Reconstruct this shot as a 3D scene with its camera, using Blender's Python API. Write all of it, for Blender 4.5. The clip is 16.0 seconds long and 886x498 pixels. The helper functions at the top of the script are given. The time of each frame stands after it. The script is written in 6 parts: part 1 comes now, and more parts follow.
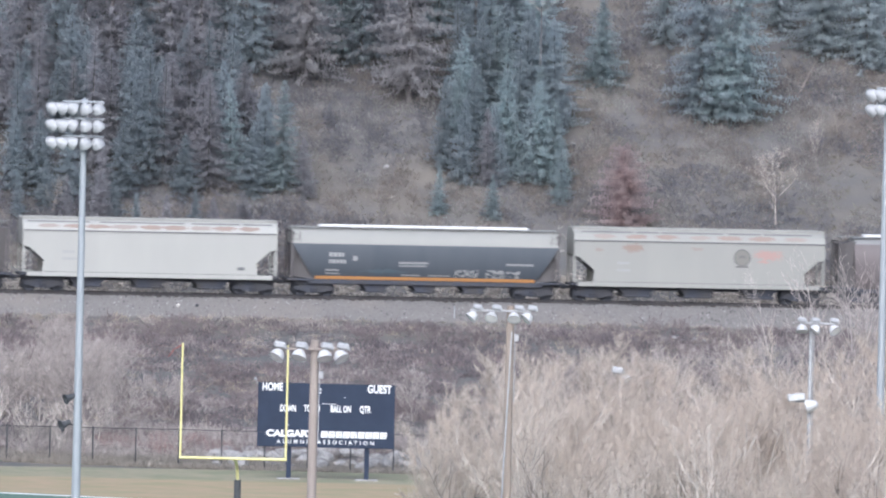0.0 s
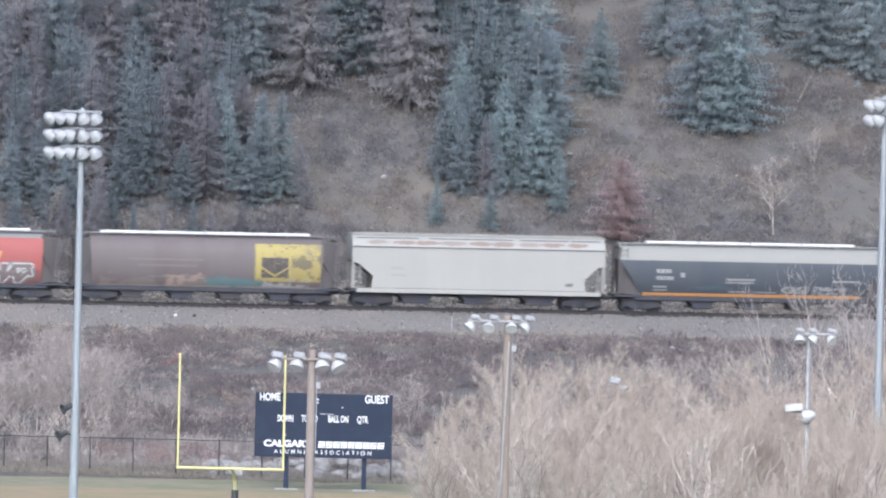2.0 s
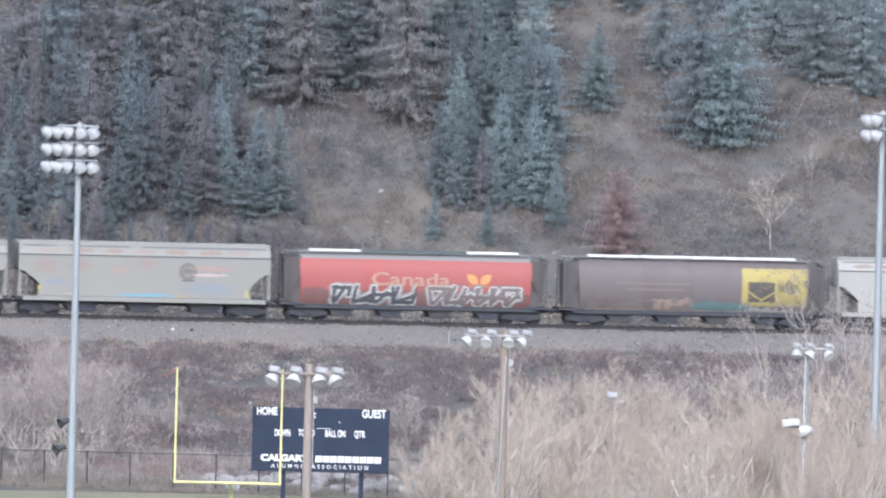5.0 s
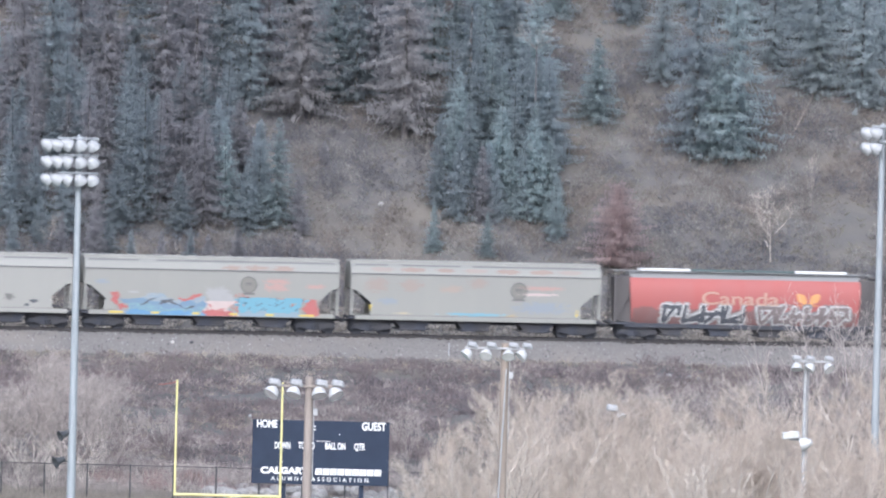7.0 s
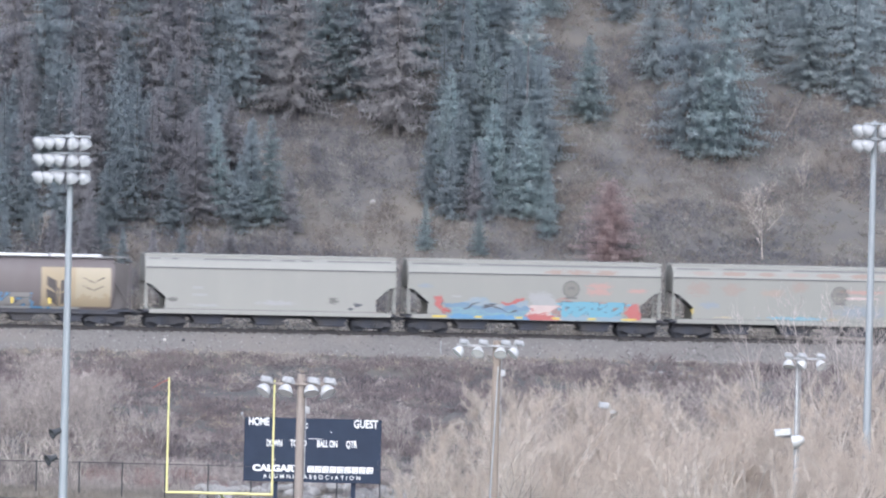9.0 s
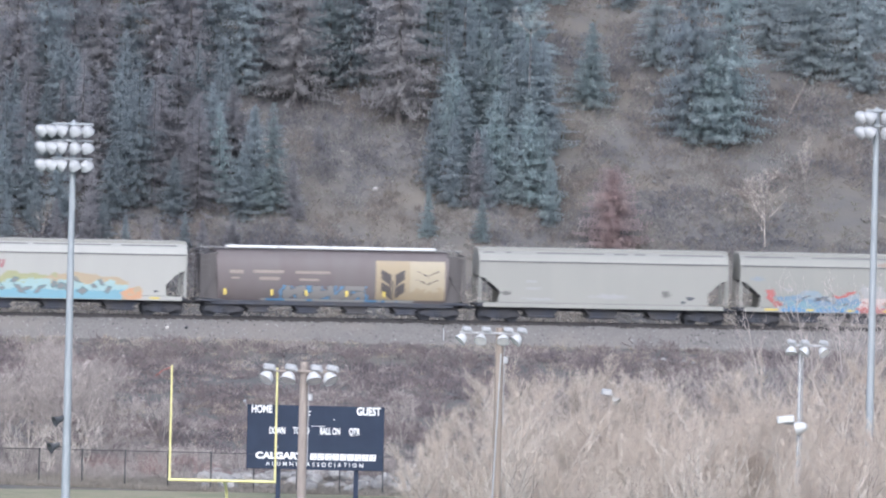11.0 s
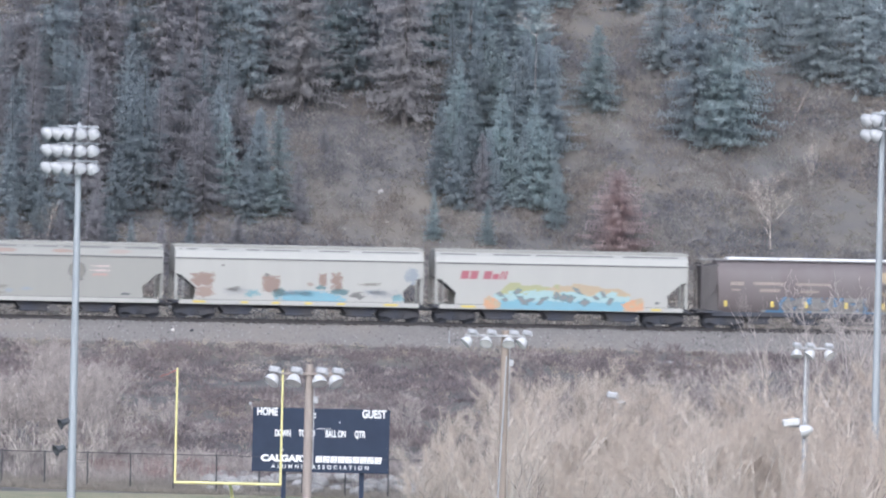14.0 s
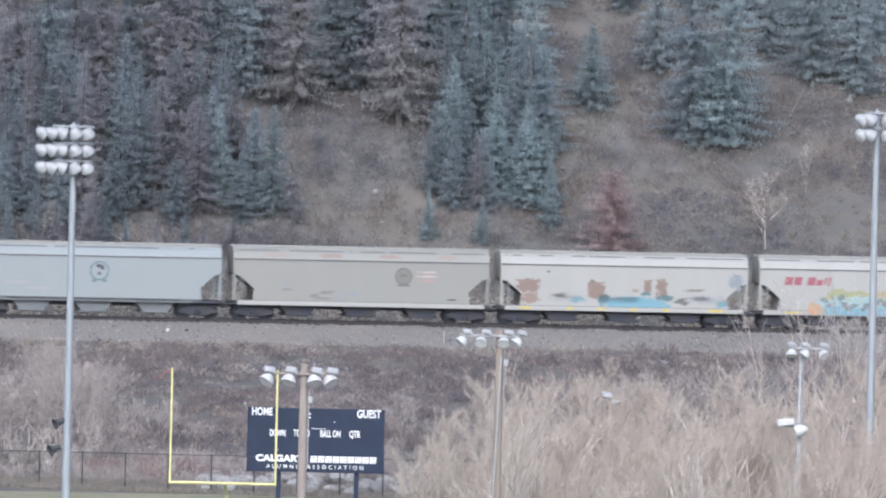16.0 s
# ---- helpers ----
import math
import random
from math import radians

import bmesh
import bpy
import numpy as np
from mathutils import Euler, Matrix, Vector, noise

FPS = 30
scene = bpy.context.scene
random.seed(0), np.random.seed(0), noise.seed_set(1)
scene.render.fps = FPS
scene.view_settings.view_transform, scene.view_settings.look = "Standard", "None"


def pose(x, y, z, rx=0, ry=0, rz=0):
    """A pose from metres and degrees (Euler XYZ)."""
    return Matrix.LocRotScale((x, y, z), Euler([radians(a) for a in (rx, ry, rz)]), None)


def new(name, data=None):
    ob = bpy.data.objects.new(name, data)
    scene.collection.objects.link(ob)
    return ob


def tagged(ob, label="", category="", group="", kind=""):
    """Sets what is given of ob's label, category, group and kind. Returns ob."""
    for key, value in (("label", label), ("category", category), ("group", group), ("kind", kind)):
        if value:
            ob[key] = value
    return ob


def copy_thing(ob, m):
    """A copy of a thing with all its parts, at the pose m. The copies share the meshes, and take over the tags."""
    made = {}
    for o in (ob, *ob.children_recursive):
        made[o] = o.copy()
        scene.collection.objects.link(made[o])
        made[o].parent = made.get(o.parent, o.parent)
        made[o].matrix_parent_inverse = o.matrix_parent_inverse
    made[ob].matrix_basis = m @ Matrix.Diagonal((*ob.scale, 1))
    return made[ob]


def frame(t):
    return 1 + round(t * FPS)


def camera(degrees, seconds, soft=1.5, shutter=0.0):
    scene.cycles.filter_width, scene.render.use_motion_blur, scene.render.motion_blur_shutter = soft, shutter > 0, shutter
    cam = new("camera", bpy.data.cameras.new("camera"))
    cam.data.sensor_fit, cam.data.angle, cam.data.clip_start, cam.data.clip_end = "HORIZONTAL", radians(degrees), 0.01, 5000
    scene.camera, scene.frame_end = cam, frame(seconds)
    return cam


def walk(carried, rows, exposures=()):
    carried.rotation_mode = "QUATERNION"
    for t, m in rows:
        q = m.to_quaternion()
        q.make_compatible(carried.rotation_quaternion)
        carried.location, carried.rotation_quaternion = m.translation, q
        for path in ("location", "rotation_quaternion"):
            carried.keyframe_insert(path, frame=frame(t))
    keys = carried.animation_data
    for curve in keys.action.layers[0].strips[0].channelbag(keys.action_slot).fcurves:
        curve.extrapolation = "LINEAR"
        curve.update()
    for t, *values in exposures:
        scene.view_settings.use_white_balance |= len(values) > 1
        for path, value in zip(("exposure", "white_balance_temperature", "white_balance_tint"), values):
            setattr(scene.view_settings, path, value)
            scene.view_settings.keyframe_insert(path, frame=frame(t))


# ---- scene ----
cam = camera(3.592, 16.0, soft=2.1, shutter=0.5)
walk(cam, [
    (0, pose(0, 0, 37, 88.2725, -1.340, 0.0000)),
    (0.5, pose(0, 0, 37, 88.2894, -1.371, 0.0008)),
    (1, pose(0, 0, 37, 88.2909, -1.352, 0.0001)),
    (1.5, pose(0, 0, 37, 88.3002, -1.351, 0.0000)),
    (2, pose(0, 0, 37, 88.3141, -1.386, -0.0086)),
    (2.5, pose(0, 0, 37, 88.3103, -1.401, -0.0018)),
    (3, pose(0, 0, 37, 88.3202, -1.412, -0.0027)),
    (3.5, pose(0, 0, 37, 88.3412, -1.432, -0.0088)),
    (6, pose(0, 0, 37, 88.4002, -1.441, -0.0202)),
    (6.5, pose(0, 0, 37, 88.4205, -1.407, -0.0208)),
    (7, pose(0, 0, 37, 88.4245, -1.444, -0.0184)),
    (7.5, pose(0, 0, 37, 88.4262, -1.426, -0.0196)),
    (8, pose(0, 0, 37, 88.4294, -1.415, -0.0301)),
    (8.5, pose(0, 0, 37, 88.4126, -1.419, -0.0471)),
    (9, pose(0, 0, 37, 88.4154, -1.396, -0.0530)),
    (9.5, pose(0, 0, 37, 88.4019, -1.351, -0.0491)),
    (12, pose(0, 0, 37, 88.3567, -1.326, -0.0386)),
    (12.5, pose(0, 0, 37, 88.3743, -1.326, -0.0281)),
    (13, pose(0, 0, 37, 88.3843, -1.379, -0.0257)),
    (13.5, pose(0, 0, 37, 88.3856, -1.319, -0.0215)),
    (14, pose(0, 0, 37, 88.3739, -1.349, -0.0210)),
    (14.5, pose(0, 0, 37, 88.3490, -1.367, -0.0245)),
    (15, pose(0, 0, 37, 88.3525, -1.366, -0.0210)),
    (15.5, pose(0, 0, 37, 88.3675, -1.357, -0.0245)),
    (16, pose(0, 0, 37, 88.3739, -1.349, -0.0421)),
], exposures=[(0, 1.15, 5650, 11), (3, 1.1, 5650, 11), (6, 1.2, 5650, 11), (7.5, 1.2, 5650, 11), (8.5, 1.12, 5650, 11), (13, 1.12, 5650, 11), (14, 1.08, 5650, 11), (15, 1.02, 5650, 11), (16, 1.02, 5650, 11)])

# ---- world, sun ----
SUN_EL, SUN_ROT = 36.0, 186.0
world = bpy.data.worlds.new("overcast_sky")
scene.world = world
world.use_nodes = True
wt = world.node_tree
sky = wt.nodes.new("ShaderNodeTexSky")
sky.sky_type = 'NISHITA'
sky.sun_disc = False
sky.sun_elevation, sky.sun_rotation = radians(SUN_EL), radians(SUN_ROT)
sky.air_density, sky.dust_density, sky.ozone_density = 1.0, 4.0, 1.0
hsv = wt.nodes.new("ShaderNodeHueSaturation")
hsv.inputs["Saturation"].default_value = 0.62
wt.links.new(sky.outputs[0], hsv.inputs["Color"])
wt.links.new(hsv.outputs[0], wt.nodes["Background"].inputs["Color"])
wt.nodes["Background"].inputs["Strength"].default_value = 0.11
sun_data = bpy.data.lights.new("sun", 'SUN')
sun_data.energy, sun_data.angle, sun_data.color = 1.55, radians(70), (1.0, 0.97, 0.93)
sun = new("sun", sun_data)
# the sky's rotation turns clockwise from +y as seen from above
_a = radians(SUN_ROT)
_d = Vector((math.sin(_a) * math.cos(radians(SUN_EL)), math.cos(_a) * math.cos(radians(SUN_EL)), math.sin(radians(SUN_EL))))
sun.matrix_world = Matrix.Translation((0, 500, 200)) @ _d.to_track_quat("Z", "Y").to_matrix().to_4x4()


# ---- materials ----
def material(name, base, second=None, rough=0.8, metal=0.0, scale=3.0, mix=0.5, detail=6.0, bump=0.0, bump_scale=40.0,
             per_island=0.0, per_object=0.0, stain=None, stain_scale=0.4, stain_amount=0.0, stretch=None, thin=0.0):
    """A two-scale noise material: base and second colours mixed by fine noise, stain by a coarse one."""
    m = bpy.data.materials.new(name)
    m.use_nodes = True
    nt = m.node_tree
    N, Lk = nt.nodes, nt.links
    bsdf = N["Principled BSDF"]
    bsdf.inputs["Roughness"].default_value = rough
    bsdf.inputs["Metallic"].default_value = metal
    co = N.new("ShaderNodeTexCoord").outputs["Object"]
    if stretch:
        mp = N.new("ShaderNodeMapping")
        mp.inputs["Scale"].default_value = stretch
        Lk.new(co, mp.inputs["Vector"])
        co = mp.outputs["Vector"]
    second = second or tuple(c * 0.8 for c in base)

    def noise_fac(s, d, lo, hi):
        n = N.new("ShaderNodeTexNoise")
        n.inputs["Scale"].default_value, n.inputs["Detail"].default_value = s, d
        r = N.new("ShaderNodeMapRange")
        r.inputs["From Min"].default_value, r.inputs["From Max"].default_value = lo, hi
        Lk.new(co, n.inputs["Vector"])
        Lk.new(n.outputs["Fac"], r.inputs["Value"])
        return r.outputs["Result"]

    def blend(fac, a, b):
        x = N.new("ShaderNodeMix")
        x.data_type = 'RGBA'
        Lk.new(fac, x.inputs["Factor"])
        for v, s in ((a, x.inputs[6]), (b, x.inputs[7])):
            if isinstance(v, tuple):
                s.default_value = (*v, 1)
            else:
                Lk.new(v, s)
        return x.outputs[2]

    col = blend(noise_fac(scale, detail, 0.5 - 0.5 * mix * 0.5, 0.5 + 0.5 * mix * 0.5), base, second)
    if stain:
        mm = N.new("ShaderNodeMath")
        mm.operation = 'MULTIPLY'
        mm.inputs[1].default_value = stain_amount
        Lk.new(noise_fac(stain_scale, 4.0, 0.45, 0.65), mm.inputs[0])
        col = blend(mm.outputs[0], col, stain)
    for amount, source in ((per_island, "island"), (per_object, "object")):
        if amount:
            src = N.new("ShaderNodeNewGeometry").outputs["Random Per Island"] if source == "island" else N.new("ShaderNodeObjectInfo").outputs["Random"]
            r = N.new("ShaderNodeMapRange")
            r.inputs["To Min"].default_value, r.inputs["To Max"].default_value = 1 - amount, 1 + amount
            Lk.new(src, r.inputs["Value"])
            v = N.new("ShaderNodeHueSaturation")
            Lk.new(r.outputs["Result"], v.inputs["Value"])
            Lk.new(col, v.inputs["Color"])
            col = v.outputs["Color"]
    Lk.new(col, bsdf.inputs["Base Color"])
    if bump:
        n = N.new("ShaderNodeTexNoise")
        n.inputs["Scale"].default_value, n.inputs["Detail"].default_value = bump_scale, 5.0
        b = N.new("ShaderNodeBump")
        b.inputs["Strength"].default_value, b.inputs["Distance"].default_value = bump, 0.05
        Lk.new(co, n.inputs["Vector"])
        Lk.new(n.outputs["Fac"], b.inputs["Height"])
        Lk.new(b.outputs["Normal"], bsdf.inputs["Normal"])
    if thin:
        # thin needles and twigs let some light through
        tr = N.new("ShaderNodeBsdfTranslucent")
        mx = N.new("ShaderNodeMixShader")
        mx.inputs[0].default_value = thin
        Lk.new(col, tr.inputs["Color"])
        Lk.new(bsdf.outputs[0], mx.inputs[1])
        Lk.new(tr.outputs[0], mx.inputs[2])
        Lk.new(mx.outputs[0], N["Material Output"].inputs["Surface"])
    return m


M = {}
M["soil"] = material("brown_soil", (0.107, 0.100, 0.094), (0.080, 0.079, 0.080), 0.95, scale=0.9, mix=0.6, detail=10.0, bump=0.4, bump_scale=3.0,
                     stain=(0.128, 0.112, 0.094), stain_scale=0.13, stain_amount=0.8)
M["ballast"] = material("grey_ballast", (0.170, 0.158, 0.150), (0.118, 0.110, 0.105), 0.95, scale=6, mix=0.8, bump=0.8, bump_scale=9,
                        stain=(0.185, 0.163, 0.145), stain_scale=0.2, stain_amount=0.6)
M["stone"] = material("pale_stone", (0.30, 0.288, 0.28), (0.20, 0.193, 0.19), 0.9, scale=2.5, mix=0.8, bump=0.5, bump_scale=6, per_object=0.25)
M["loose_stone"] = material("loose_ballast_stone", (0.20, 0.19, 0.19), (0.13, 0.125, 0.125), 0.95, scale=3, mix=0.8, per_island=0.75)
M["turf"] = material("green_turf", (0.075, 0.135, 0.10), (0.06, 0.11, 0.082), 0.9, scale=2.0, mix=0.7)
M["grass"] = material("autumn_grass", (0.185, 0.182, 0.118), (0.245, 0.215, 0.15), 0.95, scale=1.3, mix=0.6, detail=9.0, bump=0.4, bump_scale=20,
                      stain=(0.145, 0.162, 0.09), stain_scale=0.22, stain_amount=0.7)
M["track_strip"] = material("tan_track_strip", (0.30, 0.220, 0.142), (0.245, 0.200, 0.118), 0.95, scale=1.1, mix=0.7, detail=9.0,
                            stain=(0.20, 0.192, 0.10), stain_scale=0.3, stain_amount=0.7)
M["ribbon_red"] = material("red_ribbon_cloth", (0.40, 0.15, 0.135), (0.33, 0.125, 0.115), 0.8, scale=6, mix=0.6, thin=0.4)
M["white_line"] = material("white_line_paint", (0.75, 0.75, 0.75), None, 0.8)
M["scrub_dark"] = material("dark_red_brown_twigs", (0.23, 0.19, 0.19), (0.172, 0.143, 0.145), 0.9, scale=0.35, mix=0.8, per_island=0.2, thin=0.35)
M["scrub_deep"] = material("dark_purplish_twigs", (0.150, 0.128, 0.138), (0.115, 0.098, 0.106), 0.9, scale=0.35, mix=0.8, per_island=0.25, thin=0.3)
M["scrub_grey"] = material("grey_brown_twigs", (0.385, 0.34, 0.32), (0.285, 0.25, 0.238), 0.9, scale=0.35, mix=0.8, per_island=0.2, thin=0.35)
M["scrub_tan"] = material("tan_dry_grass", (0.39, 0.335, 0.275), (0.29, 0.25, 0.21), 0.95, scale=0.35, mix=0.8, per_island=0.2, thin=0.35)
M["straw"] = material("pale_straw_grass", (0.36, 0.325, 0.285), (0.29, 0.262, 0.235), 0.95, scale=0.35, mix=0.8, per_island=0.2, thin=0.35)
# straw paled in colour to offset the train's shadow on it
M["straw_lifted"] = material("shadow_lifted_grass", (0.60, 0.55, 0.49), (0.52, 0.475, 0.425), 0.95, scale=0.35, mix=0.8, per_island=0.05, thin=0.5)
M["slope_dark"] = material("dark_purplish_hill_twigs", (0.180, 0.175, 0.193), (0.147, 0.143, 0.160), 0.9, scale=0.2, mix=0.8, per_island=0.06, thin=0.45)
M["slope_grey"] = material("dull_grey_hill_twigs", (0.322, 0.304, 0.286), (0.268, 0.255, 0.246), 0.9, scale=0.2, mix=0.8, per_island=0.06, thin=0.45)
M["slope_tan"] = material("dull_tan_hill_grass", (0.266, 0.242, 0.199), (0.226, 0.205, 0.172), 0.95, scale=0.2, mix=0.8, per_island=0.1, thin=0.5)
M["slope_brown"] = material("reddish_brown_hill_twigs", (0.275, 0.236, 0.214), (0.228, 0.199, 0.184), 0.9, scale=0.2, mix=0.8, per_island=0.06, thin=0.45)
M["scrub_red"] = material("red_dogwood_twigs", (0.235, 0.150, 0.138), (0.175, 0.118, 0.112), 0.9, scale=0.5, mix=0.9, per_island=0.25)
M["bark_pale"] = material("pale_poplar_bark", (0.47, 0.415, 0.375), (0.335, 0.295, 0.265), 0.9, scale=1.2, mix=0.9, per_island=0.3)
M["twig_tan"] = material("tan_grey_poplar_twigs", (0.595, 0.515, 0.447), (0.514, 0.442, 0.378), 0.9, scale=0.6, mix=0.9, per_island=0.12, thin=0.5)
M["limb_grey"] = material("whitish_poplar_bark", (0.58, 0.525, 0.475), (0.44, 0.395, 0.355), 0.9, scale=1.2, mix=0.9, per_island=0.15)
M["limb_brown"] = material("grey_brown_poplar_bark", (0.185, 0.158, 0.142), (0.13, 0.11, 0.10), 0.9, scale=1.2, mix=0.9, per_island=0.2)
M["bark_white"] = material("white_dead_bark", (0.56, 0.53, 0.50), (0.36, 0.34, 0.32), 0.9, scale=2, mix=0.8, per_island=0.2)
M["bark_dark"] = material("dark_spruce_bark", (0.135, 0.125, 0.125), (0.10, 0.092, 0.092), 0.95, scale=4, mix=0.8)
# needle colours are raised and blued to carry the air's haze
M["needles_green"] = material("green_spruce_needles", (0.455, 0.5, 0.525), (0.396, 0.435, 0.457), 0.95, scale=0.4, mix=0.9, per_island=0.04, per_object=0.13, thin=0.82)
# green needles with bluish haze mixed into their colour
M["needles_haze_blue"] = material("haze_blued_spruce_needles", (0.498, 0.560, 0.572), (0.434, 0.487, 0.498), 0.95, scale=0.4, mix=0.9, per_island=0.04, per_object=0.13, thin=0.82)
M["needles_dry"] = material("dull_brown_spruce_needles", (0.49, 0.48, 0.5), (0.426, 0.418, 0.435), 0.95, scale=0.4, mix=0.9, per_island=0.04, per_object=0.13, thin=0.82)
# paler copy of the needles: distance haze painted in for far trees
M["needles_far_haze"] = material("far_haze_spruce_needles", (0.56, 0.605, 0.62), (0.487, 0.526, 0.539), 0.95, scale=0.4, mix=0.9, per_island=0.04, per_object=0.13, thin=0.82)
M["needles_pale"] = material("thinning_grey_spruce_needles", (0.530, 0.514, 0.519), (0.461, 0.447, 0.452), 0.95, scale=0.4, mix=0.9, per_island=0.04, per_object=0.09, thin=0.82)
M["bush_pale"] = material("pale_grey_bush_twigs", (0.42, 0.375, 0.355), (0.30, 0.265, 0.25), 0.9, scale=0.5, mix=0.9, per_island=0.3, thin=0.2)
M["larch"] = material("rust_larch_twigs", (0.62, 0.52, 0.51), (0.505, 0.422, 0.413), 0.9, scale=0.8, mix=0.9, per_island=0.1, thin=0.8)
M["steel_pole"] = material("galvanised_steel", (0.268, 0.287, 0.305), (0.228, 0.247, 0.266), 0.6, 0.1, scale=3, mix=0.6, stretch=(4, 4, 0.4))
M["lamp_white"] = material("white_lamp_housing", (0.315, 0.32, 0.33), (0.255, 0.26, 0.27), 0.55, scale=5, mix=0.6)
M["lamp_enamel"] = material("white_enamel_lamp", (0.45, 0.45, 0.447), (0.37, 0.37, 0.37), 0.5, scale=5, mix=0.6)
M["lamp_grey"] = material("grey_lamp_housing", (0.34, 0.34, 0.345), (0.26, 0.26, 0.265), 0.6, scale=5, mix=0.6)
M["lamp_glass"] = material("lamp_glass", (0.72, 0.70, 0.685), (0.63, 0.61, 0.60), 0.6, scale=4, mix=0.5)
M["pole_wood"] = material("weathered_pole_wood", (0.285, 0.245, 0.218), (0.20, 0.17, 0.152), 0.9, scale=5, mix=0.9, stretch=(6, 6, 0.35), bump=0.3, bump_scale=8)
M["pole_brown"] = material("brown_treated_pole_wood", (0.275, 0.228, 0.192), (0.195, 0.16, 0.133), 0.9, scale=5, mix=0.9, stretch=(6, 6, 0.35), bump=0.3, bump_scale=8)
M["black"] = material("black_painted_metal", (0.035, 0.037, 0.042), (0.05, 0.052, 0.056), 0.6, scale=3, mix=0.7)
M["yellow_post"] = material("yellow_goal_post_paint", (0.60, 0.545, 0.26), (0.53, 0.48, 0.215), 0.45, scale=2, mix=0.5)
M["board_navy"] = material("navy_scoreboard_panel", (0.010, 0.017, 0.037), (0.013, 0.022, 0.045), 0.85, scale=1.2, mix=0.6)
M["white_text"] = material("white_lettering", (0.62, 0.62, 0.62), (0.55, 0.56, 0.57), 0.6, scale=4, mix=0.5)
M["rail_steel"] = material("rusty_rail_steel", (0.045, 0.041, 0.043), (0.033, 0.030, 0.032), 0.6, 0.4, scale=5, mix=0.8)
M["tie_wood"] = material("creosoted_sleeper_wood", (0.07, 0.06, 0.055), (0.045, 0.04, 0.037), 0.9, scale=4, mix=0.8, per_object=0.3)
# bogie, wheel and outlet colours below are blued to carry haze
M["truck"] = material("grimy_black_bogie", (0.040, 0.043, 0.056), (0.031, 0.034, 0.044), 0.85, scale=3, mix=0.8, stain=(0.052, 0.046, 0.043), stain_scale=1.0, stain_amount=0.5)
M["wheel"] = material("worn_wheel_steel", (0.036, 0.038, 0.048), (0.028, 0.030, 0.038), 0.8, 0.0, scale=4, mix=0.7)
M["bay_grime"] = material("grimy_hopper_outlet", (0.042, 0.045, 0.060), (0.033, 0.036, 0.047), 0.9, scale=2, mix=0.8, stain=(0.056, 0.050, 0.046), stain_scale=0.8, stain_amount=0.6)
# end sheet colour darkened for the shade it lies in
M["end_shade"] = material("shade_dark_slope_sheet", (0.066, 0.066, 0.070), (0.05, 0.05, 0.054), 0.9, scale=2, mix=0.8, stain=(0.085, 0.077, 0.074), stain_scale=0.8, stain_amount=0.4)


def paint(name, base, dirt=0.25, rust=0.0):
    """Weathered rail-car paint: streaked downwards, with grime and some rust."""
    second = tuple(c * (1 - dirt) + 0.16 * dirt for c in base)
    return material(name, base, second, 0.68, scale=0.9, mix=0.9, stretch=(1.2, 1.0, 0.25),
                    stain=(0.36, 0.22, 0.15) if rust else second, stain_scale=0.8, stain_amount=rust or 0.35)


M["p_white"] = paint("white_car_paint", (0.282, 0.279, 0.262), 0.15)
M["p_grey"] = paint("light_grey_car_paint", (0.204, 0.202, 0.186), 0.18)
M["p_pale"] = paint("pale_grey_car_paint", (0.222, 0.219, 0.203), 0.18)
M["p_bluegrey"] = paint("pale_blue_grey_car_paint", (0.206, 0.226, 0.232), 0.08)
# darker copy of the blue-grey, painting the shade under the car
M["p_blueshade"] = paint("shaded_blue_grey_car_paint", (0.105, 0.116, 0.124), 0.3)
M["p_slate"] = paint("dark_slate_blue_paint", (0.038, 0.047, 0.060), 0.10)
M["p_brown"] = paint("brown_car_paint", (0.100, 0.081, 0.082), 0.25)
M["p_brown_dark"] = paint("dark_brown_car_paint", (0.055, 0.047, 0.048), 0.25)
M["p_red"] = paint("faded_red_car_paint", (0.272, 0.070, 0.064), 0.12)
M["p_redfade"] = paint("grimy_red_car_paint", (0.150, 0.064, 0.060), 0.3)
M["p_roofgrey"] = paint("grey_roof_paint", (0.175, 0.173, 0.171), 0.2)
M["hatch_white"] = material("white_hatch_cover", (0.56, 0.56, 0.56), (0.48, 0.48, 0.48), 0.5, scale=3, mix=0.5)
M["hatch_dark"] = material("dark_green_hatch_cover", (0.06, 0.085, 0.085), None, 0.6, scale=3, mix=0.5)
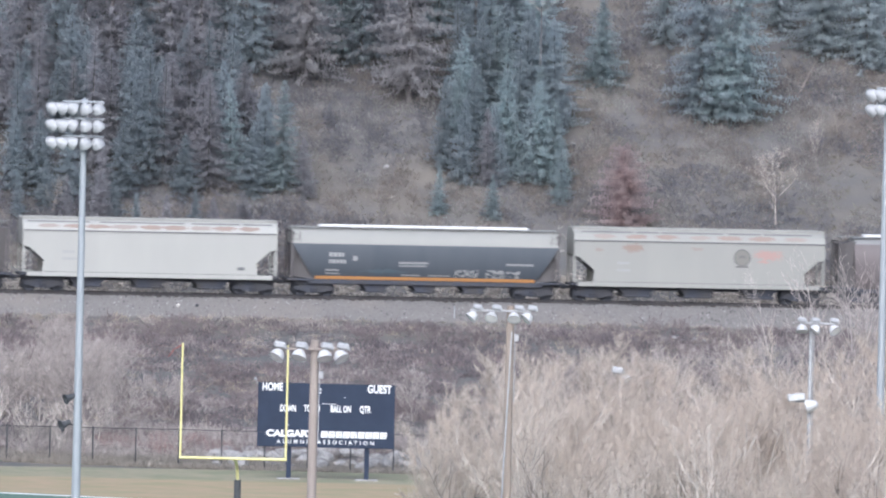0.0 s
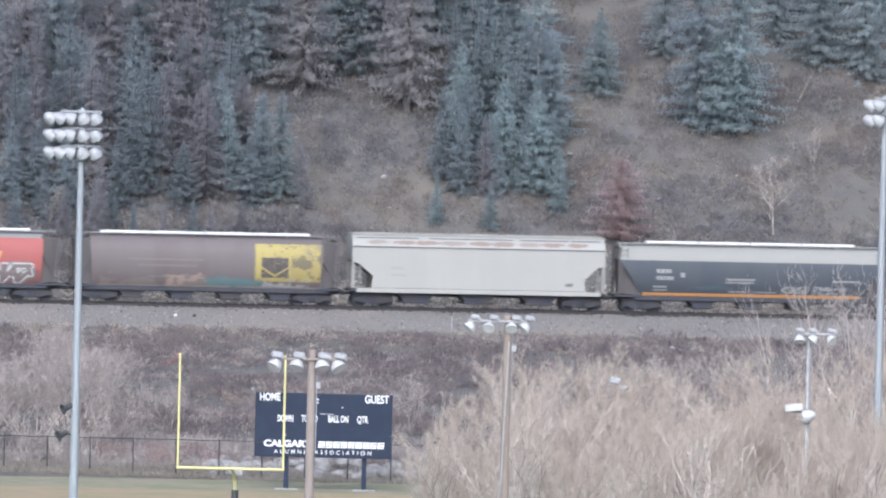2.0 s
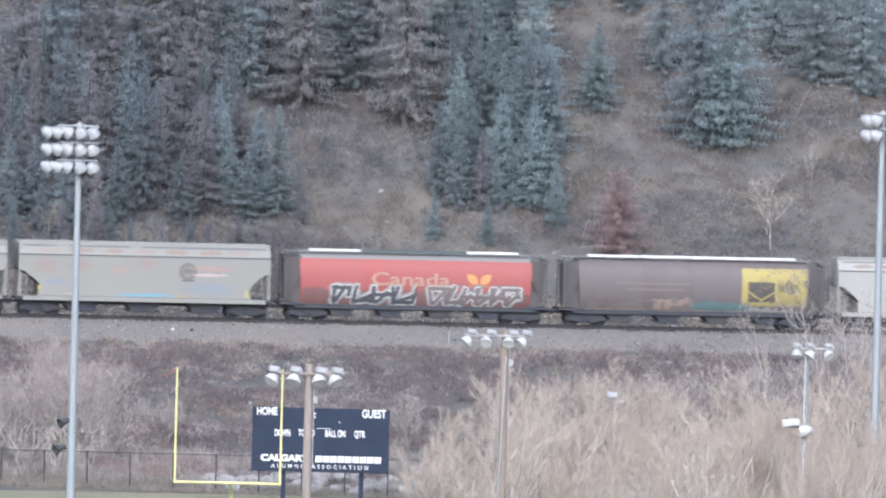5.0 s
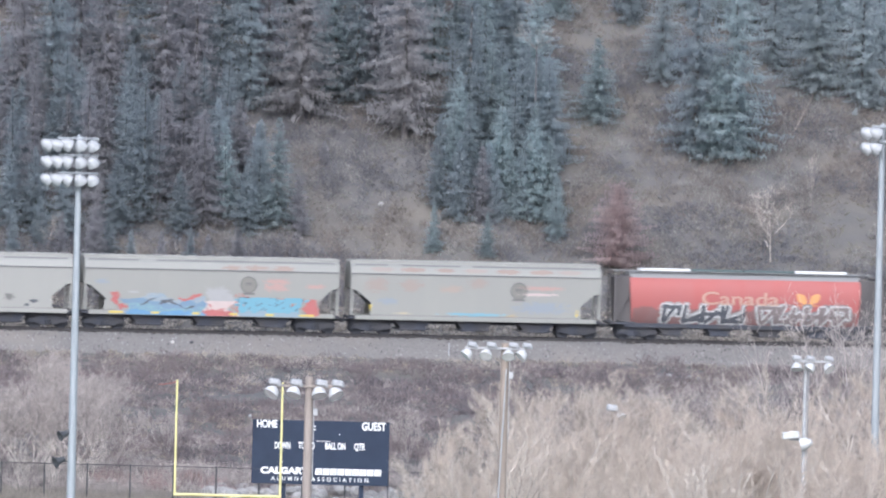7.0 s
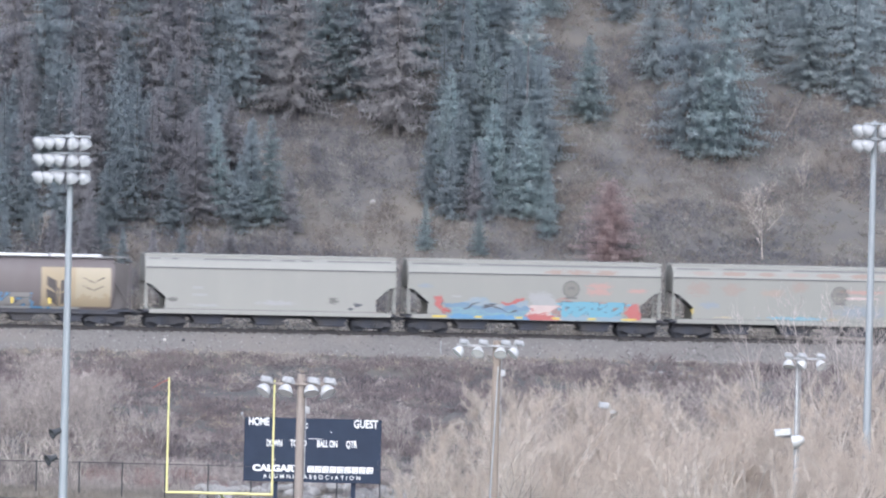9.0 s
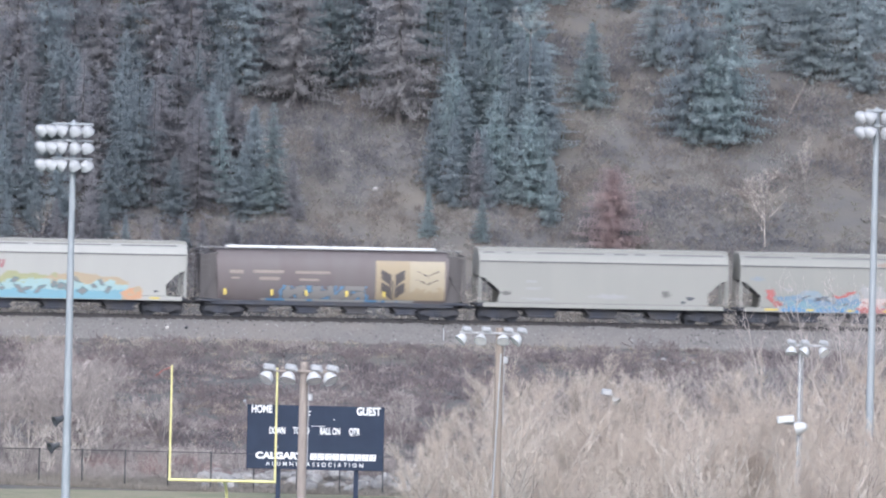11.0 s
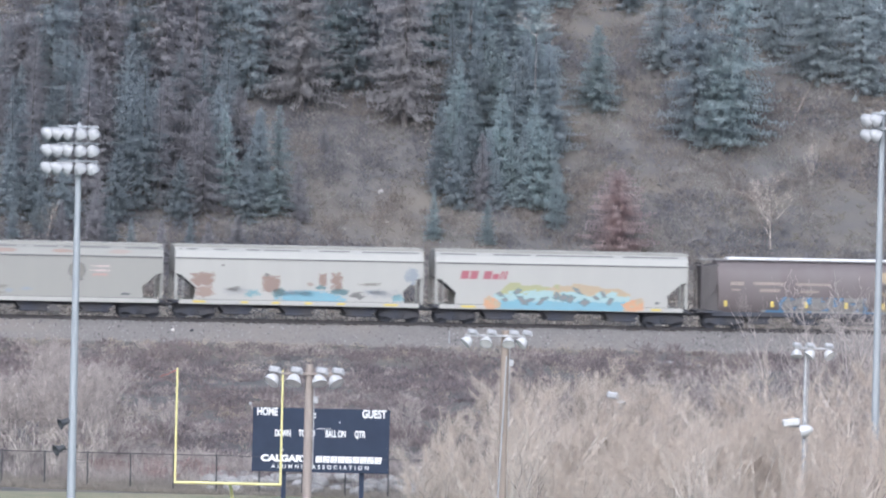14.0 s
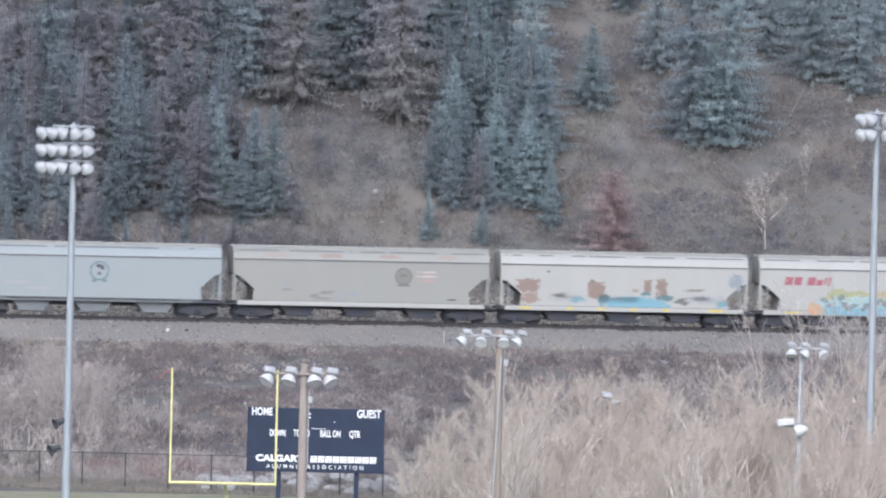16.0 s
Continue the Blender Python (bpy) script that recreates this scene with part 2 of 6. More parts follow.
FLAT = {"d_orange": (0.464, 0.224, 0.072), "d_yellow": (0.440, 0.336, 0.056), "d_blue": (0.072, 0.176, 0.304), "d_sky": (0.125, 0.25, 0.31),
        "d_teal": (0.080, 0.135, 0.145), "d_maroon": (0.235, 0.068, 0.088), "d_emblemfill": (0.140, 0.132, 0.118), "d_smudge": (0.115, 0.098, 0.055), "d_word": (0.335, 0.205, 0.16), "d_midblue": (0.105, 0.215, 0.315), "d_dusk": (0.13, 0.225, 0.25), "d_slateblue": (0.045, 0.068, 0.085), "d_brownpale": (0.235, 0.175, 0.15), "d_rust": (0.198, 0.145, 0.122), "d_rustpale": (0.215, 0.178, 0.158), "d_redpale": (0.290, 0.187, 0.167), "d_panel": (0.315, 0.258, 0.075),
        "d_red": (0.288, 0.080, 0.076), "d_dark": (0.044, 0.048, 0.060), "d_greyblue": (0.176, 0.196, 0.220), "d_palegrey": (0.240, 0.240, 0.240),
        "d_white": (0.416, 0.416, 0.408), "d_cream": (0.262, 0.210, 0.135), "d_creampale": (0.30, 0.258, 0.185), "d_lime": (0.235, 0.24, 0.13),
        "d_darkbrown": (0.048, 0.040, 0.040), "d_pink": (0.368, 0.296, 0.280), "d_emblem": (0.098, 0.094, 0.090), "d_tan": (0.240, 0.196, 0.168), "d_aqua": (0.225, 0.32, 0.325), "d_olive": (0.26, 0.21, 0.07), "d_apricot": (0.37, 0.205, 0.115), "d_greypaint": (0.172, 0.166, 0.162), "d_faint": (0.138, 0.117, 0.110), "d_seam": (0.085, 0.085, 0.088), "d_flake": (0.105, 0.102, 0.10), "d_brownpatch": (0.172, 0.122, 0.102),
        "d_wave": (0.105, 0.165, 0.235), "d_wavepale": (0.165, 0.212, 0.25), "d_cyan": (0.098, 0.235, 0.305), "d_counter": (0.135, 0.135, 0.14), "d_sand": (0.285, 0.225, 0.15), "d_muddy": (0.135, 0.108, 0.108)}
for _k, _c in FLAT.items():
    M[_k] = material("paint_mark_" + _k[2:], _c, tuple(c * 0.82 + 0.03 for c in _c), 0.7, scale=2.5, mix=0.9)


# ---- mesh helpers ----
def mesh_obj(name, verts, faces, mats, parent=None, label="", index=None, smooth=False):
    me = bpy.data.meshes.new(name)
    if isinstance(verts, np.ndarray) and isinstance(faces, np.ndarray):
        nf, k = faces.shape
        me.vertices.add(len(verts))
        me.vertices.foreach_set("co", verts.astype(np.float32).ravel())
        me.loops.add(nf * k)
        me.loops.foreach_set("vertex_index", faces.astype(np.int32).ravel())
        me.polygons.add(nf)
        me.polygons.foreach_set("loop_start", np.arange(0, nf * k, k, dtype=np.int32))
        me.update(calc_edges=True)
    else:
        me.from_pydata(verts, [], faces)
    for m in (mats if isinstance(mats, (list, tuple)) else [mats]):
        me.materials.append(m)
    if index is not None:
        me.polygons.foreach_set("material_index", np.asarray(index, dtype=np.int32))
    if smooth:
        me.polygons.foreach_set("use_smooth", np.ones(len(me.polygons), dtype=bool))
    me.update()
    ob = new(name, me)
    if parent:
        ob.parent = parent
    if label:
        tagged(ob, label)
    return ob


def part(name, bm, mat, parent, label="", smooth=False):
    me = bpy.data.meshes.new(name)
    bmesh.ops.recalc_face_normals(bm, faces=bm.faces)
    bm.to_mesh(me)
    bm.free()
    me.materials.append(mat)
    if smooth:
        me.polygons.foreach_set("use_smooth", np.ones(len(me.polygons), dtype=bool))
    ob = new(name, me)
    ob.parent = parent
    if label:
        tagged(ob, label)
    return ob


def empty(name, m, label, category, group=""):
    e = new(name)
    e.matrix_basis = m
    return tagged(e, label, category, group)


def box(bm, c, s, bevel=0.0, turn=None):
    """A box at c of size s, bevelled, added to bm."""
    m = Matrix.Translation(c)
    if turn is not None:
        m = m @ turn
    r = bmesh.ops.create_cube(bm, size=1, matrix=m @ Matrix.Diagonal((*s, 1)))
    if bevel:
        es = {e for v in r["verts"] for e in v.link_edges}
        bmesh.ops.bevel(bm, geom=list(es), offset=bevel, segments=1, affect='EDGES', clamp_overlap=True)


def rod(bm, a, b, r0, r1=None, n=8):
    a, b = Vector(a), Vector(b)
    r1 = r0 if r1 is None else r1
    q = (b - a).to_track_quat("Z", "Y").to_matrix().to_4x4()
    bmesh.ops.create_cone(bm, cap_ends=True, segments=n, radius1=r0, radius2=r1, depth=(b - a).length,
                          matrix=Matrix.Translation((a + b) / 2) @ q)


def revolve(bm, profile, m, n=14):
    """A turned shape from (radius, height) pairs, about m's z axis."""
    rings = []
    for r, z in profile:
        rings.append([bm.verts.new(m @ Vector((r * math.cos(6.28319 * i / n), r * math.sin(6.28319 * i / n), z))) for i in range(n)])
    for a, b in zip(rings, rings[1:]):
        for i in range(n):
            bm.faces.new((a[i], a[(i + 1) % n], b[(i + 1) % n], b[i]))
    bm.faces.new(rings[0][::-1])
    bm.faces.new(rings[-1])


def prism(bm, outline, y0, y1):
    """A solid from an (x, z) outline between two y planes."""
    a = [bm.verts.new((x, y0, z)) for x, z in outline]
    b = [bm.verts.new((x, y1, z)) for x, z in outline]
    n = len(outline)
    bm.faces.new(a)
    bm.faces.new(b[::-1])
    for i in range(n):
        bm.faces.new((a[i], b[i], b[(i + 1) % n], a[(i + 1) % n]))


def split_pieces(ob, name, label=""):
    """Turns an object's loose pieces into parts of their own."""
    me, parent = ob.data, ob.parent
    root = list(range(len(me.vertices)))

    def find(i):
        while root[i] != i:
            root[i] = root[root[i]]
            i = root[i]
        return i
    for e in me.edges:
        a, b = e.vertices
        root[find(a)] = find(b)
    groups = {}
    for p in me.polygons:
        groups.setdefault(find(p.vertices[0]), []).append(p)
    for ps in groups.values():
        ids = sorted({v for p in ps for v in p.vertices})
        at = {v: k for k, v in enumerate(ids)}
        mesh_obj(name, [tuple(me.vertices[v].co) for v in ids], [tuple(at[v] for v in p.vertices) for p in ps], list(me.materials), parent, label, [p.material_index for p in ps])
    bpy.data.objects.remove(ob)


def lettering(name, text, height, mat, parent, m, width=None, label="", depth=0.012, shear=0.0, bold=0.0, space=1.0):
    cu = bpy.data.curves.new(name, 'FONT')
    cu.body, cu.size, cu.extrude, cu.align_x, cu.align_y = text, height / 0.73, depth / 2, 'CENTER', 'CENTER'
    cu.shear, cu.offset, cu.space_character = shear, bold, space
    tmp = bpy.data.objects.new(name, cu)
    scene.collection.objects.link(tmp)
    dg = bpy.context.evaluated_depsgraph_get()
    me = bpy.data.meshes.new_from_object(tmp.evaluated_get(dg))
    bpy.data.objects.remove(tmp)
    xs = [v.co.x for v in me.vertices]
    if width and xs:
        k = width / (max(xs) - min(xs))
        for v in me.vertices:
            v.co.x *= k
    me.transform(m)
    me.materials.clear()
    me.materials.append(mat)
    ob = new(name, me)
    ob.parent = parent
    split_pieces(ob, name, label)


# ---- ground: one sheet from the viewpoint's hill over the field and the bank to the wooded slope ----
YAW = radians(8.0)
TRACK_Y = 900.0
RAIL_Z = 6.75
FIELD_Z = -0.34


def track_u(x, y):
    return (y - TRACK_Y) * math.cos(YAW) - x * math.sin(YAW)


def on_track(s, u=0.0):
    """World x, y at s metres along the line and u metres behind it."""
    return (s * math.cos(YAW) - u * math.sin(YAW), TRACK_Y + s * math.sin(YAW) + u * math.cos(YAW))


def waves(x, y, s, seed):
    r = np.random.RandomState(seed)
    v = 0.0
    for k in range(6):
        a = r.uniform(0, 6.28)
        f = s * (0.6 + 0.5 * k)
        v = v + np.sin(f * (x * math.cos(a) + y * math.sin(a)) + r.uniform(0, 6.28)) / (1 + 0.5 * k)
    return v / 2.6


def ground_z(x, y):
    x, y = np.asarray(x, float), np.asarray(y, float)
    u = track_u(x, y)
    z = np.interp(u, [-3000, -89, -84, -60, -8, -4.5, 4, 7, 60, 140, 170, 3000],
                  [FIELD_Z, FIELD_Z, 0.2, 1.4, 5.0, 5.35, 5.7, 6.0, 36, 80, 86, 90])
    t = np.clip((y - 15) / 315, 0, 1)
    z = z + 35.7 * (1 - t * t * (3 - 2 * t))
    hill = np.clip((u - 8) / 8, 0, 1)
    bank = np.clip((u + 86) / 15, 0, 1) * np.clip((-5 - u) / 6, 0, 1)
    return z + hill * (0.9 * waves(x, y, 0.22, 3) + 0.3 * waves(x, y, 0.9, 4)) + bank * 0.35 * waves(x, y, 0.35, 5)


def spread(a, b, step, far):
    """Fine steps from a to b, growing ones out to far on both sides."""
    v, d, out = b, step, []
    while v < far[1]:
        d *= 1.25
        v += d
        out.append(v)
    v, d, low = a, step, []
    while v > far[0]:
        d *= 1.25
        v -= d
        low.append(v)
    return np.array(low[::-1] + list(np.arange(a, b + 1e-6, step)) + out)


gx = spread(-45, 45, 0.8, (-3000, 3000))
gy = np.concatenate([np.arange(-60, 760, 20.0), spread(760, 980, 0.8, (760, 4000))])
GX, GY = np.meshgrid(gx, gy)
GZ = ground_z(GX, GY)
nx = len(gx)
_i = (np.arange(len(gy) - 1)[:, None] * nx + np.arange(nx - 1)[None, :]).ravel()
ground = mesh_obj("ground", np.stack([GX.ravel(), GY.ravel(), GZ.ravel()], 1), np.stack([_i, _i + 1, _i + 1 + nx, _i + nx], 1), M["soil"], smooth=True)
tagged(ground, "brown autumn ground of field, bank and steep hillside", "ground", kind="structure")

# the field's edge: grass, tan strip, turf and its white boundary line, each a thin layer above the last


def slab(name, x0, x1, y0, y1, z, mat, label):
    bm = bmesh.new()
    n = 24
    a, b = [], []
    for i in range(n + 1):
        x = x0 + (x1 - x0) * i / n
        a.append(bm.verts.new((x, y0, z)))
        b.append(bm.verts.new((x, y1, z)))
    for i in range(n):
        bm.faces.new((a[i], a[i + 1], b[i + 1], b[i]))
    me = bpy.data.meshes.new(name)
    bm.to_mesh(me)
    bm.free()
    me.materials.append(mat)
    return tagged(new(name, me), label, name.replace("_", " "), kind="structure")


slab("grass_verge", -60, 60, 690, 808.5, FIELD_Z + 0.02, M["grass"], "short green and yellowed autumn grass behind the field")
slab("dirt_strip", -60, 60, 700, 795, FIELD_Z + 0.035, M["track_strip"], "worn tan strip of dry grass along the turf")


def turf_edge(x):
    """The turf's far edge, which turns away towards the field's corner."""
    return 775.6 - 0.42 * max(0.0, x + 24) - 0.012 * max(0.0, x + 24) ** 2


def edge_sheet(name, x0, x1, far, near, z, mat, label):
    """A thin sheet along the turf's edge, between two distances short of it."""
    bm = bmesh.new()
    rows = [[bm.verts.new((x, turf_edge(x) - d, z)) for d in (near, far)] for x in np.linspace(x0, x1, 40)]
    for a, b in zip(rows, rows[1:]):
        bm.faces.new((a[0], b[0], b[1], a[1]))
    me = bpy.data.meshes.new(name)
    bm.to_mesh(me)
    bm.free()
    me.materials.append(mat)
    return tagged(new(name, me), label, name.replace("_", " "), kind="structure")


edge_sheet("turf_field", -60, 20, 0.0, 110.0, FIELD_Z + 0.05, M["turf"], "dark green artificial turf football field")
edge_sheet("boundary_line", -60, 20, 0.5, 1.5, FIELD_Z + 0.055, M["white_line"], "white painted boundary line on the turf")

# ---- railway ----
TS = 300.0
line = empty("railway_track", pose(0, TRACK_Y, 0, 0, 0, 8.0), "single railway track on grey ballast above the brush", "railway track")
tagged(line, kind="structure")
_sec = [(-4.8, 5.25), (-3.6, 5.75), (-1.9, 6.50), (-1.2, 6.55), (1.2, 6.55), (1.9, 6.5), (4.4, 5.5)]
_xs = np.linspace(-TS, TS, 901)
_r = np.random.RandomState(7)
_bv = np.array([(x, u + _r.uniform(-0.08, 0.08), z + _r.uniform(-0.05, 0.04)) for x in _xs for u, z in _sec])
_k = len(_sec)
_bf = np.array([(i * _k + j, (i + 1) * _k + j, (i + 1) * _k + j + 1, i * _k + j + 1) for i in range(len(_xs) - 1) for j in range(_k - 1)])
mesh_obj("ballast", _bv, _bf, M["ballast"], line, "grey crushed stone ballast bed")
for _y in (-0.7525, 0.7525):
    bm = bmesh.new()
    box(bm, (0, _y, RAIL_Z - 0.02), (2 * TS, 0.07, 0.04))
    box(bm, (0, _y, RAIL_Z - 0.09), (2 * TS, 0.02, 0.12))
    box(bm, (0, _y, RAIL_Z - 0.155), (2 * TS, 0.14, 0.03))
    part("rail", bm, M["rail_steel"], line, "worn steel rail")
_bm = bmesh.new()
box(_bm, (0, 0, 0), (0.23, 2.6, 0.17), 0.015)
_me = bpy.data.meshes.new("sleeper")
_bm.to_mesh(_me)
_bm.free()
_me.materials.append(M["tie_wood"])
for _k in range(260):
    o = new("sleeper", _me)
    o.parent = line
    o.matrix_basis = pose(-70 + _k * 0.54, _r.uniform(-0.03, 0.03), RAIL_Z - 0.255, 0, 0, _r.uniform(-1, 1))


# ---- the train: covered hopper cars ----
# half cross-sections (half width, height above the rail), from the roof's middle down
BOX_SIDE = [(0.0, 4.66), (0.55, 4.64), (1.05, 4.52), (1.36, 4.30), (1.50, 3.95), (1.56, 3.86), (1.56, 2.6), (1.56, 1.24)]
TUBE_SIDE = [(0.0, 4.36), (0.5, 4.32), (0.95, 4.16), (1.28, 3.86), (1.48, 3.45), (1.56, 2.95), (1.55, 2.4), (1.46, 1.85), (1.30, 1.40), (1.12, 1.06)]


# rounded sides between the noted points
_z = np.array([p[1] for p in TUBE_SIDE])
_y = np.array([p[0] for p in TUBE_SIDE])
_t = np.linspace(0, len(_z) - 1, 28)
TUBE_SIDE = []
for _q in _t:
    _i = int(min(len(_z) - 2, math.floor(_q)))
    _f = _q - _i
    _i0, _i3 = max(0, _i - 1), min(len(_z) - 1, _i + 2)
    TUBE_SIDE.append(tuple(0.5 * (2 * c[_i] + (c[_i + 1] - c[_i0]) * _f + (2 * c[_i0] - 5 * c[_i] + 4 * c[_i + 1] - c[_i3]) * _f ** 2 + (3 * c[_i] - c[_i0] - 3 * c[_i + 1] + c[_i3]) * _f ** 3) for c in (_y, _z)))


def side_y(profile, z):
    zs = [p[1] for p in profile][::-1]
    ys = [p[0] for p in profile][::-1]
    return float(np.interp(z, zs, ys))


def hull(profile, length_at, z_top, z_low):
    """A closed hull whose half length depends on height, between two heights of the profile. Returns verts, faces."""
    zs = sorted({z for _, z in profile if z_low < z < z_top} | {z_top, z_low}, reverse=True)
    verts, faces, nxs = [], [], 9
    for z in zs:
        y, a = side_y(profile, z), length_at(z)
        for sgn in (-1, 1):
            for i in range(nxs):
                verts.append((-a + 2 * a * i / (nxs - 1), sgn * y, z))
    row = 2 * nxs
    for k in range(len(zs) - 1):
        p, q = k * row, (k + 1) * row
        for i in range(nxs - 1):
            faces.append((p + i, q + i, q + i + 1, p + i + 1))
            faces.append((p + nxs + i + 1, q + nxs + i + 1, q + nxs + i, p + nxs + i))
        faces.append((p, p + nxs, q + nxs, q))
        faces.append((p + nxs - 1, q + nxs - 1, q + row - 1, p + row - 1))
    for k, up in ((0, True), (len(zs) - 1, False)):
        p = k * row
        for i in range(nxs - 1):
            f = (p + i, p + i + 1, p + nxs + i + 1, p + nxs + i)
            faces.append(f if up else f[::-1])
    return verts, faces


def decal(name, profile, x0, x1, z0, z1, pick, names, parent, label="", cell=0.055, lift=0.008):
    """Painted marks as thin patches that follow the car's side. pick(u, v, x, z) gives an index into names, or None."""
    nu, nv = max(2, int((x1 - x0) / cell)), max(2, int((z1 - z0) / cell))
    us, vs = np.linspace(x0, x1, nu + 1), np.linspace(z0, z1, nv + 1)
    verts = [(x, -(side_y(profile, z) + lift), z) for z in vs for x in us]
    faces, index = [], []
    for j in range(nv):
        for i in range(nu):
            x, z = (us[i] + us[i + 1]) / 2, (vs[j] + vs[j + 1]) / 2
            k = pick((i + 0.5) / nu, (j + 0.5) / nv, x, z)
            if k is None:
                continue
            a = j * (nu + 1) + i
            faces.append((a, a + 1, a + nu + 2, a + nu + 1))
            index.append(k)
    if not faces:
        return None
    return mesh_obj(name, verts, faces, [M[n] for n in names], parent, label, index)


def fbm(x, z, seed):
    return noise.fractal(Vector((x, z, seed * 7.3)), 1.0, 2.0, 3)


def blotch(name, profile, cx, cz, w, h, mat, parent, label, seed=1, grain=0.35, soft=0.5, square=False):
    """A soft-edged stain or faded panel, thinning out towards its rim."""
    rr = random.Random(seed * 31 + int(cx * 10))
    def pick(u, v, x, z):
        a, b = abs(u - 0.5) * 2, abs(v - 0.5) * 2
        d = 1 - ((a ** 5 + b ** 5) ** 0.2 if square else math.hypot(a, b))
        return 0 if d + grain * fbm(x * 3, z * 5, seed) + grain * 0.8 * noise.noise(Vector((x * 14, z * 14, seed))) > 0.05 + rr.random() * soft else None
    ob = decal(name, profile, cx - w / 2, cx + w / 2, cz - h / 2, cz + h / 2, pick, [mat], parent, label, 0.045)
    return tagged(ob, kind="stuff") if ob else None


def bars(name, profile, rows, mat, parent, label):
    """Unreadable lines of lettering, each a row of small bars: (x, z, width, height)."""
    for x, z, w, h in rows:
        verts, faces, a = [], [], x
        r = random.Random(int(x * 100 + z * 1000))
        y0, y1 = -(side_y(profile, z) + 0.009), -(side_y(profile, z + h) + 0.009)
        while a < x + w - 0.03:
            b = min(x + w, a + r.uniform(0.6, 1.0) * h)
            n = len(verts)
            verts += [(a, y0, z), (b, y0, z), (b, y1, z + h), (a, y1, z + h)]
            faces.append((n, n + 1, n + 2, n + 3))
            a = b + 0.18 * h
        tagged(mesh_obj(name, verts, faces, M[mat], parent, label), kind="stuff")


def block_letters(seed, x0, x1, z0, z1, count):
    """Squarish, illegible letter forms: points along stems and bars."""
    r = random.Random(seed)
    out, w = [], (x1 - x0) / count
    for k in range(count):
        a = x0 + w * (k + 0.12)
        b = a + w * r.uniform(0.7, 1.05)
        lean = r.uniform(-0.22, 0.28)
        segs = [((a, z0), (a + lean, z1))]
        lo, hi = r.choice([(0, 1), (0, 0.5), (0.45, 1), (0, 1)])
        segs.append(((b, z0 + (z1 - z0) * lo), (b + lean, z0 + (z1 - z0) * hi)))
        segs.append(((a + r.uniform(-0.1, 0.3) * w, z0 - 0.08), (b + r.uniform(-0.3, 0.2) * w, z0 + (z1 - z0) * r.uniform(0.4, 1.15))))
        for q in r.sample([0.0, 0.48, 1.0], 1):
            segs.append(((a, z0 + (z1 - z0) * q), (b, z0 + (z1 - z0) * min(1, max(0, q + r.uniform(-0.12, 0.12))))))
        for p, q in segs:
            for i in range(13):
                out.append((p[0] + (q[0] - p[0]) * i / 12, p[1] + (q[1] - p[1]) * i / 12))
    return np.array(out)


def bogie(parent, x, wheels):
    """A two-axle bogie: side frames with springs, bolster, and two keyed wheelsets."""
    t = new("bogie")
    t.parent = parent
    t.matrix_basis = pose(x, 0, 0)
    for y in (-1.02, 1.02):
        bm = bmesh.new()
        prism(bm, [(-1.28, 0.50), (-1.05, 0.66), (-0.55, 0.78), (0.55, 0.78), (1.05, 0.66), (1.28, 0.50), (1.2, 0.36), (0.98, 0.36),
                   (0.55, 0.26), (0.3, 0.20), (-0.3, 0.20), (-0.55, 0.26), (-0.98, 0.36), (-1.2, 0.36)], y - 0.09, y + 0.09)
        for k in (-0.18, 0, 0.18):
            rod(bm, (k, y - 0.13, 0.28), (k, y - 0.13, 0.52), 0.075, n=8)
        for k in (-0.865, 0.865):
            rod(bm, (k, y - 0.16, 0.46), (k, y + 0.1, 0.46), 0.13, n=10)
        part("side_frame", bm, M["truck"], t)
    bm = bmesh.new()
    box(bm, (0, 0, 0.72), (0.42, 2.1, 0.26), 0.03)
    rod(bm, (0, 0, 0.84), (0, 0, 1.0), 0.25, n=12)
    part("bolster", bm, M["truck"], t)
    # added infill boxes that stop light showing through the bogie
    bm = bmesh.new()
    box(bm, (0, 0, 0.46), (2.3, 1.5, 0.30), 0.04)
    for y in (-0.92, 0.92):
        box(bm, (0, y, 0.86), (2.5, 0.10, 0.30), 0.02)
    part("brake_rigging", bm, M["truck"], t)
    for k in (-0.865, 0.865):
        bm = bmesh.new()
        rod(bm, (0, -1.0, 0), (0, 1.0, 0), 0.075)
        for y in (-0.75, 0.75):
            m = Matrix.Translation((0, y, 0)) @ Matrix.Rotation(radians(90 if y < 0 else -90), 4, 'X')
            revolve(bm, [(0.12, 0.09), (0.20, 0.05), (0.36, 0.03), (0.39, 0.065), (0.4572, 0.065), (0.4572, -0.055), (0.485, -0.06), (0.485, -0.085), (0.37, -0.085), (0.2, -0.04), (0.12, -0.06)], m, 20)
        w = part("wheelset", bm, M["wheel"], t)
        w.matrix_basis = pose(k, 0, 0.4572)
        wheels.append(w)
    return t


def coupler(parent, x, sgn):
    bm = bmesh.new()
    box(bm, (x - sgn * 0.35, 0, 0.86), (0.7, 0.16, 0.18), 0.03)
    box(bm, (x - sgn * 0.03, 0.03, 0.86), (0.26, 0.30, 0.28), 0.06)
    part("coupler", bm, M["truck"], parent)


def center_sill(parent, length):
    bm = bmesh.new()
    for y in (-0.22, 0.22):
        box(bm, (0, y, 0.90), (length - 1.3, 0.06, 0.36))
        box(bm, (0, y, 0.74), (length - 1.3, 0.16, 0.04))
    box(bm, (0, 0, 1.06), (length - 1.3, 0.5, 0.04))
    part("center_sill", bm, M["truck"], parent)


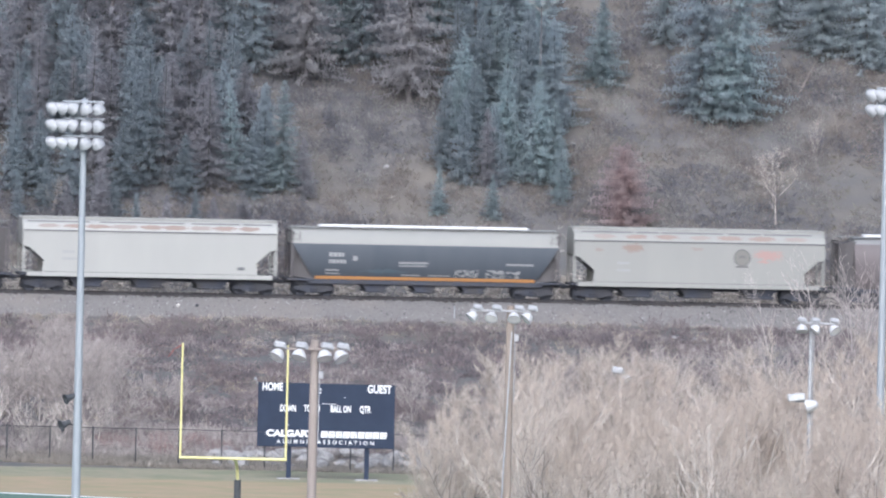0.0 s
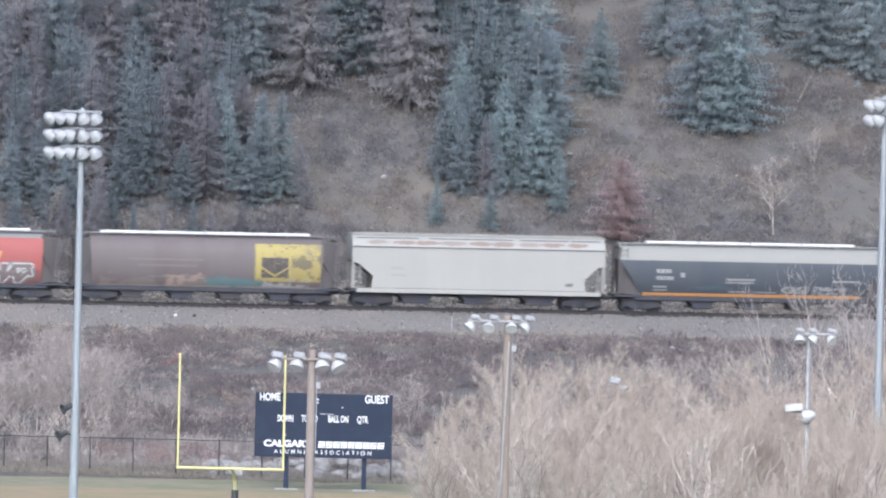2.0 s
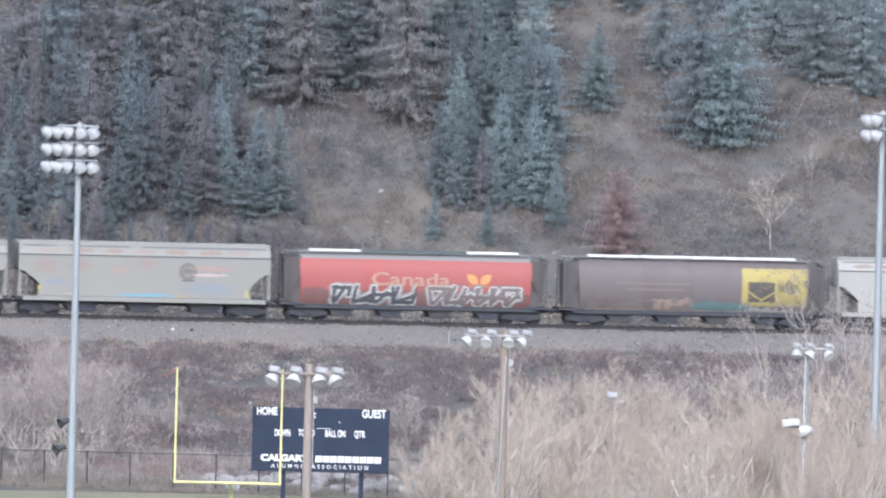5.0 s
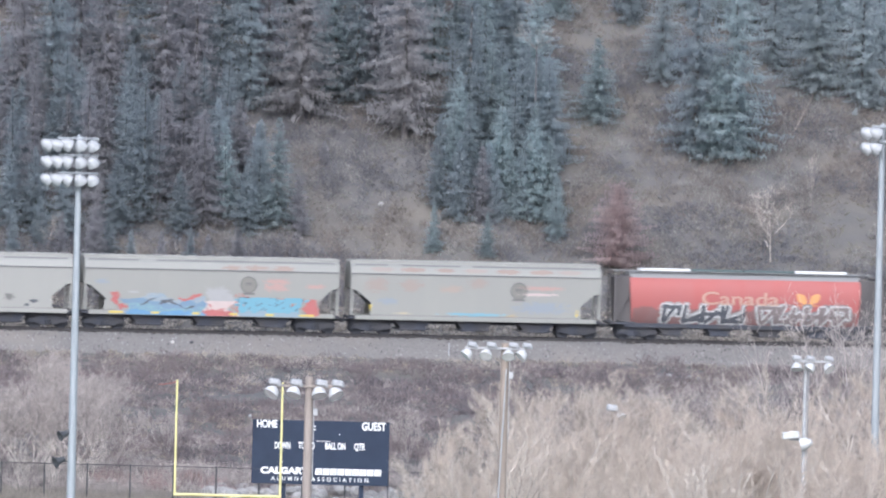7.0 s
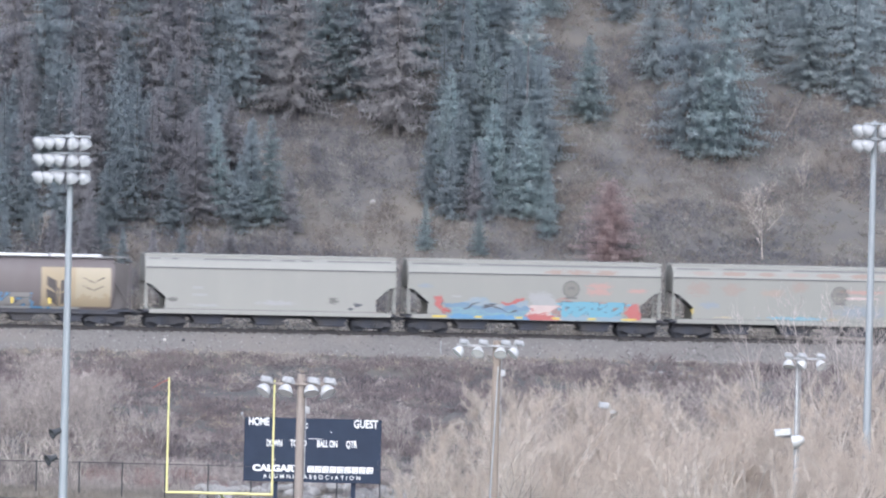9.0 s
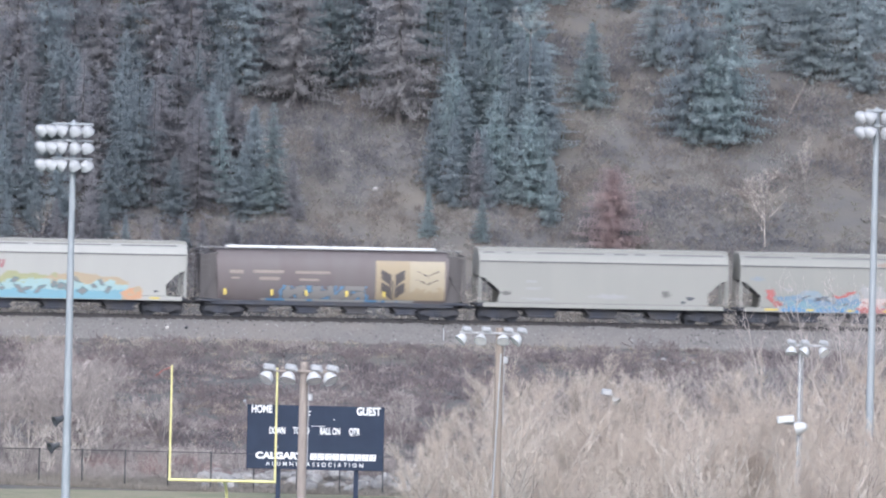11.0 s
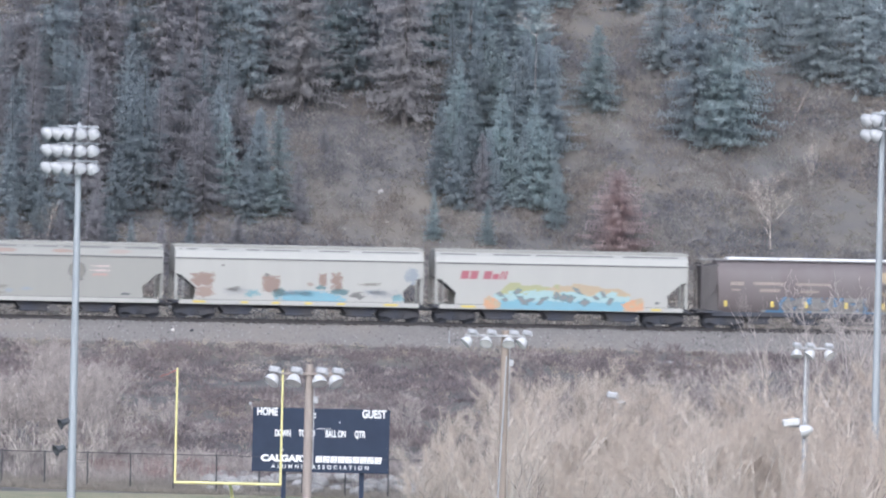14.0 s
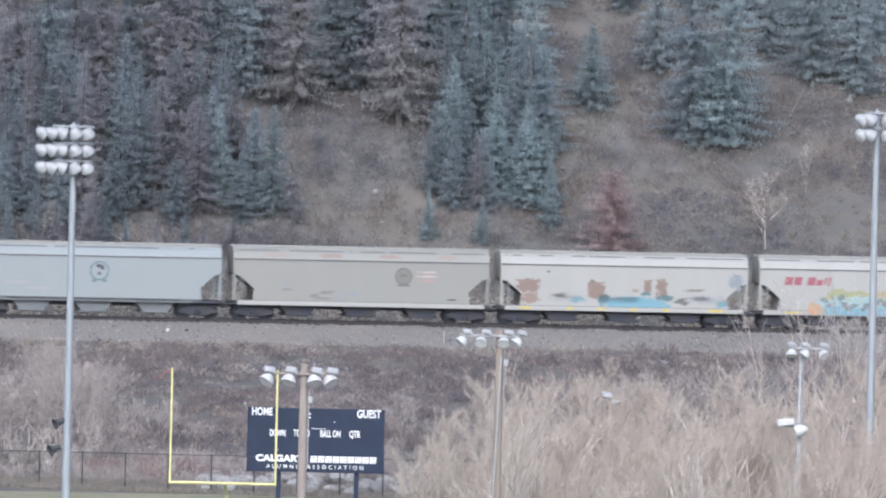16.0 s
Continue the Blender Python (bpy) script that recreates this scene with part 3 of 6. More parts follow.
def ladder(parent, x, y, z0, z1, mat, w=0.36, n=5):
    bm = bmesh.new()
    for k in (-w / 2, w / 2):
        box(bm, (x + k, y, (z0 + z1) / 2), (0.04, 0.04, z1 - z0))
    for i in range(n):
        z = z0 + (z1 - z0) * (i + 0.5) / n
        rod(bm, (x - w / 2, y, z), (x + w / 2, y, z), 0.014, n=5)
    part("ladder", bm, mat, parent)


def outlets(parent, xs, top, mat, z1=1.24, foot=0.45, low=0.3):
    for x in xs:
        bm = bmesh.new()
        prism(bm, [(x - top / 2, z1), (x + top / 2, z1), (x + foot, low + 0.14), (x + foot, low), (x - foot, low), (x - foot, low + 0.14)], -1.15, 1.15)
        box(bm, (x, 0, low + 0.08), (foot * 2 + 0.25, 2.5, 0.09), 0.02)
        for k in (-foot - 0.16, foot + 0.16):
            rod(bm, (x + k, -1.32, low + 0.12), (x + k, 1.32, low + 0.12), 0.035, n=6)
        part("hopper_outlet", bm, mat, parent)


WHEELS, CARS = [], []


def car_frame(name, s, label):
    """The thing that carries one car, at s metres along the line."""
    c = empty(name, pose(0, 0, 0), label, "hopper car", "cars of the freight train")
    CARS.append((c, s))
    return c


def box_hopper(s, length, body, label, roof=None, sill=None, outlet="bay_grime", n_out=3, rusty=0, sill_shown=True, hatch="p_pale", seed=0):
    """A three-bay covered hopper with smooth upright sides, cut-away ends, ladders and side sills."""
    c = car_frame("hopper_car", s, label)
    roof, sill = roof or body, sill or body
    a = length / 2 - 0.38
    P = BOX_SIDE
    v, f = hull(P, lambda z: a, 4.66, 3.9)
    mesh_obj("roof", v, f, M[roof], c)
    # the side's dark drip line under the roof panel
    bm = bmesh.new()
    for y in (-1.575, 1.575):
        box(bm, (0, y, 3.875), (2 * a - 0.1, 0.04, 0.075))
    part("drip_rail", bm, M["d_seam"], c, "grey seam under the roof panel")
    if sill_shown:
        bm = bmesh.new()
        box(bm, (0, -1.566, 1.255), (2 * a - 2.7, 0.03, 0.035))
        part("sill_seam", bm, M["d_seam"], c, "dark seam above the side sill")
    low = [(-a, 3.895), (-a, 2.90), (-a + 0.45, 2.78), (-a + 1.32, 2.0), (-a + 1.25, 1.24)]
    outline = low + [(-x, z) for x, z in low[::-1]]
    for y0, y1 in ((-1.56, -1.53), (1.53, 1.56)):
        bm = bmesh.new()
        prism(bm, outline, y0, y1)
        part("side_sheet", bm, M[body], c)
    bm = bmesh.new()
    prism(bm, [(-a + 0.05, 3.89), (-a + 0.05, 2.95), (-a + 2.6, 1.15), (a - 2.6, 1.15), (a - 0.05, 2.95), (a - 0.05, 3.89)], -1.52, 1.52)
    part("slope_sheet", bm, M["end_shade"], c, "sloping end sheet darkened for its shade")
    for sg in (-1, 1):
        bm = bmesh.new()
        box(bm, (sg * (a - 0.02), 0, 3.45), (0.05, 3.0, 1.0))
        for y in (-1.5, 1.5):
            box(bm, (sg * (a - 0.06), y, 2.1), (0.10, 0.10, 1.75))
        for y in (-0.7, 0.7):
            rod(bm, (sg * (a - 0.1), y, 1.3), (sg * (a - 0.1), y, 2.95), 0.05, n=6)
        part("end_frame", bm, M[body], c)
        ladder(c, sg * (a - 0.33), -1.55, 1.2, 2.72, M[body])
        bm = bmesh.new()
        box(bm, (sg * (a - 0.9), 0, 1.06), (2.0, 2.9, 0.14), 0.02)
        part("end_platform", bm, M["bay_grime"], c)
        coupler(c, sg * length / 2, sg)
    if sill_shown:
        bm = bmesh.new()
        for y in (-1.56, 1.56):
            box(bm, (0, y, 1.10), (2 * a - 0.55, 0.10, 0.28), 0.015)
        part("side_sill", bm, M[sill], c)
    bm = bmesh.new()
    for y in (-0.72, 0.72):
        box(bm, (0, y, 4.63), (2 * a + 0.05, 0.5, 0.17))
    for i in range(11):
        box(bm, (-a + 0.2 + i * (2 * a - 0.4) / 10, 0, 4.67), (0.06, 1.9, 0.06))
    part("roof_walkway", bm, M["p_pale"], c, "grey grated roof walkway")
    for i in range(5):
        bm = bmesh.new()
        box(bm, (-a + 0.3 + (i + 0.5) * (2 * a - 0.6) / 5, 0, 4.70), ((2 * a - 0.6) / 5 - 0.05, 0.62, 0.10), 0.03)
        part("roof_hatch", bm, M[hatch], c)
    if not sill_shown:
        bm = bmesh.new()
        prism(bm, [(-a + 1.1, 1.23), (a - 1.1, 1.23), (a - 1.5, 1.0), (-a + 1.5, 1.0)], -1.45, 1.45)
        part("belly", bm, M["p_blueshade"], c)
    outlets(c, [(i - (n_out - 1) / 2) * 3.95 for i in range(n_out)], 2.9, M[outlet], 1.24, 0.8)
    center_sill(c, length)
    for x in (-1, 1):
        bogie(c, x * (a - 1.42), WHEELS)
    r = random.Random(seed)
    # rust lenses between the roof ribs, and flaked paint along the roof's edge
    for i in range(rusty):
        x = -a + 0.9 + (2 * a - 1.8) * (i + 0.5) / rusty + r.uniform(-0.1, 0.1)
        blotch("rust_patch", P, x, 4.17, r.uniform(1.55, 2.0), r.uniform(0.30, 0.38), "d_rust" if i % 3 else "d_rustpale", c, "orange rust on the roof edge", seed + i, 0.2, 0.3)
    # the walkway's shadow line, painted on as a broken dark stripe
    decal("roof_seam", P, -a + 0.3, a - 0.3, 4.40, 4.47, lambda u, v, x, z: 0 if fbm(x * 0.7, 3, seed) > -0.22 else None, ["d_flake"], c, "painted shadow line under the roof walkway", 0.11)
    for i in range(9):
        blotch("flaked_paint", P, r.uniform(-a + 1, a - 1), 4.55, r.uniform(0.7, 2.2), 0.13, "d_flake", c, "dark flaked paint along the roof edge", seed * 3 + i, 0.4, 0.7)
    return c


def tube_hopper(s, length, body, label, roof="p_roofgrey", split=3.95, half=7.45, half_low=7.3, hatches=("hatch_white",) * 4, sill="truck", n_out=4, end="p_brown_dark"):
    """A four-bay cylindrical covered hopper with rounded sides and a long hatch trough on the roof."""
    c = car_frame("hopper_car", s, label)
    P = TUBE_SIDE

    def along(z):
        return half if z > 3.3 else half_low + (half - half_low) * (z - 1.06) / (3.3 - 1.06)
    v, f = hull(P, along, 4.36, split)
    mesh_obj("roof", v, f, M[roof], c, smooth=False)
    v, f = hull(P, along, split, 1.06)
    mesh_obj("shell", v, f, M[body], c)
    L = length / 2
    for sg in (-1, 1):
        bm = bmesh.new()
        prism(bm, [(sg * (half - 0.1), 4.12), (sg * (L - 0.6), 3.95), (sg * (L - 0.75), 1.2), (sg * (half_low - 0.3), 1.1)], -1.18, 1.18)
        part("slope_sheet", bm, M[end], c, "dark sloping end sheet")
        bm = bmesh.new()
        for y in (-1.42, 1.42):
            box(bm, (sg * (L - 0.55), y, 2.6), (0.09, 0.09, 3.1))
            rod(bm, (sg * (L - 0.55), y, 1.25), (sg * (half - 0.2), y, 3.2), 0.05, n=6)
        box(bm, (sg * (L - 0.55), 0, 4.12), (0.08, 2.9, 0.09))
        part("end_frame", bm, M[end], c)
        ladder(c, sg * (L - 0.85), -1.45, 1.2, 4.1, M[end], 0.45, 9)
        bm = bmesh.new()
        box(bm, (sg * (L - 1.1), 0, 1.06), (1.7, 2.8, 0.16), 0.02)
        part("end_platform", bm, M["truck"], c)
        coupler(c, sg * length / 2, sg)
    bm = bmesh.new()
    for y in (-1.3, 1.3):
        box(bm, (0, y, 0.94), (2 * half_low + 0.9, 0.12, 0.28), 0.015)
    part("side_sill", bm, M[sill], c)
    bm = bmesh.new()
    for y in (-0.72, 0.72):
        box(bm, (0, y, 4.40), (length - 1.0, 0.32, 0.03))
    for i in range(12):
        box(bm, (-L + 0.8 + i * (length - 1.6) / 11, 0, 4.32), (0.05, 1.7, 0.10))
    part("roof_walkway", bm, M["p_roofgrey"], c, "grey roof walkway")
    n = len(hatches)
    for i, h in enumerate(hatches):
        bm = bmesh.new()
        box(bm, (-6.75 + (i + 0.5) * 13.5 / n, 0, 4.47), (13.5 / n - 0.06, 0.70, 0.18), 0.04)
        part("roof_hatch", bm, M[h], c, "long white hatch cover" if h == "hatch_white" else "long dark hatch cover")
    outlets(c, [(i - (n_out - 1) / 2) * 3.15 for i in range(n_out)], 2.25, M["bay_grime"], 1.06, 0.55)
    center_sill(c, length)
    for x in (-1, 1):
        bogie(c, x * (L - 2.1), WHEELS)
    return c


def emblem(c, P, x, z, r, mat, ring=True):
    """A round shield of plain shapes, with a small foot."""
    def pick(u, v, px, pz):
        d = math.hypot(px - x, pz - z)
        if not ring and d < 0.84 * r:
            dx, dz = (px - x) / r, (pz - z) / r
            return 0 if abs(dx) < 0.38 and -0.12 < dz < 0.30 and not (abs(dx) < 0.12 and dz < 0.05) else 1
        if d < r and (not ring or d > r * 0.84):
            return 1 if ring else 0
        dx, dz = (px - x) / r, (pz - z) / r
        if ring and (-0.32 < dx < 0.42 and 0.30 - 0.2 * dx < dz < 0.72 - 0.35 * abs(dx + 0.1) or 0.12 < dx < 0.45 and 0.1 < dz < 0.5):
            return 0
        if ring and math.hypot(dx + 0.02, dz + 0.28) < 0.17:
            return 0
        if (0.3 if ring else 0.0) < abs(dx) < 0.75 and -1.12 < dz < -0.9:
            return 1 if ring else 0
        return None
    decal("round_emblem", P, x - 1.1 * r, x + 1.1 * r, z - 1.15 * r, z + 1.1 * r, pick, [mat, "d_teal" if ring else "d_emblemfill"], c, "round emblem of plain shapes", 0.04)


def safety_marks(c, xs):
    """Yellow reflective strips along the side sill."""
    for x, w in xs:
        bm = bmesh.new()
        box(bm, (x, -1.617, 1.12), (w, 0.008, 0.13))
        part("reflector_strip", bm, M["d_yellow"], c, "yellow reflective strip")


S = 27.5   # pixels across the camera's view for each metre along the line


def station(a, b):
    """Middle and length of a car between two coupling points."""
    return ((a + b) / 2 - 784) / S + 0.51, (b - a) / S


def car_white(s, L):
    c = box_hopper(s, L, "p_white", "white covered hopper car with rust along its roof edge", rusty=9, seed=3)
    bars("reporting_mark", BOX_SIDE, [(-5.6, 2.45, 0.75, 0.18), (-5.6, 2.02, 0.95, 0.16)], "d_palegrey", c, "faded grey lettering, unreadable")
    bars("placard", BOX_SIDE, [(5.6, 1.55, 0.45, 0.20)], "d_dark", c, "small dark placard")
    return c


def car_slate(s, L):
    c = tube_hopper(s, L, "p_slate", "dark slate cylindrical hopper car with a white roof and orange stripe", "p_pale", 3.35, 8.55, 7.1,
                    n_out=3, end="p_brown_dark")
    P = TUBE_SIDE
    decal("orange_stripe", P, -7.05, 7.05, 1.10, 1.30, lambda u, v, x, z: 0, ["d_orange"], c, "orange stripe along the lower side", 0.1, 0.03)
    bars("reporting_mark", P, [(-6.2, 2.55, 0.95, 0.26), (-6.2, 2.12, 1.1, 0.24), (-4.65, 2.3, 0.3, 0.3), (-6.4, 1.62, 0.9, 0.13), (-6.4, 1.42, 0.9, 0.10),
                               (-1.7, 2.15, 1.85, 0.14), (-1.7, 1.98, 1.8, 0.10), (5.2, 2.15, 1.75, 0.13), (-1.5, 1.38, 1.2, 0.10), (0.2, 1.38, 1.4, 0.09)], "d_palegrey", c, "white lettering, unreadable")

    def tag(u, v, x, z):
        return 0 if fbm(x * 4.5, z * 5.5, 12) > 0.08 and abs(v - 0.5) < 0.5 - 0.2 * abs(fbm(x * 2, 1, 4)) else None
    decal("graffiti", P, 1.9, 3.4, 1.33, 1.85, tag, ["d_palegrey"], c, "pale grey spray tag", 0.045)
    decal("graffiti", P, 3.9, 6.1, 1.33, 1.85, tag, ["d_palegrey"], c, "pale grey spray tag", 0.045)
    blotch("faded_panel", P, -2.7, 1.65, 3.6, 0.35, "d_slateblue", c, "faded blue-grey spray paint", 5)
    return c


def wheat_panel(c, P, x0, x1, z0, z1, main, second, ink, worn=0.0):
    """A yellow panel with a stylised ear of wheat."""
    rr = random.Random(77)
    def pick(u, v, x, z):
        if worn and rr.random() > 1.25 - 0.75 * u * (1.2 - v) + 0.5 * fbm(x * 1.2, z * 1.6, 3):
            return None
        if worn and 0.1 < u < 0.42 and v < 0.62 and fbm(x * 2.5, z * 2.5, 4) > 0.0:
            return 2
        if u < 0.5:
            cx = (u - 0.25) / 0.25
            for k in (0.46, 0.14):
                w = abs(cx) - 0.12
                if 0 < w < 0.56:
                    lo, hi = k - 0.11 + 0.34 * w, k + 0.19 + 0.24 * w
                    if lo < v < hi:
                        return 2
            if abs(cx) < 0.05 and v < 0.5:
                return 2
            return 0
        if worn:
            return 1 if fbm(x * 2.2, z * 1.1, 8) < 0.1 + 0.3 * v else None
        cx = abs((u - 0.75) / 0.25)
        if v < 0.3 + 0.2 * fbm(x * 2, z * 2, 5):
            return 0
        return 2 if cx < 0.62 and min(abs(v - 0.62 - 0.22 * cx), abs(v - 0.42 - 0.2 * cx)) < 0.018 and rr.random() < 0.7 else 1
    decal("wheat_panel", P, x0, x1, z0, z1, pick, [main, second, ink], c, "yellow panel with a wheat ear shape", 0.05)


def car_brown_yellow(s, L):
    c = tube_hopper(s, L, "p_brown", "grimy brown cylindrical hopper car with a yellow panel and graffiti", "p_brown")
    P = TUBE_SIDE
    rr = random.Random(77)

    def worn_panel(u, v, x, z):
        n = fbm(x * 1.6, z * 1.8, 3)
        if 3.53 < x < 5.2 and 1.78 < z < 3.02:
            if abs(z - 1.88 - 0.62 * abs(x - 4.37)) < 0.055:
                return 0
            return 2 if rr.random() < 0.93 else 1
        if x > 5.45 and 1.7 + 0.3 * n < z < 3.1 + 0.4 * n:
            return 3 if fbm(x * 1.3, z * 1.3, 9) + rr.uniform(-0.15, 0.15) > -0.12 else 1
        return (0 if rr.random() < 1.2 - 0.6 * u else 1) if rr.random() < 1.12 - 0.42 * u + 0.4 * n else None
    decal("wheat_panel", P, 3.1, 7.3, 1.5, 3.9, worn_panel, ["d_panel", "d_olive", "d_darkbrown", "d_smudge"], c, "worn yellow panel with a dark square", 0.05)
    bars("faded_lettering", P, [(-5.0, 2.75, 4.8, 0.12), (-4.4, 2.35, 3.8, 0.16)], "d_faint", c, "faded lettering, unreadable")

    def mural(u, v, x, z):
        top = 0.75 + 0.35 * fbm(x * 1.4, 2, 6)
        if v > top:
            return None
        if x < -2.6:
            return 0 if fbm(x * 0.7, z * 1.6, 8) > -0.2 else None
        if x < 0.0:
            return 1 if fbm(x * 2, z * 3, 9) > -0.12 else 0
        if x < 3.6:
            return 2 if v < 0.72 + 0.3 * fbm(x * 0.8, 3, 8) and random.Random(int(x * 40) * 991 + int(z * 40)).random() < 1.3 - 0.2 * abs(x - 1.2) else None
        return 3 if fbm(x * 3, z * 5, 2) > 0.12 else None
    decal("graffiti", P, -6.8, 6.6, 1.1, 2.05, mural, ["d_faint", "d_brownpale", "d_teal", "d_palegrey"], c, "pink, teal and grey spray-paint mural", 0.06)
    split_pieces(decal("sill_marks", P, -7.2, 7.2, 1.10, 1.18, lambda u, v, x, z: 0 if fbm(x, 3, 3) > -0.1 else None, ["d_rustpale"], c, "worn orange sill", 0.08, 0.16), "sill_mark", "worn orange sill mark")
    return c


def car_red(s, L):
    c = tube_hopper(s, L, "p_red", "faded red cylindrical hopper car with cream lettering and graffiti", "p_roofgrey", 3.98,
                    hatches=("hatch_white", "hatch_dark", "hatch_dark", "hatch_white"))
    P = TUBE_SIDE
    m = Matrix.Translation((-0.35, -1.60, 2.72)) @ Matrix.Rotation(radians(90), 4, 'X')
    lettering("letter", "Canada", 0.85, M["d_word"], c, m, 5.0, "faded cream letter", 0.03, 0.0, 0.012)

    def leaf(u, v, x, z):
        a = abs(u - 0.5) * 2
        if v < 0.16:
            return 0 if a < 0.75 and v > 0.05 + 0.1 * a else None
        t, d = (a - 0.05) * 0.66 + (v - 0.22) * 0.75, (a - 0.05) * 0.75 - (v - 0.22) * 0.66
        return 0 if 0 < t < 1.18 and abs(d - 0.04) < 0.30 * math.sin(3.1416 * t / 1.18) and a > 0.03 else None
    decal("wheat_sheaf", P, 3.15, 4.95, 2.30, 3.15, leaf, ["d_orange"], c, "orange sheaf symbol", 0.045)
    decal("grime_band", P, -7.25, 7.25, 1.08, 2.15, lambda u, v, x, z: 0 if v + 0.25 * fbm(x * 0.8, 1, 5) < 0.85 else None, ["p_redfade"], c, "grime along the lower side", 0.09, 0.005)
    for x0, x1, seed, n, tones in ((-5.8, 0.05, 21, 4, ["d_dark", "d_white", "d_palegrey"]), (0.55, 6.95, 22, 6, ["d_muddy", "d_white", "d_counter"])):
        pts = block_letters(seed, x0 + 0.35, x1 - 0.3, 1.30, 2.2, n)

        def tag(u, v, x, z, pts=pts):
            d = float(np.min(np.hypot(pts[:, 0] - x, pts[:, 1] - z)))
            if d < 0.12:
                return 0
            if d < 0.21:
                return 1 if fbm(x * 3, z * 3, 7) > -0.35 else 2
            return 2 if d < 0.32 and fbm(x * 2, z * 2, 3) > -0.15 else None
        decal("graffiti", P, x0, x1, 1.08, 2.5, tag, tones, c, "black spray tag outlined in white" if n == 4 else "grey spray tag outlined in white", 0.045, 0.014)
    return c


def car_grey_rust(s, L, lead=False):
    c = box_hopper(s, L, "p_pale" if lead else "p_grey", "pale grey covered hopper car with rust blotches and a faded emblem", rusty=7, seed=11 if lead else 17)
    P = BOX_SIDE
    emblem(c, P, 2.75, 2.95, 0.55, "d_emblem", False)
    if lead:
        bl = [(-4.3, 3.45, 1.6, 0.7, "d_rust"), (4.5, 3.15, 2.2, 0.8, "d_redpale"), (4.2, 2.7, 1.3, 0.2, "d_redpale"), (-0.2, 3.45, 0.8, 0.3, "d_rustpale"), (-6.5, 3.3, 0.6, 0.3, "d_rustpale")]
        bars("reporting_mark", P, [(-5.3, 2.4, 0.8, 0.16), (-5.3, 1.95, 0.8, 0.15)], "d_palegrey", c, "faded grey lettering, unreadable")
    else:
        bl = [(-6.4, 3.2, 2.0, 1.1, "d_rustpale"), (-4.2, 3.2, 1.8, 1.0, "d_rustpale"), (0.1, 3.4, 1.6, 0.8, "d_rustpale"), (4.3, 3.15, 3.6, 0.36, "d_redpale"), (4.0, 2.75, 3.0, 0.26, "d_pink"), (-1.5, 3.0, 2.2, 0.6, "d_tan"),
              (-5.6, 2.15, 1.9, 0.5, "d_greyblue"), (4.2, 1.9, 4.2, 1.0, "d_greyblue"), (0.0, 1.4, 5.2, 0.28, "d_sky"), (-4.7, 1.4, 1.4, 0.2, "d_creampale"), (2.3, 1.35, 0.9, 0.3, "d_cream"),
              (6.5, 1.6, 0.18, 0.7, "d_yellow"), (-6.75, 1.7, 0.2, 0.6, "d_yellow")]
    for k, (x, z, w, h, m) in enumerate(bl):
        blotch("paint_patch", P, x, z, w, h, m, c, "faded patch of paint or rust", 30 + k)
    return c


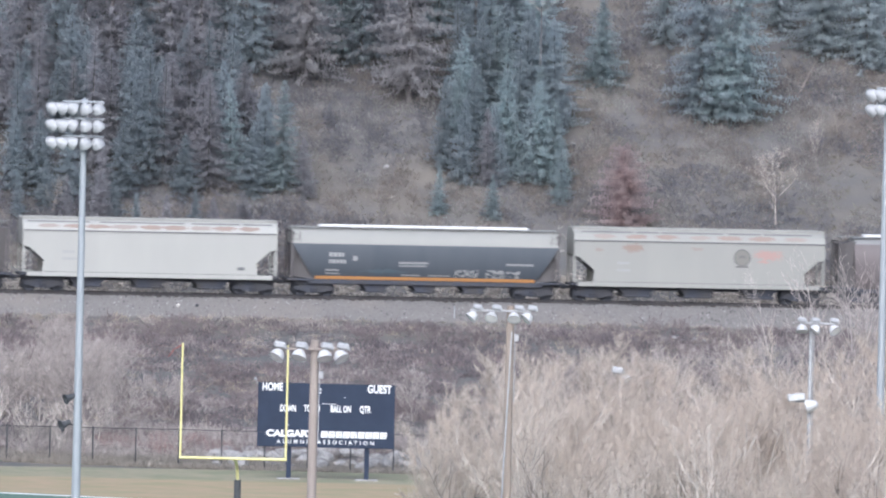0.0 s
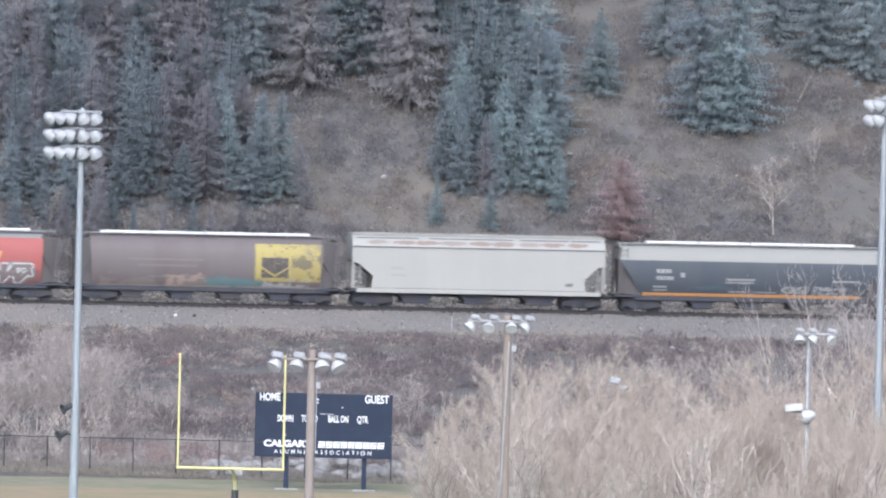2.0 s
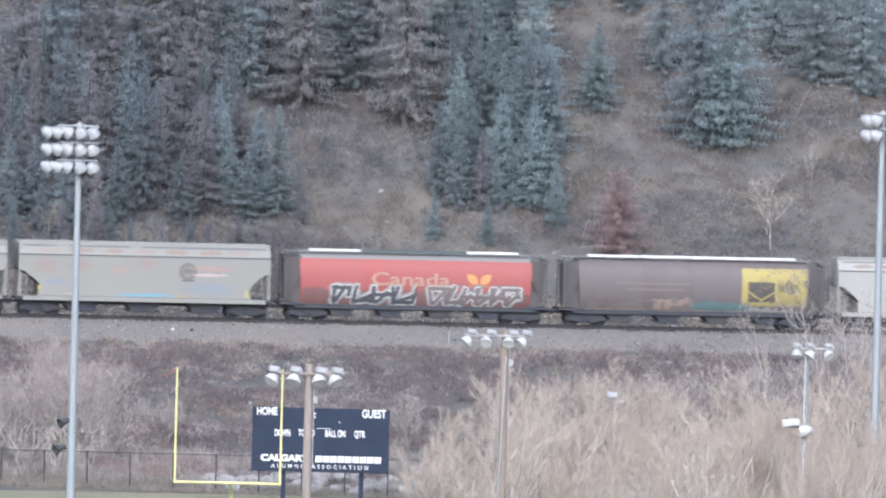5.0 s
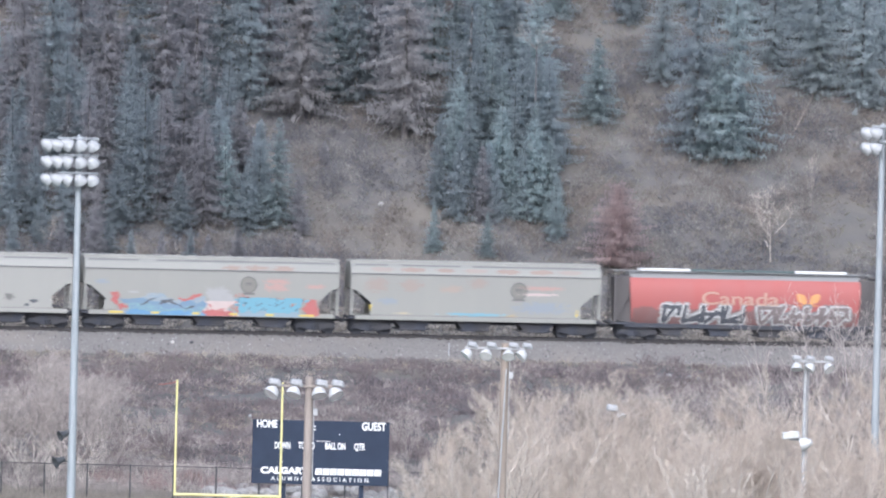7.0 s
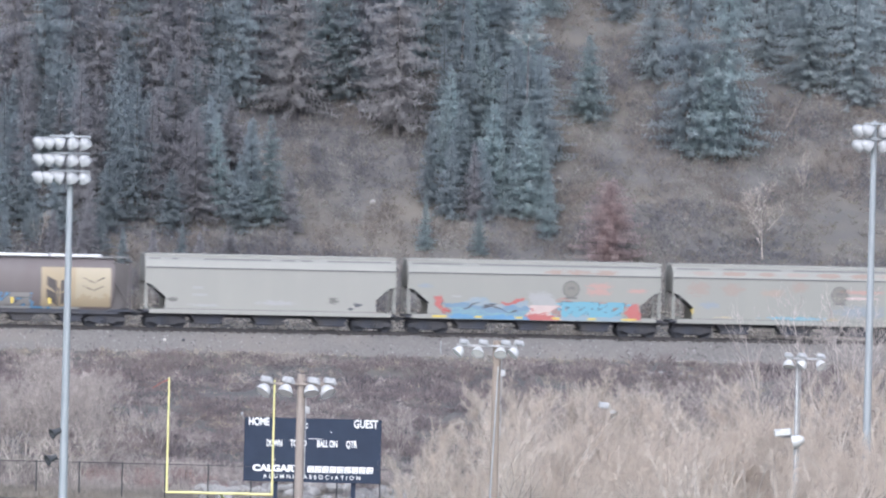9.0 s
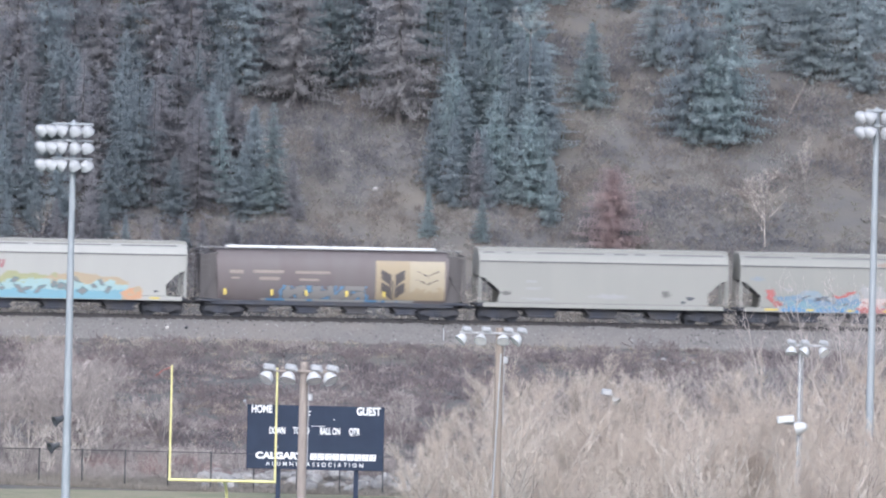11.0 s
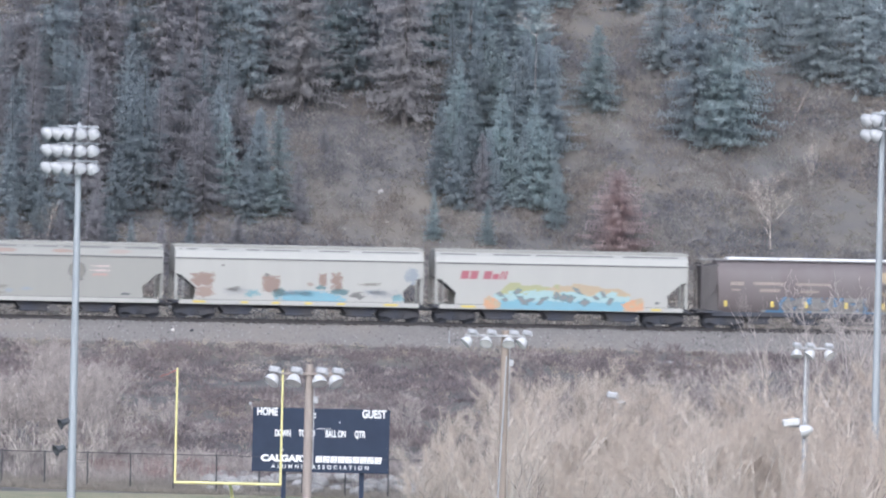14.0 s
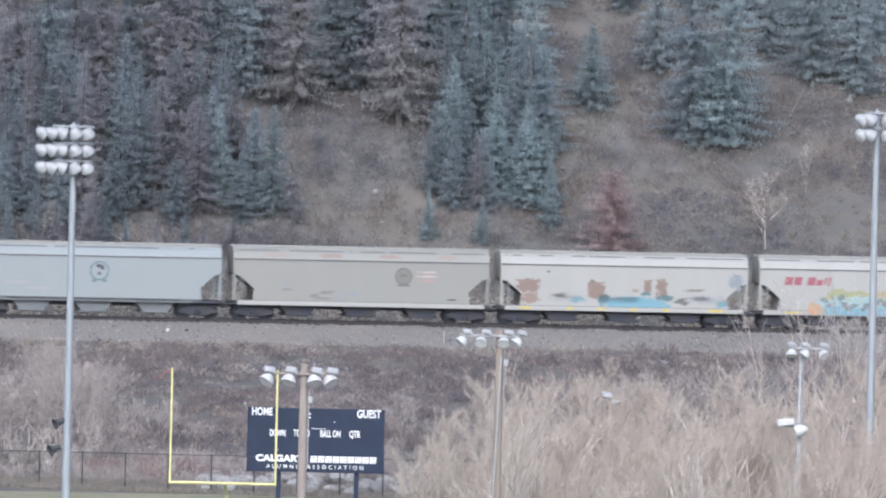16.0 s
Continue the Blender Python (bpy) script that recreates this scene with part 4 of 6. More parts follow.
def car_blue_graffiti(s, L):
    c = box_hopper(s, L, "p_grey", "light grey covered hopper car with blue and red graffiti", rusty=0, seed=5)
    P = BOX_SIDE
    emblem(c, P, 2.35, 3.0, 0.55, "d_emblem", False)
    for k, (x, z, w, h, m) in enumerate([(4.2, 3.25, 2.0, 0.5, "d_redpale"), (4.1, 2.85, 2.0, 0.6, "d_redpale"), (6.6, 2.95, 1.5, 0.36, "d_redpale"), (1.3, 4.05, 1.8, 0.4, "d_rust"),
                                         (2.8, 4.05, 2.0, 0.4, "d_rust"), (4.6, 4.05, 1.8, 0.45, "d_rust"), (-7.0, 3.05, 1.1, 0.4, "d_greyblue"), (-5.0, 2.4, 0.9, 0.2, "d_palegrey"), (0.35, 2.5, 2.0, 0.9, "d_palegrey")]):
        blotch("paint_patch", P, x, z, w, h, m, c, "faded patch of paint or rust", 50 + k)

    pts = block_letters(47, 1.75, 5.6, 1.42, 2.05, 4)
    rr = random.Random(9)

    def mural(u, v, x, z):
        n = fbm(x * 0.9, z * 1.4, 14)
        k = rr.uniform(-0.12, 0.12)
        x0, x = x, x + 0.55 * fbm(x * 0.6, z * 1.9, 41) + 0.5 * k
        if x < -5.35:                                  # red cloud at the start
            d = math.hypot((x + 5.9) / 0.55, (z - 1.75) / 0.5)
            return (3 if d + k < 0.85 + n else None) if z > 1.25 else (5 if x > -5.9 else None)
        if x < -0.3:                                   # long blue waves with dark shards
            top = 2.12 + 0.16 * math.sin(1.4 * x + 0.6) + 0.3 * fbm(x * 0.9, 4, 15)
            if z > top:
                return 3 if x > -2.2 and z < top + 0.16 and n + k > -0.05 else None
            w = z - 1.62 - 0.22 * math.sin(1.15 * x + 1.0) - 0.25 * n
            for sx, sz, sl in ((-2.75, 1.85, 0.5), (-2.45, 1.7, -0.6), (-4.1, 1.72, 0.35), (-1.35, 1.5, 0.25), (-3.6, 1.95, 0.3)):
                if abs(x - sx) < 0.42 and abs(z - sz - sl * (x - sx)) < 0.085 * (1 - abs(x - sx) / 0.42):
                    return 2
            if w > 0.24:
                return 8 if k < 0.07 else 9
            return 7 if w > -0.05 + k * 0.4 else (0 if z < 1.2 + 0.2 * n else 7 if k > 0.02 else 10)
        if x < 1.35:                                   # pale cloud over pink
            d = math.hypot((x - 0.5) / 0.95, (z - 2.05) / 0.62)
            if d + 0.5 * k < 0.85 + 0.4 * n:
                return 9 if z > 1.95 else 4
            return (3 if n + k > -0.02 else 4) if z < 2.0 + 0.3 * n and z < 2.2 else None
        if x < 5.95:                                   # cyan letters with dark ticks
            d = float(np.min(np.hypot(pts[:, 0] - x0, pts[:, 1] - z)))
            if d < 0.15:
                return 1
            if d < 0.185 and z > 1.4 and n + k > -0.15:
                return 2
            return (8 if z < 1.32 + 0.2 * n else 1 if n + k > -0.12 and z < 2.1 else 3 if k > 0.05 else None) if z < 2.2 + 0.3 * n else None
        d = math.hypot((x - 6.35) / 0.6, (z - 1.55) / 0.6)
        return 3 if d + k < 0.9 + n else (5 if z < 1.2 and x < 6.6 else None)
    decal("graffiti", P, -6.5, 6.9, 0.99, 2.55, mural, ["d_blue", "d_cyan", "d_dark", "d_red", "d_pink", "d_greyblue", "d_midblue", "d_wave", "d_wavepale", "d_palegrey", "d_dusk"], c, "blue and red spray-paint mural", 0.055, 0.056)
    safety_marks(c, [(-6.1, 0.9), (-3.6, 0.5), (-1.0, 0.5), (1.4, 0.5), (3.7, 0.5), (6.1, 0.95)])
    return c


def car_plain(s, L):
    c = box_hopper(s, L, "p_pale", "plain pale grey covered hopper car with small scuffs", seed=8)
    P = BOX_SIDE
    bars("reporting_mark", P, [(-5.0, 2.55, 0.7, 0.16), (-5.0, 2.1, 0.95, 0.16)], "d_palegrey", c, "faded grey lettering, unreadable")
    for k, (x, z, w, h, m) in enumerate([(0.4, 1.75, 3.2, 0.4, "d_palegrey"), (4.0, 1.95, 0.8, 0.55, "d_emblem"), (5.6, 1.7, 0.7, 0.3, "d_dark"), (5.1, 1.45, 0.4, 0.2, "d_dark"),
                                         (-6.3, 1.85, 1.0, 0.3, "d_emblem"), (6.6, 1.2, 1.3, 0.22, "d_rustpale"), (-4.2, 1.5, 2.5, 0.25, "d_palegrey")]):
        blotch("scuff", P, x, z, w, h, m, c, "grey scuff mark", 70 + k)
    return c


def car_brown_wheat(s, L):
    c = tube_hopper(s, L, "p_brown", "brown cylindrical hopper car with a cream wheat panel and blue graffiti", "p_brown")
    P = TUBE_SIDE
    wheat_panel(c, P, 2.75, 7.2, 1.25, 3.75, "d_cream", "d_creampale", "d_darkbrown")
    bars("faded_lettering", P, [(-6.6, 2.8, 0.9, 0.22), (-5.1, 2.85, 2.0, 0.18), (-2.4, 2.85, 2.2, 0.16), (-6.5, 2.45, 0.5, 0.12), (-4.7, 2.4, 1.3, 0.2), (-2.1, 2.38, 1.2, 0.16)], "d_tan", c, "faded lettering, unreadable")

    pts = block_letters(53, -3.2, 1.9, 1.36, 1.95, 5)

    def mural(u, v, x, z):
        d = float(np.min(np.hypot(pts[:, 0] - x, pts[:, 1] - z)))
        n = fbm(x * 1.7, z * 2.2, 26)
        if d < 0.15:
            return 0
        if d < 0.19:
            return 2
        return 1 if d < 0.34 + 0.25 * n or (x > 1.3 and n > 0.15) else None
    decal("graffiti", P, -3.7, 2.4, 1.15, 2.1, mural, ["d_greypaint", "d_blue", "d_dark"], c, "grey and blue spray-paint letters, unreadable", 0.055)
    split_pieces(decal("sill_marks", P, -4.6, 5.2, 1.10, 1.24, lambda u, v, x, z: 0 if fbm(x * 0.7, 3, 3) > -0.05 else 1, ["d_palegrey", "d_blue"], c, "pale overspray on the sill", 0.08, 0.16), "sill_mark", "pale overspray")
    for x in (-6.9, -3.9, -1.7, 0.9, 3.3):
        bm = bmesh.new()
        box(bm, (x, -1.50, 1.62), (0.16, 0.02, 0.42), 0, Matrix.Rotation(radians(-18), 4, 'X'))
        part("reflector_strip", bm, M["d_yellow"], c, "yellow reflective strip")
    return c


def car_red_word(s, L):
    c = box_hopper(s, L, "p_white", "white covered hopper car with a turquoise and orange mural", seed=13)
    P = BOX_SIDE
    # the railway's name as slanting red blocks
    x = -6.55
    for w, h in ((0.5, 0.52), (0.5, 0.52), (0.0, 0), (0.5, 0.52), (0.4, 0.36), (0.16, 0.52), (0.16, 0.52)):
        if not w:
            x += 0.28
            continue
        mesh_obj("name_block", [(x, -1.575, 2.88), (x + w, -1.575, 2.88), (x + w + h * 0.25, -1.575, 2.88 + h), (x + h * 0.25, -1.575, 2.88 + h)],
                 [(0, 1, 2, 3)], M["d_maroon"], c, "slanting red block")
        x += w + 0.09

    rr = random.Random(44)
    shards = [(-4.25 + 8.6 * (i + rr.uniform(0.2, 0.8)) / 17, rr.uniform(1.5, 2.4), rr.uniform(0.22, 0.50), rr.uniform(0.14, 0.36), rr.uniform(-0.9, 0.9)) for i in range(15)]

    def mural(u, v, x, z):
        n = fbm(x * 1.3, z * 1.6, 33)
        k = rr.uniform(-0.05, 0.05)
        top = 2.56 + 0.12 * math.sin(1.7 * x) + 0.25 * fbm(x * 1.1, 4, 33) - 0.5 * max(0, abs(x) - 3.4)
        for ex, ew in ((-4.55, 0.5), (4.65, 0.75)):
            if math.hypot((x - ex) / ew, (z - 1.28) / 0.5) < 0.95 + 0.8 * n:
                return 3 if n + k < 0.2 else 6
        if not -4.35 < x < 4.4 or z > top:
            return None
        for sx, sz, w, h, sl in shards:
            d = abs(x - sx) / w + abs(z - sz - sl * (x - sx)) / h
            if d < 1:
                return 4 if d < 0.72 else 5
        g = z + 0.12 * n + k
        if g < 1.55:
            return 0
        if g < 1.95:
            return 1
        return (2 if x < -0.6 + n else 6) if g > 2.15 or n > 0 else 1
    decal("graffiti", P, -5.3, 5.5, 1.0, 2.7, mural, ["d_sky", "d_aqua", "d_lime", "d_apricot", "d_counter", "d_teal", "d_sand"], c, "turquoise, lime and orange spray-paint mural", 0.055, 0.062)
    safety_marks(c, [(-6.0, 0.9), (-3.75, 0.42), (-1.1, 0.45), (0.85, 0.45), (3.5, 0.5), (6.1, 0.6)])
    blotch("scuff", P, 6.2, 1.55, 0.45, 0.25, "d_dark", c, "small dark placard", 4)
    return c


def car_turquoise(s, L):
    c = box_hopper(s, L, "p_white", "off-white covered hopper car with peeling turquoise and brown graffiti", seed=19)
    P = BOX_SIDE
    for k, (x, z, w, h, m, soft) in enumerate([(-6.2, 2.55, 1.6, 0.95, "d_brownpatch", 0.1), (-6.05, 1.75, 1.4, 0.9, "d_rust", 0.25), (-1.8, 2.3, 1.2, 1.3, "d_brownpatch", 0.25), (-2.1, 2.9, 0.5, 0.25, "d_flake", 0.2),
                                               (1.5, 2.65, 0.5, 0.9, "d_brownpatch", 0.15), (2.4, 2.55, 0.8, 1.2, "d_brownpatch", 0.2), (1.4, 2.15, 0.8, 0.3, "d_teal", 0.3), (0.7, 1.5, 4.8, 0.9, "d_sky", 0.12), (0.0, 1.75, 3.0, 0.5, "d_wavepale", 0.6),
                                               (2.5, 1.9, 1.6, 0.5, "d_teal", 0.3), (-1.3, 1.75, 1.0, 0.8, "d_teal", 0.4), (-3.0, 1.7, 1.3, 0.6, "d_dusk", 0.5), (3.7, 1.65, 1.2, 0.55, "d_flake", 0.5), (5.3, 1.8, 2.8, 0.7, "d_palegrey", 0.5), (4.9, 1.9, 1.8, 0.35, "d_greyblue", 0.5),
                                               (-4.0, 1.85, 2.2, 0.7, "d_palegrey", 0.5), (-4.2, 1.95, 1.3, 0.4, "d_emblemfill", 0.6), (6.3, 1.55, 1.0, 0.6, "d_dusk", 0.4), (7.2, 2.95, 1.0, 1.2, "d_greyblue", 0.4), (-4.9, 3.45, 0.2, 0.14, "d_flake", 0.1), (0.7, 2.35, 0.5, 0.3, "d_rustpale", 0.3), (4.4, 2.4, 1.6, 0.25, "d_emblemfill", 0.6)]):
        blotch("graffiti_patch", P, x, z, w, h, m, c, "peeling patch of spray paint", 90 + k, 0.4, soft, m == "d_brownpatch")
    safety_marks(c, [(-6.4, 0.8), (-3.5, 0.45), (-1.5, 0.5), (0.6, 0.45), (2.7, 0.5), (5.9, 0.9)])
    return c


def car_emblem(s, L):
    c = box_hopper(s, L, "p_grey", "light grey covered hopper car with a round emblem and red lines", sill="p_white", rusty=4, seed=23)
    P = BOX_SIDE
    emblem(c, P, 2.7, 2.95, 0.55, "d_emblem", False)
    for k, (x, z, w, h, m) in enumerate([(4.3, 3.25, 1.8, 0.16, "d_pink"), (4.2, 2.98, 1.5, 0.16, "d_pink"), (4.2, 2.7, 1.5, 0.18, "d_redpale"), (-4.9, 2.35, 0.9, 0.10, "d_greyblue"), (-4.7, 1.98, 1.2, 0.16, "d_emblemfill"),
                                         (-2.9, 1.62, 0.9, 0.3, "d_counter"), (-2.2, 1.85, 1.3, 0.3, "d_emblemfill"), (-1.6, 1.6, 0.7, 0.35, "d_greyblue"), (-2.5, 1.45, 1.6, 0.16, "d_emblemfill"), (5.8, 1.5, 0.7, 0.2, "d_dark"), (-0.5, 1.72, 1.0, 0.25, "d_greyblue")]):
        blotch("paint_patch", P, x, z, w, h, m, c, "faded patch of paint", 110 + k)
    return c


def car_bluegrey(s, L):
    c = box_hopper(s, L, "p_bluegrey", "pale blue-grey covered hopper car with a dark round emblem", outlet="p_blueshade", sill_shown=False, seed=29)
    P = BOX_SIDE
    emblem(c, P, 0.3, 2.95, 0.62, "d_dark", True)
    for k, (x, z, w, h, m) in enumerate([(-5.0, 2.15, 2.2, 0.25, "d_palegrey"), (-3.5, 1.8, 2.0, 0.3, "d_palegrey"), (-4.8, 2.5, 0.8, 0.15, "d_palegrey")]):
        blotch("paint_patch", P, x, z, w, h, m, c, "faded grey paint", 130 + k)
    return c


def car_brown_lead(s, L):
    return tube_hopper(s, L, "p_brown", "dark brown cylindrical hopper car")


# coupling points as pixel columns, placed to fit the camera's view
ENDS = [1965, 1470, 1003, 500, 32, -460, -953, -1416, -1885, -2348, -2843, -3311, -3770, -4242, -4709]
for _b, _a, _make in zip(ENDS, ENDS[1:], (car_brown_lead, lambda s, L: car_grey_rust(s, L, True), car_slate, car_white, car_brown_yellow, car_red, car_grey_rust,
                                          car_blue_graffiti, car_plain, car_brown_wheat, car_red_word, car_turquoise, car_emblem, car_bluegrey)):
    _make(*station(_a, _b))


# ---- vegetation meshes ----
def cones(base, tip, r0):
    """Thin pointed stems from base to tip, as 3-sided cones. Arrays (n, 3) and radii (n,)."""
    d = tip - base
    d = d / (np.linalg.norm(d, axis=1, keepdims=True) + 1e-9)
    ref = np.where(np.abs(d[:, 2:3]) > 0.9, np.array([[1.0, 0, 0]]), np.array([[0, 0, 1.0]]))
    a = np.cross(d, ref)
    a /= np.linalg.norm(a, axis=1, keepdims=True) + 1e-9
    b = np.cross(d, a)
    n = len(base)
    v = np.empty((n, 4, 3))
    for k in range(3):
        w = 2.0944 * k
        v[:, k] = base + (a * math.cos(w) + b * math.sin(w)) * r0[:, None]
    v[:, 3] = tip
    i = np.arange(n)[:, None] * 4
    f = np.concatenate([i + np.array([[0, 1, 3]]), i + np.array([[1, 2, 3]]), i + np.array([[2, 0, 3]])], 1).reshape(-1, 3)
    return v.reshape(-1, 3), f


def blades(base, tip, r0, rng):
    """Flat pointed sprays from base to tip, turned at random about their length."""
    d = tip - base
    d = d / (np.linalg.norm(d, axis=1, keepdims=True) + 1e-9)
    a = np.cross(d, rng.normal(0, 1, d.shape))
    a /= np.linalg.norm(a, axis=1, keepdims=True) + 1e-9
    n = len(base)
    v = np.empty((n, 3, 3))
    v[:, 0], v[:, 1], v[:, 2] = base - a * r0[:, None], base + a * r0[:, None], tip
    return v.reshape(-1, 3), np.arange(3 * n).reshape(-1, 3)


def tubes(base, tip, r0, r1):
    """Tapered 3-sided limbs, as triangles."""
    d = tip - base
    d = d / (np.linalg.norm(d, axis=1, keepdims=True) + 1e-9)
    ref = np.where(np.abs(d[:, 2:3]) > 0.9, np.array([[1.0, 0, 0]]), np.array([[0, 0, 1.0]]))
    a = np.cross(d, ref)
    a /= np.linalg.norm(a, axis=1, keepdims=True) + 1e-9
    b = np.cross(d, a)
    n = len(base)
    v = np.empty((n, 6, 3))
    for k in range(3):
        w = 2.0944 * k
        e = a * math.cos(w) + b * math.sin(w)
        v[:, k] = base + e * r0[:, None]
        v[:, 3 + k] = tip + e * r1[:, None]
    i = np.arange(n)[:, None] * 6
    fs = []
    for k in range(3):
        q = (k + 1) % 3
        fs += [i + np.array([[k, q, 3 + q]]), i + np.array([[k, 3 + q, 3 + k]])]
    return v.reshape(-1, 3), np.concatenate(fs, 1).reshape(-1, 3)


def strips(base, tip, r0, r1, rng):
    """Tapered flat twigs, as triangles."""
    d = tip - base
    a = np.cross(d, rng.normal(0, 1, d.shape))
    a /= np.linalg.norm(a, axis=1, keepdims=True) + 1e-9
    n = len(base)
    v = np.empty((n, 4, 3))
    v[:, 0], v[:, 1], v[:, 2], v[:, 3] = base - a * r0[:, None], base + a * r0[:, None], tip + a * r1[:, None], tip - a * r1[:, None]
    i = np.arange(n)[:, None] * 4
    return v.reshape(-1, 3), np.concatenate([i + np.array([[0, 1, 2]]), i + np.array([[0, 2, 3]])], 1).reshape(-1, 3)


def join(parts):
    vs, fs, o = [], [], 0
    for v, f in parts:
        vs.append(v)
        fs.append(f + o)
        o += len(v)
    return np.concatenate(vs), np.concatenate(fs)


def fronds(base, tip, half, side):
    """Flat pointed sprays from base to tip, broad along side."""
    n = len(base)
    v = np.empty((n, 3, 3))
    v[:, 0], v[:, 1], v[:, 2] = base - side * half[:, None], base + side * half[:, None], tip
    return v.reshape(-1, 3), np.arange(3 * n).reshape(-1, 3)


def conifer(seed, h, ratio, needles, label, full=1.0, sag=0.42, shape=0.8, name="spruce", spray=1.0, bare=0.04):
    """A spruce: tapered trunk and tiers of sagging boughs, each a flat fan of needle sprays with twigs that hang below it."""
    r = np.random.RandomState(seed)
    t = empty(name, pose(0, -400, -50), label, "tree", "conifers on the hillside")
    bm = bmesh.new()
    revolve(bm, [(0.014 * h * (1 - a / h) + 0.012, a) for a in np.linspace(0, h, 8)], Matrix.Identity(4), 7)
    part("trunk", bm, M["bark_dark"], t)
    B, T, R, A = [], [], [], []
    z = bare * h
    while z < 0.985 * h:
        k = z / h
        reach = 1.3 * ratio * h * (1 - k) ** shape * (0.86 + 0.14 * math.sin(k * 31 + seed)) + 0.07
        if k < 0.12:
            reach *= 0.7 + 2.5 * k
        n = max(4, int(round((4.6 + 4.2 * (1 - k)) * full)))
        a0 = r.uniform(0, 6.28)
        for i in range(n):
            L = reach * r.choice((0.55, 0.8, 0.95, 1.05, 1.2))
            a = a0 + 6.283 * i / n + r.uniform(-0.35, 0.35)
            fall = sag * (1.15 - 1.5 * k) + r.uniform(-0.12, 0.12) * (1 + 2.2 * (sag > 0.6))
            zb = z + r.uniform(-0.28, 0.28)
            m = max(2, int(L / 0.145))
            q = (np.arange(m) + r.uniform(0.3, 0.7, m)) / m
            P = np.stack([math.cos(a) * L * q, math.sin(a) * L * q, zb - fall * L * q + 0.5 * fall * L * q * q], 1)
            spread_ = (0.37 * L ** 0.6 * (1.15 - 0.8 * q) + 0.06)
            for sg in (-1, 1):
                b2 = a + sg * r.uniform(0.6, 1.15, m)
                ln = spread_ * r.uniform(0.7, 1.25, m)
                B.append(P)
                T.append(P + np.stack([np.cos(b2) * ln, np.sin(b2) * ln, ln * r.uniform(-0.35, 0.08, m)], 1))
                R.append(r.uniform(0.026, 0.048, m))
                A.append(np.stack([-np.sin(b2), np.cos(b2), r.uniform(-0.3, 0.3, m)], 1))
            for _ in range(3):
                b2 = a + r.normal(0, 0.9, m)
                ln = spread_ * r.uniform(0.4, 0.9, m)
                B.append(P + r.normal(0, 0.11, (m, 3)))
                T.append(P + np.stack([np.cos(b2) * ln * 0.55, np.sin(b2) * ln * 0.55, -ln * r.uniform(0.5, 1.0, m)], 1))
                R.append(r.uniform(0.028, 0.048, m))
                A.append(np.stack([-np.sin(b2), np.cos(b2), 0 * b2], 1))
            e = np.array([[math.cos(a), math.sin(a), 0.15]])
            B.append(P[-1:]), T.append(P[-1:] + e * (0.14 + 0.1 * L)), R.append(np.array([0.05])), A.append(np.array([[-math.sin(a), math.cos(a), 0.0]]))
        z += (0.036 - 0.017 * k) * h * r.uniform(0.75, 1.25)
    n = 8
    w = r.uniform(0, 6.28, n)
    B.append(np.stack([0 * w, 0 * w, h * np.linspace(0.93, 1.0, n)], 1))
    T.append(np.stack([np.cos(w) * 0.10, np.sin(w) * 0.10, h * np.linspace(0.95, 1.03, n)], 1))
    R.append(np.full(n, 0.04)), A.append(np.stack([-np.sin(w), np.cos(w), 0 * w], 1))
    v, f = fronds(np.concatenate(B), np.concatenate(T), np.concatenate(R) * spray, np.concatenate(A))
    mesh_obj("crown", v, f, needles, t)
    return t


